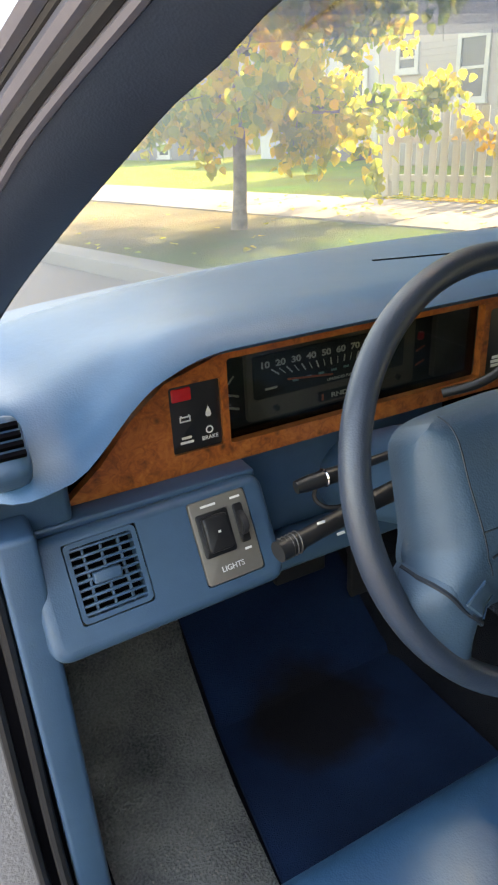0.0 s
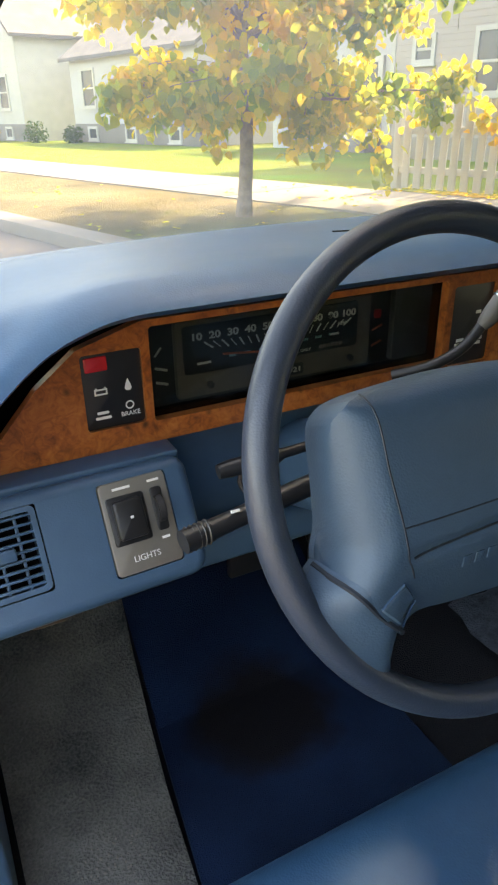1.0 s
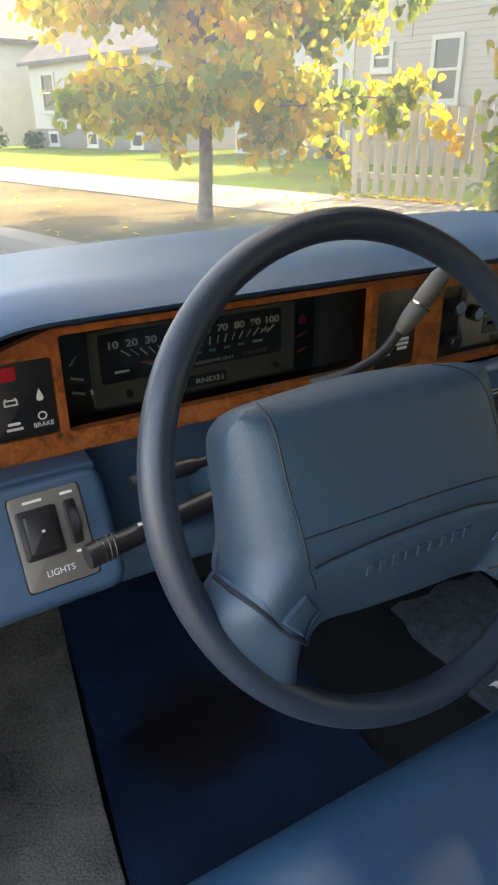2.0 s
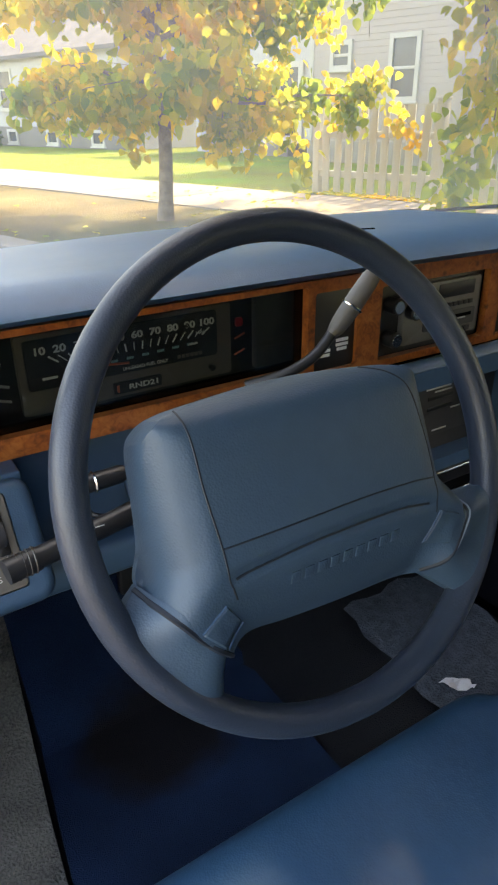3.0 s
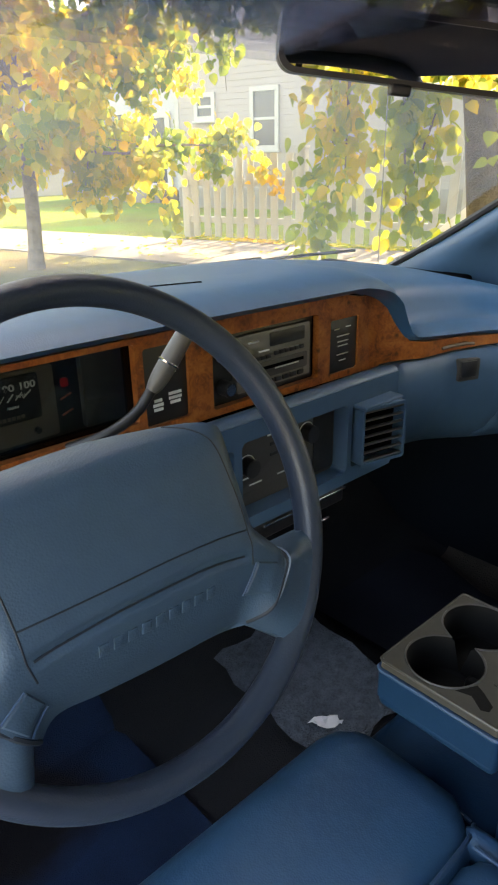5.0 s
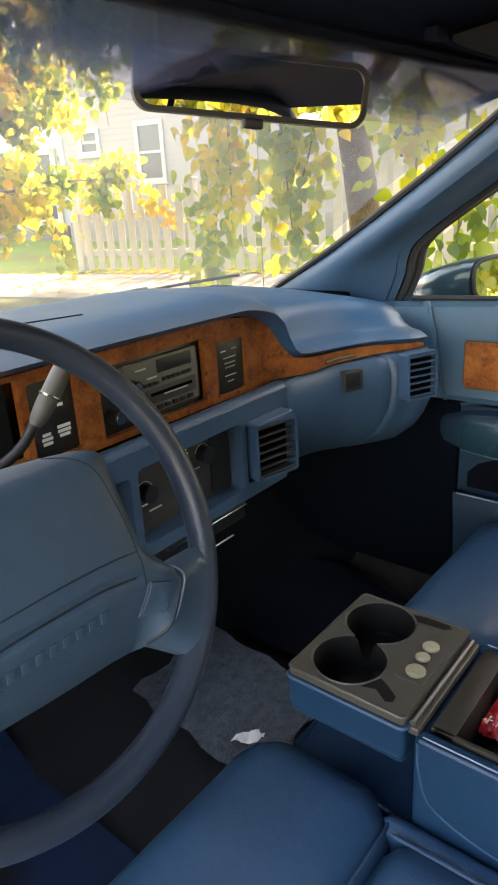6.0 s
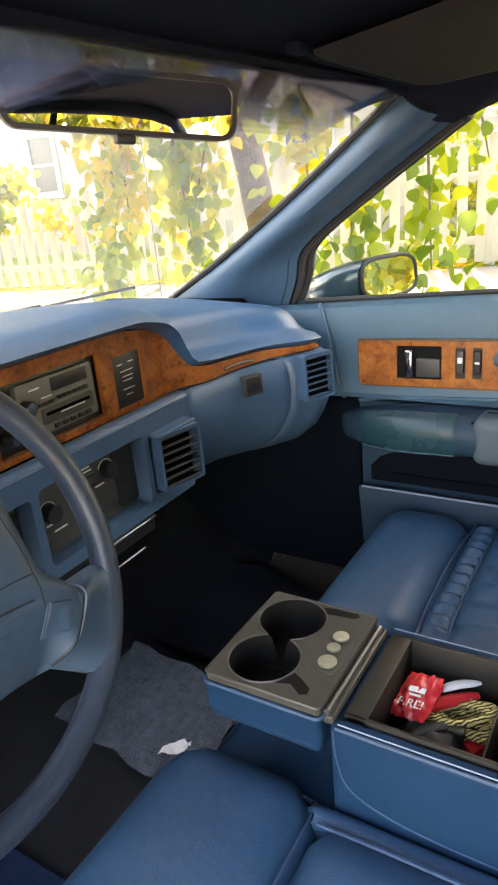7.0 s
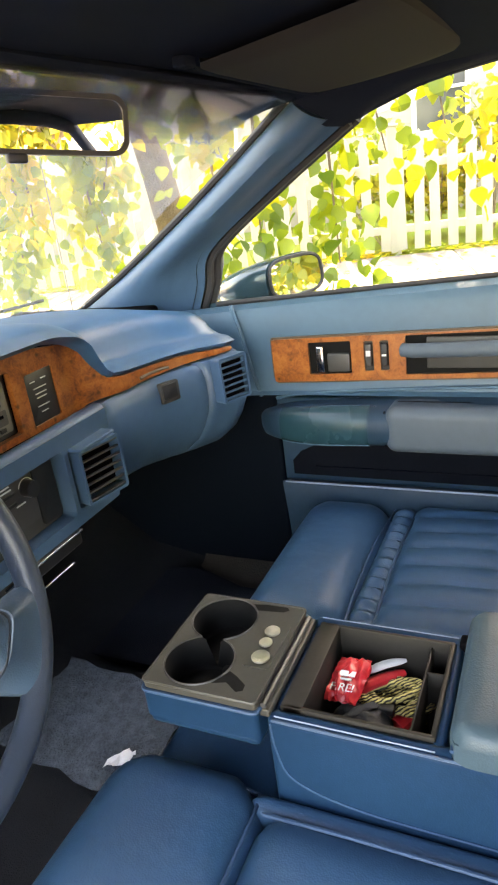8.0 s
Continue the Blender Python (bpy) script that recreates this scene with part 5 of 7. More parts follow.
st = part("turn_stalk", sweep([WM @ Vector(p) for p in ((-0.04, 0.006, -0.104), (-0.12, -0.003, -0.102), (-0.19, -0.012, -0.098), (-0.222, -0.016, -0.095))], [0.0110, 0.0100, 0.0088, 0.0092], 14), BLACK, col, "black multi-function stalk")
part("stalk_end", sweep([WM @ Vector(p) for p in ((-0.214, -0.015, -0.096), (-0.240, -0.018, -0.093))], 0.0104, 18), BLACK, st, "ribbed black end cap")
for k in range(5):
    u = -0.217 - 0.0045 * k
    part("rib", sweep([WM @ Vector((u, -0.0155 - 0.0005 * k + 0.0107 * math.cos(a), -0.0955 + 0.0107 * math.sin(a))) for a in [2 * math.pi * j / 16 for j in range(16)]], 0.0009, 4, True), DGREY, st)
for q in ((-0.160, -0.006, -0.092), (-0.172, -0.020, -0.089), (-0.190, -0.004, -0.090)):
    part("stalk_mark", rbox(-0.004, 0.004, -0.0012, 0.0012, -0.001, 0.001, 0, m=WM @ Matrix.Translation(q)), WHITE, st)
tl = part("tilt_lever", sweep([WM @ Vector(p) for p in ((-0.05, 0.032, -0.140), (-0.105, 0.028, -0.150), (-0.112, 0.0275, -0.152), (-0.140, 0.0265, -0.155))], [0.0050, 0.0055, 0.0088, 0.0092], 14), BLACK, col, "short black tilt lever")
part("lever_ring", sweep([WM @ Vector((-0.138, 0.0266 + 0.0094 * math.cos(a), -0.155 + 0.0094 * math.sin(a))) for a in [2 * math.pi * j / 16 for j in range(16)]], 0.0012, 4, True), CHROME, tl, "chrome ring")
part("lever_tip", sweep([WM @ Vector(p) for p in ((-0.139, 0.0266, -0.155), (-0.160, 0.0255, -0.158), (-0.172, 0.025, -0.159))], [0.0090, 0.0088, 0.0072], 14), BLACK, tl)
part("lever_bracket", sweep(spline([WM @ Vector(p) for p in ((-0.145, 0.024, -0.158), (-0.150, 0.008, -0.165), (-0.140, -0.006, -0.160), (-0.110, -0.010, -0.150))], 14), 0.0024, 6), BLACK, col, "thin black wire bracket")
part("key_barrel", disc((0, 0, 0), 0.014, 0.03, "Y", 16, m=WM @ pose(-0.078, -0.02, -0.09, 0, 0, 90)), DGREY, col, "dark lock barrel")
gl = thing("gear_lever", "grey column gear lever with a soft grip", "gear lever")
part("lever_arm", sweep(spline([(-0.315, 1.02, 0.890), (-0.285, 0.995, 0.903), (-0.252, 0.986, 0.920), (-0.230, 0.984, 0.943)], 10), 0.0058, 10), BLACK, gl, "dark metal arm")
part("grip", sweep(spline([(-0.231, 0.984, 0.941), (-0.225, 0.982, 0.949), (-0.209, 0.979, 0.970), (-0.186, 0.974, 1.002)], 12), [0.0065, 0.0088, 0.0098, 0.0104, 0.0106, 0.0106, 0.0106, 0.0106, 0.0104, 0.0102, 0.0096, 0.007], 14), GRIP, gl, "ribbed taupe grip")
gd = Vector((0.023, -0.005, 0.032)).normalized()
ga, gb_ = gd.orthogonal().normalized(), gd.cross(gd.orthogonal()).normalized()
part("grip_ring", sweep([Vector((-0.2105, 0.9793, 0.968)) + 0.0113 * (math.cos(a) * ga + math.sin(a) * gb_) for a in [2 * math.pi * j / 20 for j in range(20)]], 0.0014, 5, True), CHROME, gl, "bright ring")

# ---- seats and centre armrest ----


def cushion(x0, x1, y0, y1, z0, z1, r=0.05, crown=0.012, nx=26, ny=22, sag=None):
    """A stuffed cushion: rounded box with a crowned top and soft sides."""
    b = bmesh.new()
    rows = []
    cxm, cym = (x0 + x1) / 2, (y0 + y1) / 2

    def corner(d, span):
        return max(0.0, 1 - d / r) if d < r else 0.0
    for j in range(ny + 1):
        y = y0 + (y1 - y0) * (0.5 - 0.5 * math.cos(math.pi * j / ny))
        row = []
        for i in range(nx + 1):
            x = x0 + (x1 - x0) * (0.5 - 0.5 * math.cos(math.pi * i / nx))
            ex, ey = corner(min(x - x0, x1 - x), 0), corner(min(y - y0, y1 - y), 0)
            e = min(1.0, math.sqrt(ex * ex + ey * ey))
            drop = r * (1 - math.sqrt(max(0, 1 - e * e)))
            u, v = (x - cxm) / (x1 - x0) * 2, (y - cym) / (y1 - y0) * 2
            z = z1 - drop + crown * (1 - u * u) * (1 - v * v)
            if sag:
                z += sag(x, y) * (1 - e)
            # round the plan's corners
            k = r * 0.55
            px, py = x, y
            dx, dy = min(x - x0, x1 - x), min(y - y0, y1 - y)
            if ex > 0 and ey > 0:
                s = 0.30 * ex * ey * r
                px += s if x < cxm else -s
                py += s if y < cym else -s
            row.append(Vector((px, py, z)))
        rows.append(row)
    V = [[b.verts.new(p) for p in rr] for rr in rows]
    for A, B in zip(V, V[1:]):
        for k in range(nx):
            b.faces.new((A[k], A[k + 1], B[k + 1], B[k]))
    edge = [e for e in b.edges if e.is_boundary]
    ext = bmesh.ops.extrude_edge_only(b, edges=edge)
    low = [v for v in ext["geom"] if isinstance(v, bmesh.types.BMVert)]
    for v in low:
        v.co.z = z0
    return b


def piping(pts, r=0.0028):
    return sweep(pts, r, 6)


ds = thing("driver_seat", "dark blue leather driver seat with stitched piping", "car seat", group="front seats")
part("front_bolster", cushion(-0.74, -0.035, 0.635, 0.865, 0.33, 0.482, 0.055, 0.012), SEAT, ds, "rounded front bolster")
part("seat_cushion", cushion(-0.74, -0.070, 0.05, 0.640, 0.33, 0.468, 0.035, 0.012, sag=lambda x, y: 0.004 * math.sin(x * 60) * math.sin(y * 9)), SEAT, ds, "soft seat cushion")
part("seat_side", cushion(-0.085, -0.055, 0.10, 0.66, 0.33, 0.462, 0.014, 0.0), SEAT, ds, "narrow stitched side")
part("piping", piping(spline([(-0.050, 0.66, 0.444), (-0.049, 0.70, 0.450), (-0.058, 0.79, 0.454), (-0.10, 0.836, 0.452), (-0.3, 0.852, 0.450), (-0.7, 0.852, 0.448)], 40)), SEAM, ds, "stitched piping")
part("piping", piping(spline([(-0.050, 0.656, 0.444), (-0.10, 0.643, 0.466), (-0.25, 0.640, 0.472), (-0.5, 0.640, 0.472), (-0.72, 0.640, 0.466)], 30)), SEAM, ds, "stitched piping")
part("piping", piping(spline([(-0.088, 0.635, 0.462), (-0.090, 0.5, 0.468), (-0.092, 0.12, 0.468)], 20)), SEAM, ds, "stitched piping")
part("stitching", sweep(spline([(-0.060, 0.665, 0.4600), (-0.060, 0.70, 0.4640), (-0.070, 0.775, 0.4650), (-0.115, 0.822, 0.4610), (-0.3, 0.838, 0.4600), (-0.7, 0.838, 0.4580)], 40), 0.0007, 5), PALE, ds, "pale stitching line")
part("seat_base", rbox(-0.72, -0.06, 0.10, 0.80, 0.27, 0.36, 0.02), TRIM, ds, "blue seat base")
bk = cushion(-0.34, 0.34, -0.30, 0.30, 0.0, 0.16, 0.05, 0.02)
bmesh.ops.transform(bk, matrix=pose(-0.41, 0.06, 0.76, 105, 0, 180) @ pose(0, 0, -0.1), verts=bk.verts)
part("backrest", bk, SEAT, ds, "padded leather backrest")

ps = thing("passenger_seat", "dark blue leather passenger seat with gathered pleats", "car seat", group="front seats")
part("front_bolster", cushion(0.245, 0.705, 0.630, 0.835, 0.33, 0.488, 0.060, 0.014), SEAT, ps, "rounded front bolster")


def pleat(x, y):
    a = (x - 0.27) * 2 * math.pi / 0.062 + 0.6 * math.sin(y * 11) + 6 * (0.63 - y) * (x - 0.5)
    return 0.0075 * (abs(math.sin(a / 2)) ** 0.6 - 0.6)


part("seat_cushion", cushion(0.215, 0.705, 0.02, 0.600, 0.33, 0.482, 0.035, 0.014, 90, 40, sag=pleat), SEAT, ps, "gathered pleated seat cushion")
part("gathered_strip", cushion(0.235, 0.700, 0.585, 0.640, 0.33, 0.472, 0.02, 0.006, 90, 10, sag=lambda x, y: 0.005 * math.sin(x * 190)), SEAT, ps, "gathered strip between the cushions")
for yy in (0.588, 0.637):
    part("piping", piping(spline([(0.25, yy - 0.010, 0.452), (0.30, yy, 0.474), (0.5, yy + 0.003, 0.484), (0.69, yy, 0.466)], 30), 0.0022), SEAM, ps, "stitched piping")
part("seat_base", rbox(0.23, 0.69, 0.10, 0.76, 0.27, 0.36, 0.02), TRIM, ps, "blue seat base")
bk = cushion(-0.24, 0.24, -0.30, 0.30, 0.0, 0.16, 0.05, 0.02)
bmesh.ops.transform(bk, matrix=pose(0.46, 0.00, 0.76, 105, 0, 180) @ pose(0, 0, -0.1), verts=bk.verts)
part("backrest", bk, SEAT, ps, "padded leather backrest")

hr = cushion(-0.12, 0.12, -0.075, 0.075, 0.0, 0.11, 0.04, 0.01)
bmesh.ops.transform(hr, matrix=pose(0.46, -0.085, 1.175, 98, 0, 180) @ pose(0, 0, -0.06), verts=hr.verts)
part("headrest", hr, SEAT, ps, "padded leather headrest")
for x in (0.42, 0.50):
    part("headrest_post", sweep([(x, -0.075, 1.00), (x, -0.085, 1.13)], 0.006, 8), CHROME, ps, "steel post")

con = thing("centre_armrest", "blue leather centre armrest opened to cup holders and bin", "centre armrest")
# bin with walls
bx0, bx1, by0, by1 = -0.052, 0.155, 0.425, 0.632
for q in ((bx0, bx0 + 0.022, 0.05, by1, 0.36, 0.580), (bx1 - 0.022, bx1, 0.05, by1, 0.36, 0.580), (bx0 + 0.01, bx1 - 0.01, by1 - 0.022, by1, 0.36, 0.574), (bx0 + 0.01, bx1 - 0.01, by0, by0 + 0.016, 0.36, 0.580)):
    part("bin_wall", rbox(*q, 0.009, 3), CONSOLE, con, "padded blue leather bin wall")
for nm, q in (("liner_floor", (bx0 + 0.020, bx1 - 0.020, by0 + 0.012, by1 - 0.012, 0.455, 0.462)), ("liner_wall", (bx0 + 0.020, bx0 + 0.026, by0 + 0.014, by1 - 0.014, 0.455, 0.584)), ("liner_wall", (bx1 - 0.026, bx1 - 0.020, by0 + 0.014, by1 - 0.014, 0.455, 0.584)),
              ("liner_ledge", (bx0 + 0.020, bx1 - 0.020, by1 - 0.040, by1 - 0.012, 0.455, 0.584)), ("liner_wall", (bx0 + 0.020, bx1 - 0.020, by0 + 0.012, by0 + 0.018, 0.455, 0.584)), ("divider", (bx0 + 0.020, bx1 - 0.020, by0 + 0.040, by0 + 0.043, 0.455, 0.574)), ("divider", (bx1 - 0.075, bx1 - 0.072, by0 + 0.012, by0 + 0.042, 0.455, 0.574))):
    part(nm, rbox(*q, 0.002, 2), LINER, con, "dark brown plastic liner piece")
for xx in (bx0 + 0.006, bx1 - 0.006):
    part("stitching", piping([(xx, by0 + 0.01, 0.5795), (xx, by1 - 0.01, 0.5795)], 0.0009), PALE, con, "pale stitching line")
part("box_piping", piping([(bx0 + 0.001, y, 0.5775) for y in (0.06, 0.3, 0.5, by1 - 0.008)], 0.0022), SEAM, con, "stitched piping")
part("box_seam", piping(spline([(bx0 - 0.0004, by1 - 0.006, 0.574), (bx0 - 0.0004, by1 - 0.010, 0.53), (bx0 - 0.0004, by1 - 0.030, 0.488), (bx0 - 0.0004, 0.52, 0.466), (bx0 - 0.0004, 0.36, 0.462)], 30), 0.0013), SEAM, con, "sewn seam")
# lid folded forward, its underside up: cup holders
tx0, tx1, ty0, ty1, tz = -0.056, 0.138, 0.640, 0.802, 0.600



def xyplate(outline, holes, z0, z1):
    bm_ = holed(outline, holes, z0, z1)
    for v in bm_.verts:
        v.co = Vector((v.co.x, v.co.z, v.co.y))
    return bm_


def ring(cx, cy, r, n=32, a0=0, a1=360):
    return [(cx + r * math.cos(radians(a0 + (a1 - a0) * k / n)), cy + r * math.sin(radians(a0 + (a1 - a0) * k / n))) for k in range(n)]


# two round wells that meet, each with a finger slot
C1, C2, CR = Vector((0.000, 0.743)), Vector((0.088, 0.747)), 0.0470


def wells(grow=0.0):
    """The outline of both wells: two arcs that meet in a saddle."""
    r = CR + grow
    d = C2 - C1
    base = math.atan2(d.y, d.x)
    half = math.acos(min(1, d.length / 2 / r))
    out = []
    for c, a0 in ((C1, base), (C2, base + math.pi)):
        for k in range(33):
            a = a0 + half + (2 * math.pi - 2 * half) * k / 32
            out.append((c.x + r * math.cos(a), c.y + r * math.sin(a)))
    return out[:33] + out[34:-1]


W_OUT = wells()
slot1 = [(-0.036, 0.708), (-0.030, 0.690), (-0.042, 0.672), (-0.038, 0.664), (-0.028, 0.665), (-0.016, 0.682), (-0.010, 0.694)]
slot2 = [(0.116, 0.708), (0.120, 0.670), (0.126, 0.663), (0.132, 0.668), (0.132, 0.700), (0.128, 0.720)]
LIDO = rounded(tx0, tx1 + 0.002, ty0, ty1, 0.008)
part("lid", xyplate(LIDO, [wells(0.002)], 0.545, 0.588), CONSOLE, con, "blue leather lid lying open")
part("lid_bottom", rbox(tx0 + 0.002, tx1, ty0 + 0.002, ty1 - 0.002, 0.530, 0.548, 0.008), CONSOLE, con, "rounded leather underside")
part("lid_piping", sweep([(x, y, 0.586) for x, y in LIDO], 0.0028, 6, True), SEAM, con, "stitched piping")
TRAY = rounded(tx0 + 0.003, tx1 - 0.001, ty0 + 0.002, ty1 - 0.002, 0.006)
part("cup_tray", xyplate(TRAY, [W_OUT], 0.588, tz), TRAYM, con, "taupe plastic cup holder tray", smooth=False)
part("tray_rim", sweep([(x, y, tz - 0.001) for x, y in TRAY], 0.0022, 6, True), TRAYM, con)
b = loft([[(x, y, tz - 0.001) for x, y in W_OUT], [(x, y, tz - 0.004) for x, y in wells(-0.0015)], [(x, y, 0.552) for x, y in wells(-0.003)], [(x, y, 0.5492) for x, y in wells(-0.006)]], close=True)
b.faces.new([v for v in b.verts if v.co.z < 0.5493])
part("cup_well", b, WELL, con, "deep black cup wells")
part("well_lip", sweep([(x, y, tz + 0.0005) for x, y in W_OUT], 0.0014, 5, True), DGREY, con)
part("well_rest", rbox(0.020, 0.034, 0.704, 0.726, 0.550, 0.570, 0.004), WELL, con, "black moulded step")
for sl_ in (slot1, slot2):
    b = mesh_from([(x, y, tz + 0.0006) for x, y in sl_], [tuple(range(len(sl_)))])
    part("finger_slot", b, WELL, con, "black finger slot")
part("coin_holder", xyplate(rounded(0.004, 0.094, 0.648, 0.684, 0.004), [], 0.5985, 0.6015), TRAYM, con, "shallow coin holder")
part("hinge", sweep([(tx0 + 0.012, 0.636, 0.590), (tx1 - 0.008, 0.636, 0.590)], 0.0042, 8), DGREY, con, "dark hinge bar")
part("hinge_plate", rbox(tx0 + 0.01, tx1 - 0.002, 0.628, 0.646, 0.575, 0.586, 0.002), TRAYM, con)
part("armrest_base", rbox(bx0 - 0.012, bx1 - 0.008, 0.10, 0.835, 0.30, 0.435, 0.03, 5), CONSOLE, con, "blue leather base")
part("rear_pad", cushion(-0.062, 0.163, 0.05, 0.420, 0.584, 0.628, 0.020, 0.005), LIDPAD, con, "thick blue leather rear pad, greyed and lightened for its sheen")
part("pad_piping", piping(spline([(-0.056, 0.416, 0.596), (0.05, 0.419, 0.596), (0.155, 0.416, 0.596)], 12), 0.0025), SEAM, con)
part("bin_catch", rbox(0.128, 0.150, 0.418, 0.432, 0.572, 0.588, 0.004), MATTE, con, "small dark catch")
for x, y, r in ((0.021, 0.664, 0.0122), (0.049, 0.668, 0.0090), (0.073, 0.668, 0.0106)):
    c = thing("coin", "worn silver coin lying in the coin holder", "coin", group="coins in the armrest")
    b = disc((x, y, 0.6045), r, 0.0035, "Z", 28, 0.0006)
    b = disc((x, y, 0.6066), r * 0.72, 0.0008, "Z", 20, 0.0003, bm=b)
    part("coin_disc", b, STEEL, c)

# things in the bin
pk = thing("sauce_packet", "shiny red foil sauce packet with white lettering", "packet")
M = Matrix.Translation((0.066, 0.564, 0.552)) @ pose(0, 0, 0, 0, 0, -98) @ pose(0, 0, 0, 14, -10, 0)
rows = []
for j in range(25):
    v = -1 + j / 12
    row = []
    for i in range(25):
        u = -1 + i / 12
        puff = 0.006 * max(0, (1 - u ** 4)) * max(0, (1 - v ** 4)) + 0.0016 * math.sin(9 * u + 4 * v) + 0.004 * noise.noise(Vector((3.1 * u, 3.7 * v, 0.4)))
        row.append((0.025 * u * (1 - 0.10 * abs(v) ** 3) + 0.002 * noise.noise(Vector((v * 4, u, 2))), 0.034 * v + 0.003 * noise.noise(Vector((u * 4, v, 7))), puff))
    rows.append(row)
b = loft(rows)
b = loft([[(x, y, -z * 0.6) for x, y, z in r] for r in rows], bm=b)
bmesh.ops.transform(b, matrix=M, verts=b.verts)
part("packet_body", b, REDFOIL, pk)
lettering("FIRE!", 0.0165, M @ pose(0.0, -0.018, 0.0078), "lettering", pk, WHITE)
for x0_, x1_, y0_, y1_ in ((-0.011, 0.011, 0.000, 0.008), (-0.008, 0.008, -0.006, -0.003)):
    b = rbox(x0_, x1_, y0_, y1_, 0.0062, 0.0078, 0)
    bmesh.ops.transform(b, matrix=M, verts=b.verts)
    part("label_bar", b, WHITE, pk, "white label bar")
kn = thing("folding_knife", "red and silver folding knife in the bin", "knife")
part("handle", sweep(spline([(0.052, 0.566, 0.536), (0.082, 0.535, 0.540), (0.112, 0.500, 0.540)], 9), [0.005, 0.009, 0.010, 0.010, 0.010, 0.010, 0.009, 0.008, 0.005], 10, flat=0.7), REDFOIL, kn, "red handle")
# matt white stands in for the bright reflection on the silver
part("silver_side", sweep(spline([(0.088, 0.548, 0.548), (0.108, 0.525, 0.551), (0.124, 0.500, 0.550)], 7), [0.003, 0.006, 0.007, 0.007, 0.007, 0.006, 0.003], 10, flat=0.5), PAPER, kn, "silver side, its bright reflection painted matt white")
cord = thing("paracord_bundle", "coiled yellow and black braided cord", "cord")
rng = random.Random(4)
for k in range(11):
    c0 = Vector((0.078 + rng.uniform(-0.008, 0.008), 0.505 + rng.uniform(-0.008, 0.008), 0.512 + 0.0028 * k))
    r1, r2, ph = rng.uniform(0.030, 0.040), rng.uniform(0.014, 0.024), rng.uniform(-0.5, 0.5)
    P = [c0 + Vector((r2 * math.cos(a) * math.cos(ph) - r1 * math.sin(a) * math.sin(ph), r2 * math.cos(a) * math.sin(ph) + r1 * math.sin(a) * math.cos(ph), 0.006 * math.sin(a + k))) for a in [2 * math.pi * j / 30 for j in range(30)]]
    c = part("coil", sweep(P, 0.0040, 8, True), CORD, cord)
for k in range(5):
    P = [Vector((0.060 + 0.006 * k, 0.545 + 0.004 * k, 0.520)) + Vector((0.012 * math.sin(j * 0.9 + k), -0.006 * j, 0.004 * math.cos(j * 1.3 + k))) for j in range(8)]
    part("cord_end", sweep(spline(P, 20), 0.0038, 7), CORD, cord)
po = thing("small_pouch", "crumpled dark fabric pouch in the bin", "pouch")
b = cushion(0.000, 0.058, 0.500, 0.580, 0.468, 0.530, 0.018, 0.008, 18, 16, sag=lambda x, y: 0.005 * math.sin(x * 180) * math.sin(y * 150))
part("pouch_body", b, OLIVE, po)
part("strap", sweep(spline([(0.004, 0.565, 0.528), (0.026, 0.545, 0.541), (0.050, 0.520, 0.536), (0.060, 0.500, 0.520)], 14), 0.006, 8, flat=0.4), OLIVE, po)
part("buckle", rbox(0.040, 0.056, 0.500, 0.520, 0.528, 0.540, 0.003), BLACK, po, "black plastic buckle")
kl = thing("key_fob", "black plastic key fob in the bin", "key fob")
part("fob_body", rbox(0.008, 0.034, 0.496, 0.528, 0.490, 0.506, 0.006), BLACK, kl)
part("key_ring", sweep([(0.014 + 0.008 * math.cos(a), 0.534 + 0.008 * math.sin(a), 0.512) for a in [2 * math.pi * j / 16 for j in range(16)]], 0.0012, 5, True), CHROME, kl, "steel ring")
rd = thing("red_lighter", "red plastic lighter in the bin", "lighter")
part("lighter_body", sweep([(0.040, 0.496, 0.516), (0.078, 0.472, 0.520)], 0.012, 10, flat=0.7), REDFOIL, rd)
lt = thing("paper_scrap", "crumpled white paper scrap on the carpet", "paper")
b = bmesh.new()
rng = random.Random(7)
b = loft([[(0.0 + 0.0072 * i + rng.uniform(-0.004, 0.004), 0.942 - 0.005 * i + 0.006 * j + rng.uniform(-0.003, 0.003), 0.342 + rng.uniform(0, 0.014)) for i in range(6)] for j in range(4)])
part("scrap", b, PAPER, lt, smooth=False)

# ---- right front door ----
door = thing("passenger_door", "closed passenger door with blue trim and burl wood panel", "car door")


def yloft(prof, ys, name, material, label="", bend=None):
    """A profile (x, z) drawn along the car from ys[0] to ys[-1]."""
    rows = []
    for y in ys:
        rows.append([(x + (bend(y) if bend else 0), y, z + (0.049 * (1.06 - y) - 0.026) * max(0.0, (z - 0.72) / 0.21)) for x, z in prof])
    return part(name, loft(rows), material, door, label)


ys = [1.20 - 0.07 * i for i in range(22)]
curve = lambda y: -0.02 * min(1.0, max(0, (y - 0.80) / 0.26)) ** 2
yloft([(0.815, 0.920), (0.800, 0.932), (0.775, 0.934), (0.756, 0.925), (0.748, 0.905), (0.744, 0.86), (0.742, 0.80), (0.740, 0.735), (0.735, 0.722), (0.722, 0.716)], ys, "upper_panel", DOORT, "smooth blue upper door trim", curve)
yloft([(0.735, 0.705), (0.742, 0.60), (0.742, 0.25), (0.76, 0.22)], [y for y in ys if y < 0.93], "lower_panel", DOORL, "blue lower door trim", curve)
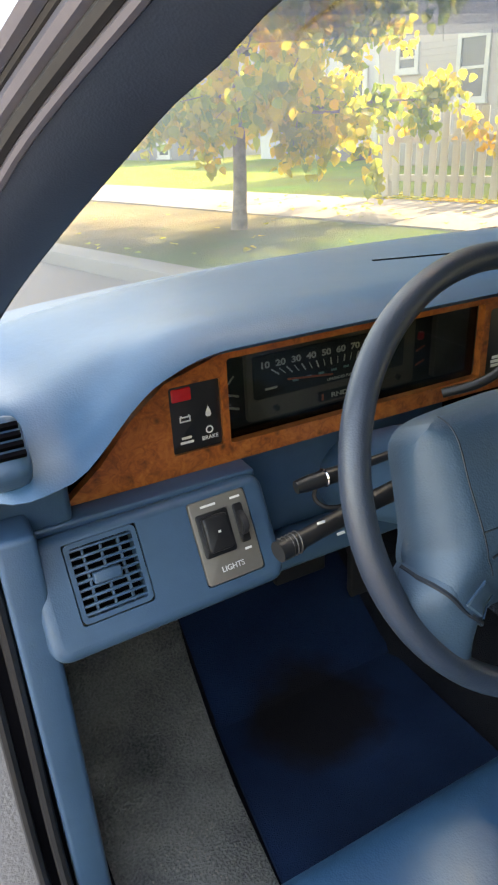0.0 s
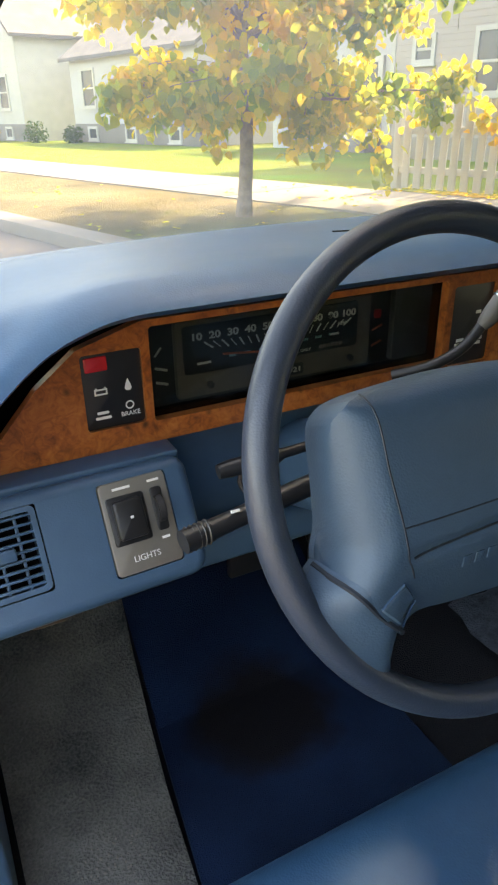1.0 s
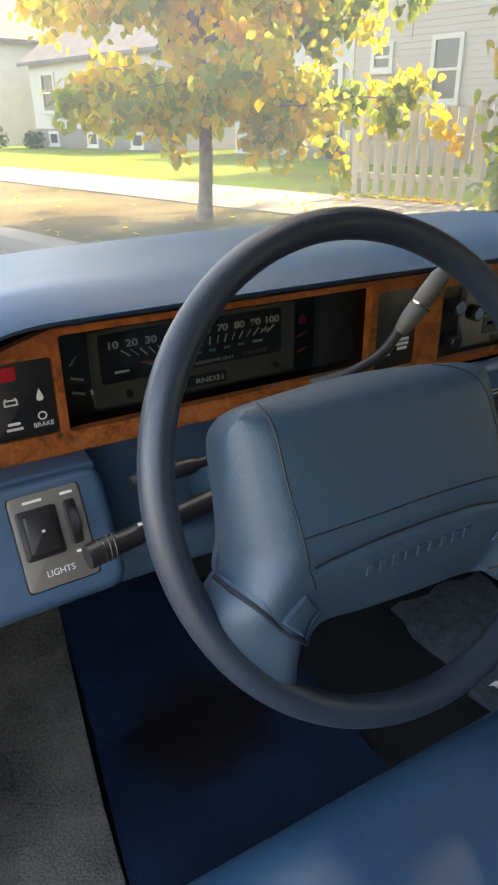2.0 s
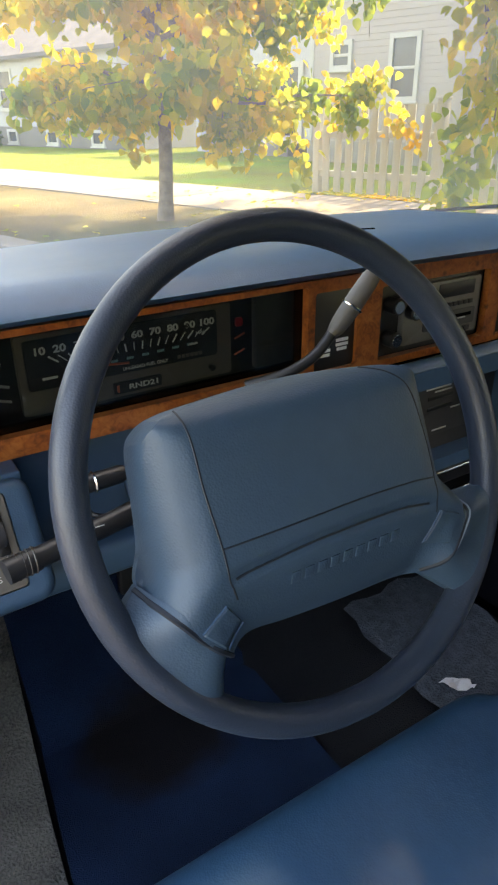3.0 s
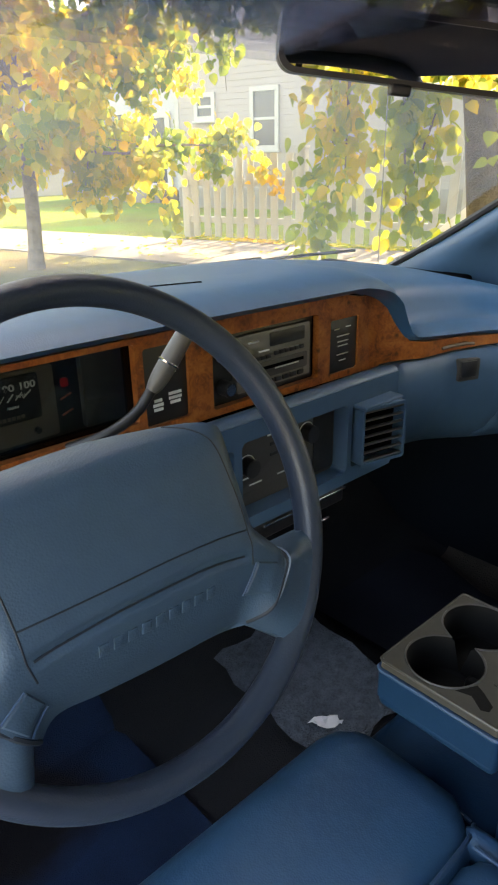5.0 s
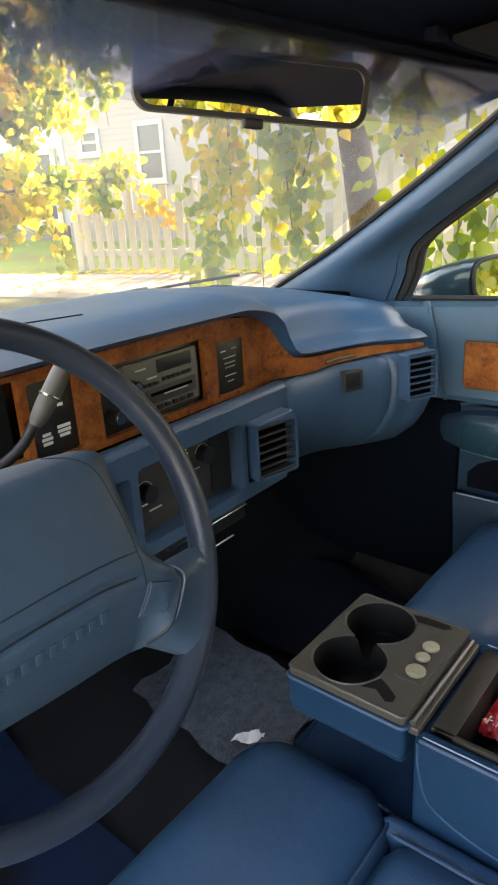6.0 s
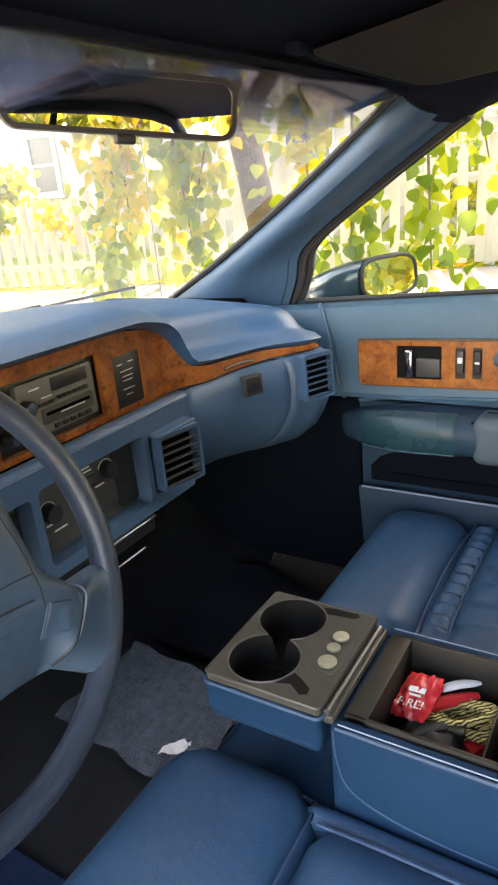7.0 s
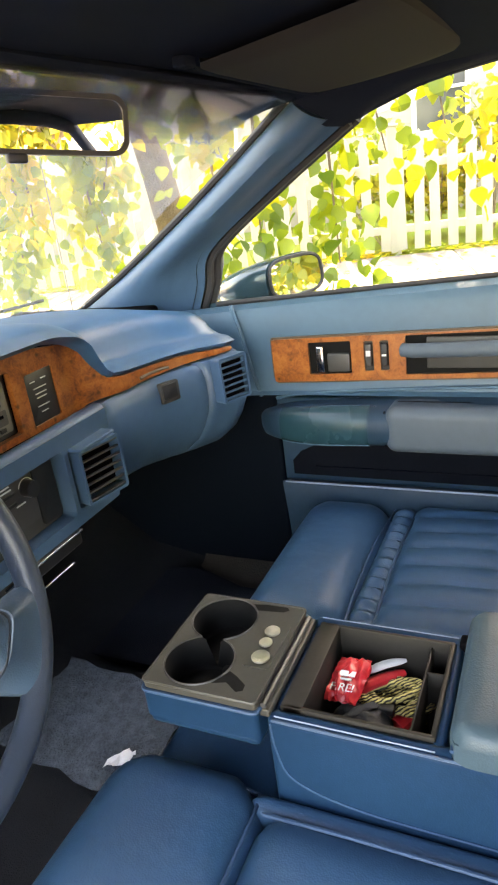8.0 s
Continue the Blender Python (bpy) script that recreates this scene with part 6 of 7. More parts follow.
part("door_gap", sweep(spline([(0.742, 0.995, 0.915), (0.732, 0.982, 0.885), (0.731, 0.972, 0.850), (0.731, 0.955, 0.76), (0.731, 0.938, 0.70)], 16), 0.0045, 8), DOORT, door, "raised trim edge")
yloft([(0.85, 0.925), (0.90, 0.80), (0.925, 0.6), (0.91, 0.22)], ys, "outer_skin", PAINT, "teal painted outer skin")
# armrest
rows = []
for i in range(44):
    y = 0.955 - 0.025 * i
    g = min(1.0, (0.955 - y) / 0.20)
    k = math.sqrt(max(0.0004, 1 - (1 - g) ** 2))
    rise = 0.018 * min(1.0, (0.955 - y) / 0.5)
    x = 0.740 - 0.086 * k
    ctr, hh = 0.651 + rise, 0.047 * (0.35 + 0.65 * k)
    rows.append([(0.742, y, ctr + hh)] + [(0.742 - (0.742 - x) * math.copysign(abs(math.cos(a)) ** 0.62, math.cos(a)), y, ctr + hh * math.copysign(abs(math.sin(a)) ** 0.75, math.sin(a))) for a in [math.pi / 2 - math.pi * q / 14 for q in range(1, 14)]] + [(0.742, y, ctr - hh)])
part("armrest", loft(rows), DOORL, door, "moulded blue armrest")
inlay = [[Vector(p) + Vector((-0.0022, 0, 0.0006 * (6 - j))) for j, p in enumerate(r[2:11])] for r in rows[3:12]]
part("armrest_inlay", loft(inlay), TEAL, door, "smooth teal inlay on the armrest")
part("inlay_edge", sweep([r[-1] for r in inlay], 0.0016, 6), DOORT, door, "pale pressed line")
part("inlay_edge", sweep(spline([r[0] for r in inlay[1:]], 12), 0.0014, 6), DOORL, door, "pressed line")
part("armrest_ledge", sweep(spline([(0.738, 0.945, 0.684), (0.732, 0.90, 0.706), (0.731, 0.80, 0.719), (0.731, 0.55, 0.731), (0.731, 0.1, 0.740)], 20), 0.0035, 8), DOORT, door, "raised pale line over the armrest")
part("armrest_pad", rbox(0.651, 0.738, -0.10, 0.645, 0.614, 0.712, 0.022, 6), ARMPAD, door, "softer grey-blue armrest pad")
part("armrest_groove", rbox(0.668, 0.736, 0.645, 0.649, 0.622, 0.700, 0.001), MATTE, door)
part("armrest_slot", rbox(0.697, 0.702, 0.36, 0.625, 0.7105, 0.7130, 0.001), MATTE, door)
for i in range(4):
    part("tweeter_hole", disc((0.690, 0.70 - 0.010 * i, 0.7020 + (0.002 if i % 2 else 0)), 0.003, 0.003, "Z", 10, 0.0005), CHROME, door)
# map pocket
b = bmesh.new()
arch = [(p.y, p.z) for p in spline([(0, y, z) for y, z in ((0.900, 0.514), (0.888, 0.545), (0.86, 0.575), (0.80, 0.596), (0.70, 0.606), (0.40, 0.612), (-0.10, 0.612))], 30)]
# a flat dark face stands for the pocket's shaded inside
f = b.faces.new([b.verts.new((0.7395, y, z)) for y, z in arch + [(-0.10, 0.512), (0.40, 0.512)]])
part("pocket_shade", b, POCKET, door, "flat dark sheet for the shade in the pocket mouth")
part("pocket_front", loft([[(0.725, y, 0.30), (0.712, y, 0.42), (0.700, y, 0.505 + 0.0), (0.704, y, 0.512), (0.712, y, 0.508), (0.742, y, 0.50)] for y in [0.90, 0.88, 0.7, 0.4, 0.0]]), DOORL, door, "blue map pocket")
part("pocket_floor", rbox(0.7345, 0.741, -0.1, 0.83, 0.535, 0.5385, 0.001), POCKET, door, "thin strip in the shade-dark pocket mouth")
part("pocket_edge", sweep([(0.699, y, 0.513) for y in (0.892, 0.7, 0.4, 0.0)], 0.0022, 6), PALE, door, "pale pocket edge")
# wood panel, handle, switches


def yzplate(name, y0, y1, z0, z1, x, t, material, parent, label="", r=0.006, holes=(), slope=0.025):
    bm_ = holed(rounded(y0, y1, z0, z1, r), [rounded(*h, 0.003) for h in holes], 0, t)
    for v in bm_.verts:
        yy, tt, zz = v.co.x, v.co.y, v.co.z
        v.co = Vector((x - tt, yy, zz + slope * (0.9 - yy)))
    return part(name, bm_, material, parent, label, smooth=False)


wood = yzplate("wood_panel", -0.05, 0.904, 0.742, 0.838, 0.743, 0.010, WOOD, door, "glossy burl wood panel", holes=[(0.726, 0.820, 0.758, 0.828), (0.646, 0.664, 0.762, 0.826), (0.678, 0.698, 0.762, 0.826), (0.10, 0.612, 0.752, 0.834)])
yzplate("wood_border", -0.054, 0.908, 0.738, 0.842, 0.743, 0.006, TAN, door, "thin pale wood border", holes=[(-0.050, 0.904, 0.742, 0.838)])
hc = yzplate("handle_cup", 0.724, 0.822, 0.756, 0.830, 0.7402, 0.0012, WELL, wood, "black handle recess", r=0.003)
part("handle_lever", rbox(0.728, 0.738, 0.785, 0.802, 0.765, 0.822, 0.003), CHROME, wood, "chrome release lever")
part("handle_plate", rbox(0.730, 0.740, 0.728, 0.778, 0.766, 0.806, 0.003), DGREY, wood, "dark lever plate")
for y in (0.655, 0.688):
    yzplate("switch_well", y - 0.010, y + 0.010, 0.760, 0.828, 0.7402, 0.0012, BLACK, wood, "black switch well", r=0.002)
    part("window_switch", rbox(0.728, 0.740, y - 0.007, y + 0.007, 0.774 + 0.005, 0.826, 0.003), RUBBER if y < 0.67 else DGREY, wood, "rocker switch")
    part("switch_mark", rbox(0.7268, 0.729, y - 0.005, y + 0.005, 0.800, 0.812 if y > 0.67 else 0.804, 0.001), WHITE, wood)
yzplate("grip_recess", 0.10, 0.614, 0.750, 0.836, 0.7402, 0.0012, WELL, door, "black pull recess", r=0.004)
part("recess_plate", rbox(0.7345, 0.7400, 0.10, 0.570, 0.772, 0.836, 0.002), DGREY, door, "grey plate behind the pull")
part("grip_bar", sweep([(0.720, 0.615, 0.815), (0.712, 0.59, 0.815), (0.708, 0.35, 0.820), (0.712, 0.12, 0.825)], [0.014, 0.015, 0.016, 0.015], 12), ARMPAD, door, "blue-grey pull handle bar")
side = part("side_window", loft([[(0.795, 1.04, 0.905), (0.795, 0.4, 0.935), (0.795, -0.25, 0.935)], [(0.765, 0.98, 1.045), (0.755, 0.4, 1.11), (0.755, -0.25, 1.11)], [(0.70, 0.70, 1.24), (0.69, 0.4, 1.285), (0.69, -0.25, 1.285)]]), SIDEGLASS, door, "clear side window")
side.visible_shadow = False
part("upper_frame", sweep(spline([(0.725, 0.70, 1.262), (0.70, 0.50, 1.313), (0.69, 0.2, 1.330), (0.69, -0.3, 1.330)], 16), 0.020, 8), HEADL, door, "dark window frame")
part("window_seal", sweep([(0.785, y, 0.912 + 0.049 * (1.06 - y)) for y in (1.05, 0.8, 0.4, -0.2)], 0.006, 6), RUBBER, door, "black window seal")

# ---- mirrors and visor ----
rm = thing("rear_view_mirror", "black framed rear view mirror on the windscreen", "mirror")
RM = Matrix.Translation((0.092, 0.925, 1.268)) @ Matrix(((0.80, 0.60, 0, 0), (-0.60, 0.80, 0, 0), (0, 0, 1, 0), (0, 0, 0, 1))) @ pose(0, 0, 0, 2.7, 6.5, 0)
out = rounded(-0.140, 0.140, -0.034, 0.036, 0.020, 6)
b = plate(out, -0.006, 0.022, 0.006, m=RM)
part("mirror_shell", b, BLACK, rm, "black plastic shell")
b = holed(rounded(-0.140, 0.140, -0.034, 0.036, 0.020, 6), [rounded(-0.134, 0.134, -0.028, 0.030, 0.016, 6)], -0.010, -0.004)
bmesh.ops.transform(b, matrix=RM, verts=b.verts)
part("mirror_rim", b, BLACK, rm, smooth=False)
b = plate(rounded(-0.136, 0.136, -0.030, 0.032, 0.017, 6), -0.0075, -0.005, 0, m=RM)
part("mirror_glass", b, MIRROR, rm, "silvered mirror glass")
part("day_night_tab", rbox(-0.012, 0.012, -0.012, 0.004, -0.044, -0.032, 0.003, m=RM), BLACK, rm, "small black tab")
part("stem", sweep([RM @ Vector((0, 0.015, 0.01)), (0.08, 0.975, 1.29), (0.06, 0.965, 1.312)], 0.008, 8), BLACK, rm, "black stem")


def visor(side, label):
    """A padded visor folded up behind the windscreen header; its outer end drops with the roof."""
    v = thing("sun_visor", label, "sun visor", group="sun visors")
    fl, fr, rl, rr = Vector((0.335, 0.793, 1.319)), Vector((0.640, 0.725, 1.290)), Vector((0.300, 0.52, 1.346)), Vector((0.655, 0.47, 1.318))

    def place(p):
        return CX + side * p.x, p.y, p.z + (0.0 if side > 0 else 0.014)
    rows = []
    for k in range(13):
        a = 2 * math.pi * k / 12
        rows.append((0.5 - 0.5 * math.cos(a / 2), 0.012 * math.sin(a / 2)))
    low, high = [], []
    for i in range(17):
        e = i / 16
        ease = math.sqrt(max(0.0, 1 - abs(2 * e - 1) ** 8))
        line = []
        for t, h in rows:
            line.append(place((fl.lerp(fr, e)).lerp(rl.lerp(rr, e), 0.5 + (t - 0.5) * (0.86 + 0.14 * ease)) - Vector((0, 0, h * ease))))
        low.append(line)
        high.append([(q[0], q[1], q[2] + 0.016 * ease) for q in line])
    part("visor_pad", loft([p + q[::-1] for p, q in zip(low, high)], close=True, caps=True), HEADL2, v, "taupe grey cloth pad")
    part("visor_hem", sweep([place(fl.lerp(fr, k / 12) + Vector((0, 0.003 - 0.010 * (2 * k / 12 - 1) ** 8, -0.001))) for k in range(13)], 0.0030, 6), HEADL, v, "dark sewn hem")
    part("visor_clip", rbox(-0.016, 0.016, -0.010, 0.010, -0.006, 0.008, 0.003, m=Matrix.Translation(place(fl + Vector((-0.012, 0.0, 0.004))))), HEADL, v, "small dark clip")
    return v


HEADL2 = mat("taupe_visor_cloth", (0.032, 0.030, 0.027), 0.9, var=0.1, fine=700, bump=0.4, spec=0.1)
visor(1, "taupe grey sun visor folded against the headliner")
visor(-1, "taupe grey sun visor folded against the headliner")

wm = thing("wing_mirror", "teal painted wing mirror on the passenger door", "wing mirror")
WMM = pose(0.980, 0.935, 0.936, 0, 0, -21)
GLM = pose(0.980, 0.935, 0.936, -6, 0, -25) @ pose(0, -0.013, 0)
rows = []
for t, s in ((0.0, 1.0), (0.12, 1.03), (0.35, 0.98), (0.65, 0.80), (0.90, 0.45), (1.0, 0.18)):
    row = []
    for k in range(28):
        a = 2 * math.pi * k / 28
        c, q = math.cos(a), math.sin(a)
        row.append(WMM @ Vector((0.096 * s * math.copysign(abs(c) ** 0.6, c) - 0.075 * t, 0.20 * t - 0.004, 0.053 * s * math.copysign(abs(q) ** 0.65, q) - 0.036 * t)))
    rows.append(row)
part("mirror_housing", loft(rows, close=True, caps=True), PAINT, wm, "teal painted housing")
part("mirror_foot", loft([[(0.80, 1.10, 0.885), (0.80, 1.02, 0.885), (0.80, 1.02, 0.912), (0.80, 1.10, 0.912)], [(0.96, 1.10, 0.880), (0.96, 1.02, 0.880), (0.96, 1.02, 0.905), (0.96, 1.10, 0.905)]], close=True, caps=True), PAINT, wm, "short painted foot")
b = bmesh.new()
rg = [GLM @ Vector((0.089 * math.copysign(abs(math.cos(a)) ** 0.55, math.cos(a)), -0.006, 0.046 * math.copysign(abs(math.sin(a)) ** 0.6, math.sin(a)))) for a in [2 * math.pi * k / 32 for k in range(32)]]
b.faces.new([b.verts.new(p) for p in rg])
part("mirror_glass", b, MIRROR, wm, "silvered glass")
part("glass_rim", sweep(rg, 0.0045, 6, True), RUBBER, wm, "black rim")

# ---- outside: ground, street, fence, houses, trees ----
DU, DV = Vector((-0.25, 0.968, 0)), Vector((0.968, 0.25, 0))   # along the street, and away from it


def st(u, v, z=0.0):
    p = DU * u + DV * v
    return Vector((p.x, p.y, z))


STM = Matrix(((DU.x, DV.x, 0, 0), (DU.y, DV.y, 0, 0), (0, 0, 1, 0), (0, 0, 0, 1)))


def sheet(name, u0, u1, v0, v1, z, material, label, cat, nu=1, nv=1, bumpy=0.0):
    rows = [[st(u0 + (u1 - u0) * i / nu, v0 + (v1 - v0) * j / nv, z + (noise.noise(Vector((i * 0.7, j * 0.7, 3))) * bumpy)) for i in range(nu + 1)] for j in range(nv + 1)]
    return tagged(part(name, loft(rows), material), label, cat, kind="structure")


def slab(name, u0, u1, v0, v1, z0, z1, material, r=0.01):
    b = rbox(u0, u1, v0, v1, z0, z1, r, 2)
    bmesh.ops.transform(b, matrix=STM, verts=b.verts)
    return part(name, b, material)


sheet("ground", -400, 900, 2.9, 700, 0.06, GRASS_G, "autumn lawn with dry yellow patches", "lawn", 20, 20)
sheet("road", -400, 900, -60, 2.62, -0.06, ASPH, "worn grey asphalt street", "road")
tagged(slab("kerb", -60, 160, 2.60, 2.92, -0.12, 0.085, CONC, 0.03), "pale concrete kerb along the street", "kerb", kind="structure")
pav = thing("pavement", "pale concrete sidewalk of large slabs", "sidewalk", "structure")
for i in range(60):
    s = slab("paving_slab", -14 + 1.5 * i, -14 + 1.5 * i + 1.485, 5.78, 7.85, 0.0, 0.085 + 0.004 * math.sin(i * 2.1), CONC, 0.012)
    s.parent = pav


def picket_fence(u0, u1, v, top, flat, label):
    """Pickets on two rails between posts; flat tops or pointed ones."""
    f = thing("picket_fence", label, "fence", group="picket fences along the sidewalk")
    head = [(0.058, top - 0.01), (0.05, top), (-0.05, top), (-0.058, top - 0.01)] if flat else [(0.058, top - 0.11), (0.0, top), (-0.058, top - 0.11)]
    b = plate([(-0.058, 0.12), (0.058, 0.12)] + head, -0.010, 0.010, 0.003)
    bmesh.ops.transform(b, matrix=STM, verts=b.verts)
    first = part("picket", b, FENCE, f)
    n = int((u1 - u0) / 0.195) + 1
    for k in range(n):
        o = first if k == 0 else bpy.data.objects.new("picket", first.data)
        if k:
            scene.collection.objects.link(o)
            o.parent = f
        o.location = st(u1 - 0.195 * k, v)
        o.rotation_euler = (0.02 * math.sin(k * 3.7), 0.015 * math.sin(k * 5.1), 0)
    for z in (0.36, top - 0.37):
        b = rbox(u0 - 0.05, u1, v + 0.012, v + 0.055, z - 0.045, z + 0.045, 0.006, 2)
        bmesh.ops.transform(b, matrix=STM, verts=b.verts)
        part("rail", b, FENCE, f)
    u = u1
    while u > u0 - 0.1:
        b = rbox(u - 0.06, u + 0.06, v + 0.0, v + 0.12, 0.0, top + 0.05, 0.01, 2)
        b = rbox(u - 0.075, u + 0.075, v - 0.015, v + 0.135, top + 0.05, top + 0.08, 0.01, 2, bm=b)
        bmesh.ops.transform(b, matrix=STM, verts=b.verts)
        part("post", b, FENCE, f)
        u -= 2.4 if not flat else u1 - u0
    return f


picket_fence(5.24, 7.20, 8.02, 1.25, True, "low white picket fence with flat tops before the house")
picket_fence(-14.0, 4.93, 8.02, 1.43, False, "white picket fence with pointed tops along the sidewalk")


def window(parent, u0, u1, v, z0, z1, sash=True):
    """A framed window on a wall that faces the street."""
    w = part("window", None or trs(holed(rounded(u0 - 0.1, u1 + 0.1, z0 - 0.1, z1 + 0.1, 0.01, 2), [rounded(u0, u1, z0, z1, 0.005, 2)], v - 0.05, v + 0.02)), FENCE, parent, "white framed window", smooth=False)
    part("pane", trs(rbox(u0, u1, v - 0.004, v + 0.006, z0, z1, 0)), WINDOW, w, "dark reflecting pane")
    if sash:
        part("sash_bar", trs(rbox(u0, u1, v - 0.025, v, (z0 + z1) / 2 - 0.03, (z0 + z1) / 2 + 0.03, 0.005)), FENCE, w)
    part("sill", trs(rbox(u0 - 0.14, u1 + 0.14, v - 0.09, v, z0 - 0.15, z0 - 0.10, 0.005)), FENCE, w)
    return w


def trs(b):
    bmesh.ops.transform(b, matrix=STM, verts=b.verts)
    return b


def clad(u0, u1, v, z0, z1, step=0.13):
    """Lap siding on a wall that faces the street."""
    prof = []
    z = z0
    while z < z1:
        prof += [(v - 0.011, z), (v, z + step - 0.002)]
        z += step
    return trs(loft([[(u, a, b) for a, b in prof] for u in (u0, u1)]))


def clad_end(u, v0, v1, z0, z1, out=-1, step=0.13):
    prof = []
    z = z0
    while z < z1:
        prof += [(u + out * 0.018, z), (u, z + step - 0.002)]
        z += step
    return trs(loft([[(a, v, b) for a, b in prof] for v in (v0, v1)]))


def gable(u0, u1, v0, v1, z, rise, over=0.35, along=True):
    t = 0.14
    if along:
        m_ = (v0 + v1) / 2
        pts = [(v0 - over, z - over * rise / (m_ - v0)), (m_, z + rise), (v1 + over, z - over * rise / (m_ - v0))]
        rows = [[(u, a, b) for a, b in pts] + [(u, a, b + t) for a, b in pts[::-1]] for u in (u0 - over, u1 + over)]
    else:
        m_ = (u0 + u1) / 2
        pts = [(u0 - over, z - over * rise / (m_ - u0)), (m_, z + rise), (u1 + over, z - over * rise / (m_ - u0))]
        rows = [[(a, v, b) for a, b in pts] + [(a, v, b + t) for a, b in pts[::-1]] for v in (v0 - over, v1 + over)]
    return trs(loft(rows, close=True, caps=True))


# the near house behind the fence
h = thing("house", "cream sided two-storey house with white trimmed windows", "house", group="houses along the street")
HU, HV = 12.2, 14.2
core = trs(rbox(-8, HU - 0.01, HV + 0.01, HV + 9, 0, 6.2, 0))
part("wall", core, SIDING, h)
part("siding", clad(-8, HU, HV, 0.55, 6.2), SIDING, h, "cream lap siding")
part("siding", clad_end(HU, HV, HV + 9, 0.55, 6.2, 1), SIDING, h, "cream lap siding")
part("plinth", trs(rbox(-8.02, HU + 0.02, HV - 0.02, HV + 8, 0, 0.55, 0.01)), PLINTH, h, "grey-brown plinth")
part("corner_board", trs(rbox(HU - 0.09, HU + 0.03, HV - 0.03, HV + 0.09, 0.55, 6.2, 0.005)), FENCE, h)
part("roof", gable(-8, HU, HV, HV + 9, 6.2, 2.6), ROOF, h, "grey shingle roof")
for u0, u1, z0, z1 in ((11.08, 11.50, 2.17, 2.58), (9.30, 9.88, 1.48, 2.62), (3.0, 3.9, 1.55, 2.95), (-1.5, -0.6, 1.55, 2.95), (8.0, 8.8, 4.4, 5.6), (3.0, 3.9, 4.4, 5.6)):
    window(h, u0, u1, HV - 0.02, z0, z1)
# entrance wing, set back
part("wing_wall", trs(rbox(HU, HU + 6.5, HV + 2.2, HV + 8, 0, 4.2, 0)), SIDING2, h, "shaded pale wing")
part("wing_siding", clad(HU, HU + 6.5, HV + 2.2, 0.4, 4.2), SIDING2, h)
part("wing_roof", gable(HU - 0.3, HU + 6.5, HV + 1.9, HV + 8, 4.2, 1.4), ROOF, h, "grey shingle roof")
d = part("storm_door", trs(holed(rounded(HU + 1.95, HU + 2.95, 0.38, 2.50, 0.01, 2), [rounded(HU + 2.12, HU + 2.78, 0.58, 1.35, 0.01, 2), rounded(HU + 2.12, HU + 2.78, 1.5, 2.35, 0.01, 2)], HV + 2.10, HV + 2.18)), FENCE, h, "white storm door", smooth=False)
part("door_pane", trs(rbox(HU + 2.05, HU + 2.85, HV + 2.15, HV + 2.17, 0.5, 2.4, 0)), WINDOW, d)
part("step", trs(rbox(HU + 1.8, HU + 3.2, HV + 1.3, HV + 2.2, 0.0, 0.38, 0.02)), CONC, h, "concrete step")
for u0 in (HU + 3.6, HU + 5.2):
    window(h, u0, u0 + 0.9, HV + 2.18, 1.2, 2.5)


def far_house(u, v, w, d, z, rise, material, label, along=True, porch=False):
    f = thing("house", label, "house", group="houses along the street")
    part("wall", trs(rbox(u, u + w, v, v + d, 0, z, 0)), material, f)
    part("siding", clad(u, u + w, v - 0.012, 0.8, z, 0.2), material, f)
    part("plinth", trs(rbox(u - 0.03, u + w + 0.03, v - 0.04, v + 0.2, 0, 0.8, 0.01)), CONC, f)
    part("roof", gable(u, u + w, v, v + d, z, rise, along=along), ROOF, f, "grey shingle roof")
    if not along:
        b = trs(mesh_from([(u, v - 0.01, z), (u + w, v - 0.01, z), (u + w / 2, v - 0.01, z + rise)], [(0, 1, 2)]))
        part("gable_wall", b, material, f)
    k = int(w / 2.6)
    for i in range(k):
        uu = u + (i + 0.5) * w / k - 0.45
        window(f, uu, uu + 0.9, v - 0.03, 1.5, 2.8)
        window(f, uu + 0.1, uu + 0.7, v - 0.045, 0.25, 0.6, False)
    part("chimney", trs(rbox(u + w * 0.7, u + w * 0.7 + 0.7, v + d * 0.5, v + d * 0.5 + 0.7, z, z + rise + 0.9, 0.02)), BRICK, f, "brick chimney")
    return f


far_house(21.5, 15.5, 9, 8, 3.4, 2.6, SIDING2, "pale grey single-storey house behind the tree")
far_house(33.5, 14.5, 7, 9, 4.6, 3.0, FENCE, "white gabled house down the street", along=False)
far_house(43.5, 14.0, 8, 9, 5.0, 3.0, SIDING2, "pale house with porch far down the street", along=False)
far_house(56, 14, 9, 9, 4.5, 3.0, SIDING, "cream house far down the street", along=False)


def leaf_shape(size):
    """A pointed heart-shaped leaf, folded along its rib: points and faces."""
    pts = [(0, 0, 0), (0.30, 0.02, 0.06), (0.50, 0.28, 0.10), (0.40, 0.62, 0.07), (0, 1.05, -0.10), (-0.40, 0.62, 0.07), (-0.50, 0.28, 0.10), (-0.30, 0.02, 0.06), (0, 0.5, 0)]
    return [Vector(p) * size for p in pts], [(0, 1, 2, 8), (8, 2, 3, 4), (0, 8, 6, 7), (8, 4, 5, 6)]


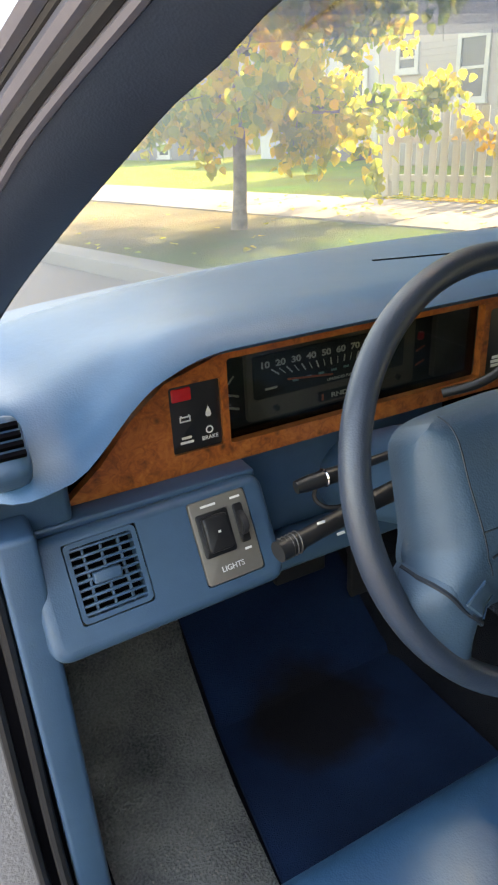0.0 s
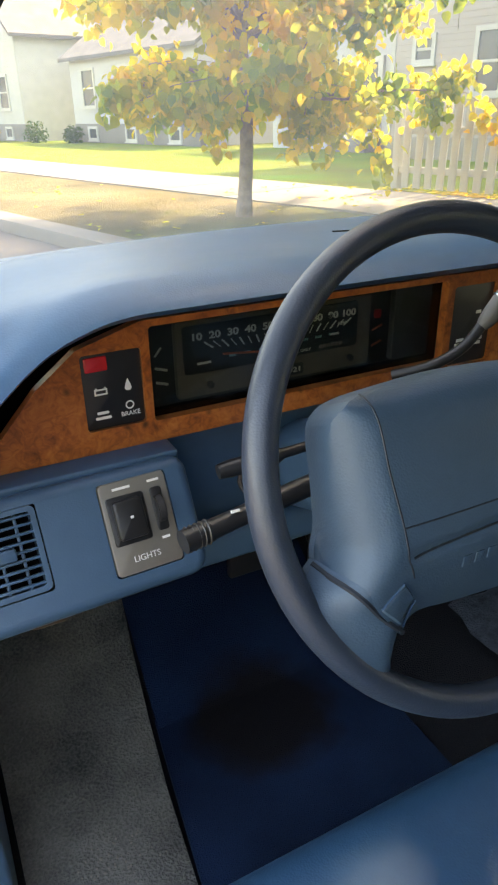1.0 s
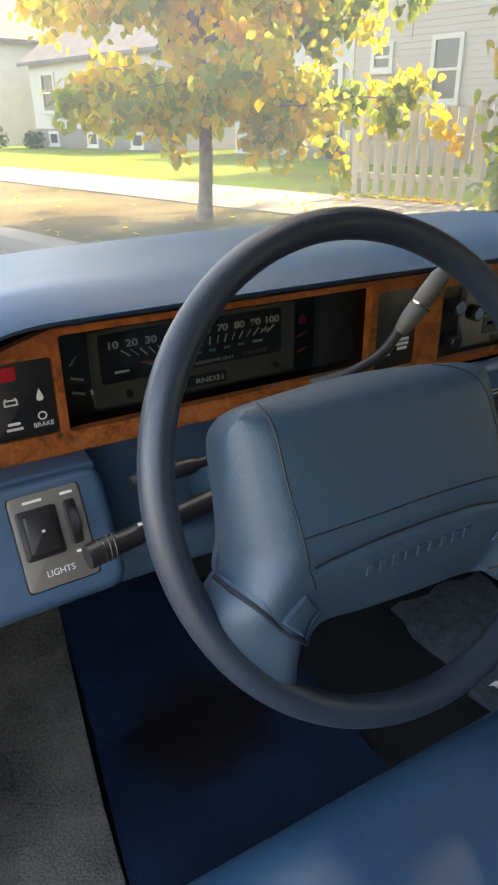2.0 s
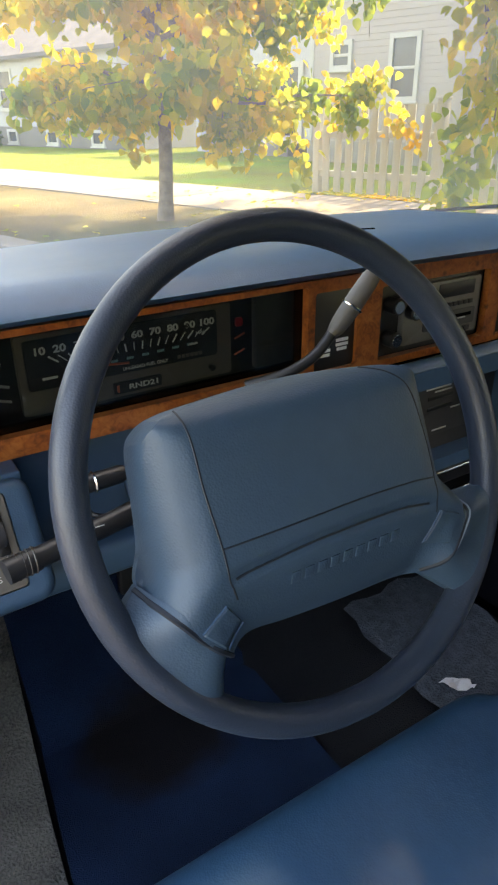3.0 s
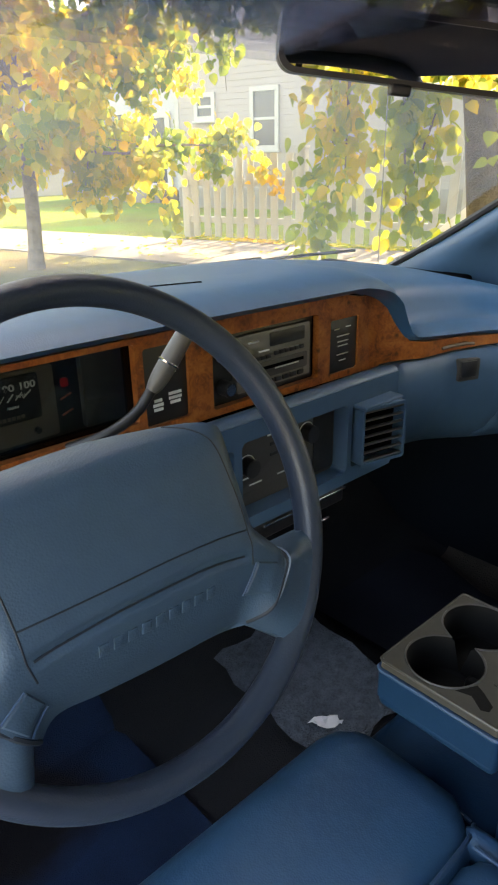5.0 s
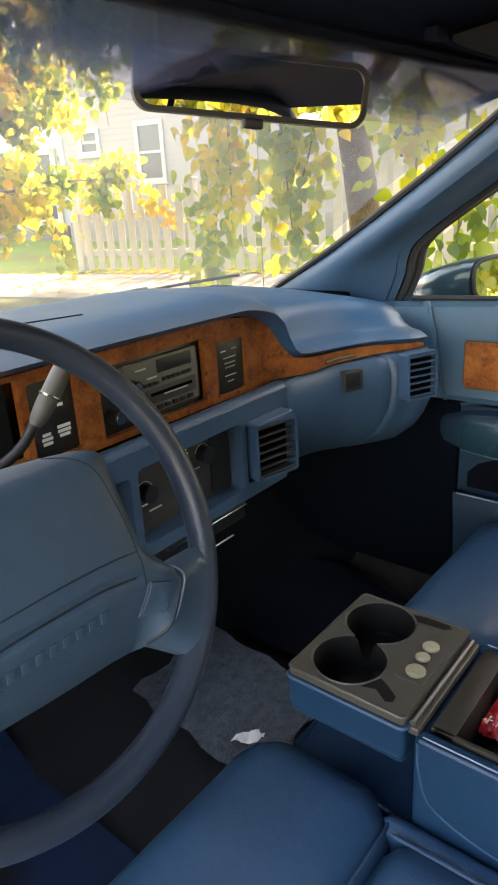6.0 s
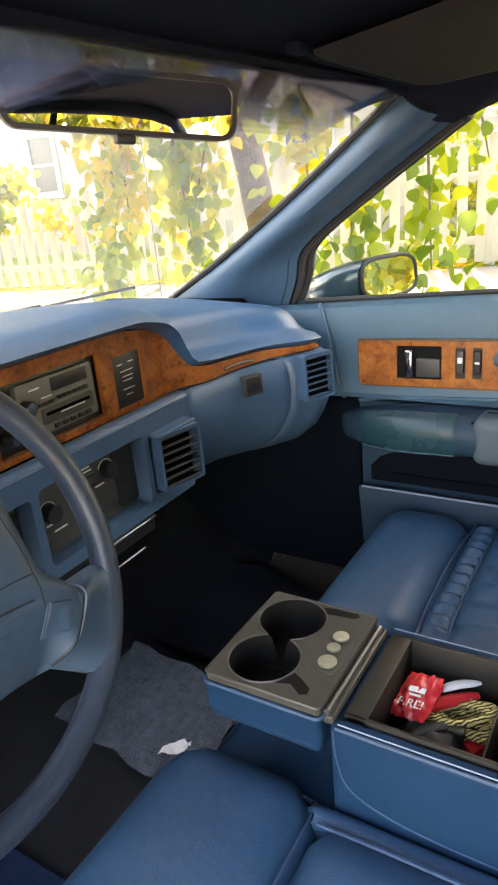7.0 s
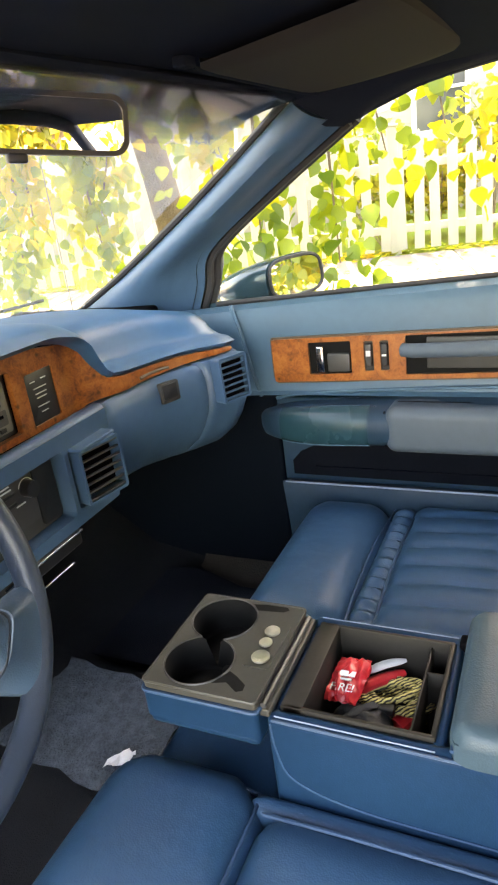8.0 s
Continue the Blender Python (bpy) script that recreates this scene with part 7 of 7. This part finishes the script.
def leaves(spots, size, rng, droop=0.7):
    verts, faces = [], []
    for p in spots:
        s = size * rng.uniform(0.65, 1.25)
        pts, fs = leaf_shape(s)
        m = Euler((radians(-90 * droop + rng.uniform(-45, 45)), rng.uniform(-0.7, 0.7), rng.uniform(0, 6.283))).to_matrix()
        k = len(verts)
        verts += [p + m @ q for q in pts]
        faces += [tuple(i + k for i in f) for f in fs]
    me = bpy.data.meshes.new("crown")
    me.from_pydata([tuple(v) for v in verts], [], faces)
    me.polygons.foreach_set("use_smooth", [True] * len(me.polygons))
    return me


def tree(name, label, base, height, r0, limbs, leaf, material, seed, count, spread=0.30, lean=(0, 0), cat="tree", bare=0.3, hanging=(), clear=0.0, bark=None):
    """A tree: trunk, limbs (azimuth, start height, reach, rise) with twigs, and leaves along them."""
    rng = random.Random(seed)
    bark = bark or BARK
    t = thing(name, label, cat)
    base = Vector(base)
    trunk = [base + Vector((lean[0] * k / 7 + 0.03 * math.sin(k * 1.3), lean[1] * k / 7 + 0.03 * math.cos(k * 1.7), height * k / 7)) for k in range(8)]
    part("trunk", sweep(spline(trunk, 20), [r0 * (1.25 if i == 0 else 1) * (1 - 0.75 * i / 19) for i in range(20)], 12), bark, t, "grey-brown trunk")
    spots = []
    lines = []
    for az, h0, reach, rise in limbs:
        a = radians(az)
        p0 = base + Vector((lean[0] * h0 / height, lean[1] * h0 / height, h0))
        d = Vector((math.sin(a), math.cos(a), 0))
        P = [p0, p0 + d * reach * 0.35 + Vector((0, 0, rise * 0.6)), p0 + d * reach * 0.7 + Vector((rng.uniform(-.15, .15), rng.uniform(-.15, .15), rise)), p0 + d * reach + Vector((0, 0, rise * 0.75))]
        L = spline(P, 14)
        lines.append((L, r0 * 0.38))
        part("limb", sweep(L, [r0 * 0.38 * (1 - 0.85 * i / 13) for i in range(14)], 7), bark, t)
        for q in range(max(4, int(reach * 5))):
            i = rng.randrange(int(14 * bare), 14)
            s = L[i]
            e = s + Vector((rng.gauss(0, 1), rng.gauss(0, 1), rng.gauss(-0.15, 0.7))) * spread
            lines.append(([s, s.lerp(e, 0.5) + Vector((0, 0, 0.04)), e], 0.006))
    twig = None
    for L, r in lines:
        if r < 0.01:
            twig = sweep(L, [r, r * 0.7, r * 0.4], 4, bm=twig)
    part("twigs", twig, bark, t)
    for k in range(count):
        L, r = lines[rng.randrange(len(lines))]
        if r > 0.01 and rng.random() < 0.6:
            continue
        p = L[rng.randrange(len(L) // 2, len(L))]
        if p.z > clear:
            spots.append(p + Vector((rng.gauss(0, 0.09), rng.gauss(0, 0.09), rng.gauss(-0.06, 0.10))))
    for p, low, k in hanging:
        src = base + Vector((lean[0] * 0.45, lean[1] * 0.45, height * 0.45))
        L = spline([src, src.lerp(p, 0.6) + Vector((0, 0, 0.25)), p, p + Vector((rng.uniform(-.1, .1), rng.uniform(-.1, .1), (low - p.z) * 0.5)), Vector((p.x + rng.uniform(-.12, .12), p.y + rng.uniform(-.12, .12), low))], 24)
        part("hanging_branch", sweep(L, [0.030 * (1 - i / 25) + 0.002 for i in range(24)], 6), bark, t)
        for q in range(k):
            i = rng.randrange(9, 24)
            spots.append(L[i] + Vector((rng.gauss(0, 0.13), rng.gauss(0, 0.13), rng.gauss(-0.03, 0.08))))
    me = leaves(spots, leaf, rng)
    me.materials.append(material)
    o = new("crown", me)
    o.parent = t
    return t


rng0 = random.Random(11)
limbs = [(az + rng0.uniform(-14, 14), h, r * rng0.uniform(0.8, 1.15), rise) for az, h, r, rise in
         [(0, 1.3, 1.9, 0.2), (50, 1.25, 2.3, 0.3), (95, 1.2, 2.9, 0.1), (140, 1.3, 1.6, -0.1), (185, 1.35, 1.7, 0.2), (230, 1.3, 1.6, 0.1), (270, 1.25, 1.5, 0.1), (315, 1.3, 1.6, 0.3),
          (20, 1.9, 1.9, 0.6), (75, 1.8, 2.4, 0.5), (120, 1.9, 2.3, 0.4), (165, 1.9, 1.9, 0.5), (210, 1.8, 2.0, 0.5), (255, 1.9, 1.6, 0.5), (300, 1.8, 1.6, 0.6), (345, 2.0, 1.7, 0.6),
          (40, 2.6, 2.0, 0.9), (90, 2.5, 2.3, 0.8), (150, 2.6, 2.1, 0.8), (200, 2.6, 1.9, 0.8), (260, 2.5, 2.2, 0.9), (320, 2.6, 2.0, 0.9),
          (10, 3.3, 1.6, 1.2), (80, 3.3, 1.8, 1.1), (160, 3.3, 1.7, 1.1), (240, 3.3, 1.7, 1.2)]]
tree("young_tree", "young street tree with yellow and orange autumn leaves", (2.90, 7.80, 0.05), 4.6, 0.085, limbs, 0.102, LEAF_Y, 3, 17000, 0.30)

# the larger tree at the sidewalk: a high crown, and thin branches that hang before the fence
rng0 = random.Random(23)
limbs = [(az + rng0.uniform(-12, 12), h, r, rise) for az, h, r, rise in
         [(330, 2.45, 3.3, 0.25), (310, 2.45, 3.0, 0.25), (350, 2.45, 2.7, 0.25), (280, 2.45, 2.5, 0.25), (250, 2.45, 2.4, 0.25), (170, 2.5, 3.6, 1.0), (200, 2.6, 3.4, 1.0), (235, 2.6, 3.2, 1.1), (270, 2.6, 3.2, 1.0), (300, 2.6, 3.0, 1.1), (335, 2.7, 2.8, 1.1), (10, 2.7, 2.6, 1.0), (60, 2.7, 2.2, 1.0), (120, 2.7, 2.8, 1.0), (150, 2.5, 3.4, 1.1),
          (150, 3.4, 3.4, 1.3), (185, 3.4, 3.6, 1.3), (215, 3.4, 3.6, 1.2), (245, 3.5, 3.5, 1.2), (280, 3.4, 3.3, 1.3), (320, 3.5, 3.0, 1.3), (30, 3.5, 2.4, 1.4), (90, 3.5, 2.4, 1.4),
          # limbs added out of view at 195-235 degrees keep sun off the seats
          (205, 3.0, 3.4, 1.0), (222, 3.0, 3.0, 1.1), (212, 3.8, 3.2, 1.2), (228, 3.8, 2.8, 1.3), (197, 4.0, 3.4, 1.3), (215, 4.8, 2.8, 1.2), (235, 4.6, 2.6, 1.2), (208, 4.5, 3.6, 0.9), (160, 4.3, 3.0, 1.4), (200, 4.3, 3.2, 1.4), (240, 4.3, 3.2, 1.4), (280, 4.4, 3.0, 1.4), (330, 4.3, 2.6, 1.4), (60, 4.3, 2.2, 1.4)]]
hanging = []
for x, y, top, low, n in ((3.70, 4.25, 2.3, 0.50, 150), (3.55, 3.85, 2.3, 1.05, 110), (3.60, 3.50, 2.4, 0.70, 150), (3.65, 3.32, 2.3, 1.05, 70), (3.7, 2.50, 2.4, 1.25, 60), (3.55, 2.42, 2.2, 0.58, 90), (3.6, 2.10, 2.3, 0.78, 80), (3.5, 1.62, 2.4, 0.62, 120), (3.65, 1.40, 2.4, 1.20, 60), (3.6, 0.98, 2.3, 1.30, 70), (3.55, 0.62, 2.3, 1.05, 90), (3.6, 0.20, 2.4, 1.2, 70)):
    hanging.append((Vector((x, y, top)), low, int(n * 2.4)))
big = tree("street_tree", "broad street tree with large green and yellow leaves", (4.80, 3.30, 0.05), 5.8, 0.155, limbs, 0.098, LEAF_G, 5, 60000, 0.46, lean=(-0.75, 0.75), hanging=hanging, clear=2.25, bark=BARKD)
part("limb", sweep(spline([(4.62, 3.50, 1.50), (4.72, 3.36, 1.85), (4.90, 3.12, 2.20), (5.05, 2.85, 2.75), (5.10, 2.6, 3.4)], 16), [0.105 - 0.004 * i for i in range(16)], 9), BARKD, big)


def bush(name, label, spots, seed, leaf, material, count, cat="bush"):
    """A loose bush or hedge: leaves in clumps over short stems."""
    rng = random.Random(seed)
    t = thing(name, label, cat)
    pts = []
    stem = None
    for (x, y, z, r) in spots:
        for k in range(6):
            e = Vector((x + rng.gauss(0, r * 0.4), y + rng.gauss(0, r * 0.4), z + rng.gauss(0, r * 0.3)))
            stem = sweep([(x, y, 0.02), ((x + e.x) / 2, (y + e.y) / 2, e.z * 0.6), e], 0.01, 4, bm=stem)
    for k in range(count):
        x, y, z, r = spots[rng.randrange(len(spots))]
        v = Vector((rng.gauss(0, 1), rng.gauss(0, 1), rng.gauss(0, 1))).normalized() * r * rng.uniform(0.35, 1.05)
        pts.append(Vector((x, y, z)) + Vector((v.x, v.y, max(0.05 - z, v.z * 0.9))))
    part("stems", stem, BARK, t)
    me = leaves(pts, leaf, rng, 0.3)
    me.materials.append(material)
    o = new("leaves", me)
    o.parent = t
    return t


rng0 = random.Random(31)
hs = []
for k in range(16):
    p = st(-11 + 0.75 * k, 9.1 + rng0.uniform(-0.3, 0.8))
    hs.append((p.x, p.y, rng0.uniform(0.6, 1.7), rng0.uniform(0.6, 1.0)))
bush("garden_shrubs", "sunlit yellow-green garden shrubs behind the fence", hs, 8, 0.11, LEAF_H, 9500)
for k, (u, v, z, r) in enumerate(((31.5, 14.0, 0.45, 0.55), (29.2, 14.6, 0.4, 0.45), (40.5, 13.0, 0.7, 0.9))):
    p = st(u, v)
    bush("shrub", "dark green round shrub by a house wall", [(p.x, p.y, z, r)], 40 + k, 0.10, LEAF_S, 500)
limbs = [(az, h, 3.2, 1.2) for h in (2.5, 4.0, 5.5, 7.0) for az in range(0, 360, 45)]
p = st(46, 11)
tree("street_tree", "distant yellow-green street tree", (p.x, p.y, 0.05), 8.5, 0.2, limbs, 0.30, LEAF_H, 14, 3000, 0.9)
p = st(40, 30)
limbs = [(az + 15 * k, 2.0 + 1.2 * k, 3.4 - 0.36 * k, -0.3) for k in range(9) for az in range(0, 360, 51)]
tree("fir_tree", "dark fir tree behind the far houses", (p.x, p.y, 0.05), 13.5, 0.22, limbs, 0.34, LEAF_S, 15, 3600, 0.5, bare=0.1)
for k, (u, v) in enumerate(((-6, 18), (2, 26), (-12, 13.5), (20, 30), (30, 30))):
    p = st(u, v)
    limbs = [(az + 20 * (h % 3), h, 3.0, 1.0) for h in (2.2, 3.4, 4.6, 5.8, 7.0) for az in range(0, 360, 60)]
    tree("garden_tree", "leafy garden tree behind the fence", (p.x, p.y, 0.05), 8.0, 0.18, limbs, 0.28, LEAF_H if k % 2 else LEAF_S, 60 + k, 2600, 0.9)

# street trees behind the car and across the street
for k, (u, v) in enumerate(((-9.5, 4.3), (-17, 4.9), (-26, 4.8), (-13, -10), (-24, -11), (-36, -10), (-34, 3.5), (-45, -3), (-10, -14), (-15, -15), (-5.5, -14))):
    p = st(u, v)
    limbs = [(az + 20 * (i % 3), h, 2.6, 0.8) for i, h in enumerate((1.0, 1.8, 2.8, 3.8, 4.8, 5.8)) for az in range(0, 360, 60)]
    tree("street_tree", "yellow-green autumn street tree behind the car", (p.x, p.y, -0.05), 7.0 if k < 8 else 5.5, 0.16, limbs, 0.24, LEAF_H, 80 + k, 4200, 0.8)

# fallen leaves: thick under the fence, thin over the lawn
rng0 = random.Random(77)
verts, faces = [], []
for k in range(3000):
    if k < 2600:
        p = st(rng0.uniform(-9, 7.5), 7.9 + abs(rng0.gauss(0, 0.35)), 0.07)
    elif k < 2900:
        p = st(rng0.uniform(-9, 9), rng0.uniform(5.85, 7.85), 0.094)
    else:
        p = st(rng0.uniform(-6, 12), rng0.uniform(3.0, 5.7), 0.068)
    pts, fs = leaf_shape(rng0.uniform(0.05, 0.095))
    m = Euler((rng0.uniform(-0.25, 0.25), rng0.uniform(-0.25, 0.25), rng0.uniform(0, 6.283))).to_matrix()
    n0 = len(verts)
    verts += [tuple(p + m @ q + Vector((0, 0, 0.012))) for q in pts]
    faces += [tuple(i + n0 for i in f) for f in fs]
me = bpy.data.meshes.new("fallen_leaves")
me.from_pydata(verts, [], faces)
me.materials.append(LEAF_Y)
tagged(new("fallen_leaves", me), "yellow fallen leaves on the grass and sidewalk", "fallen leaves", kind="stuff")
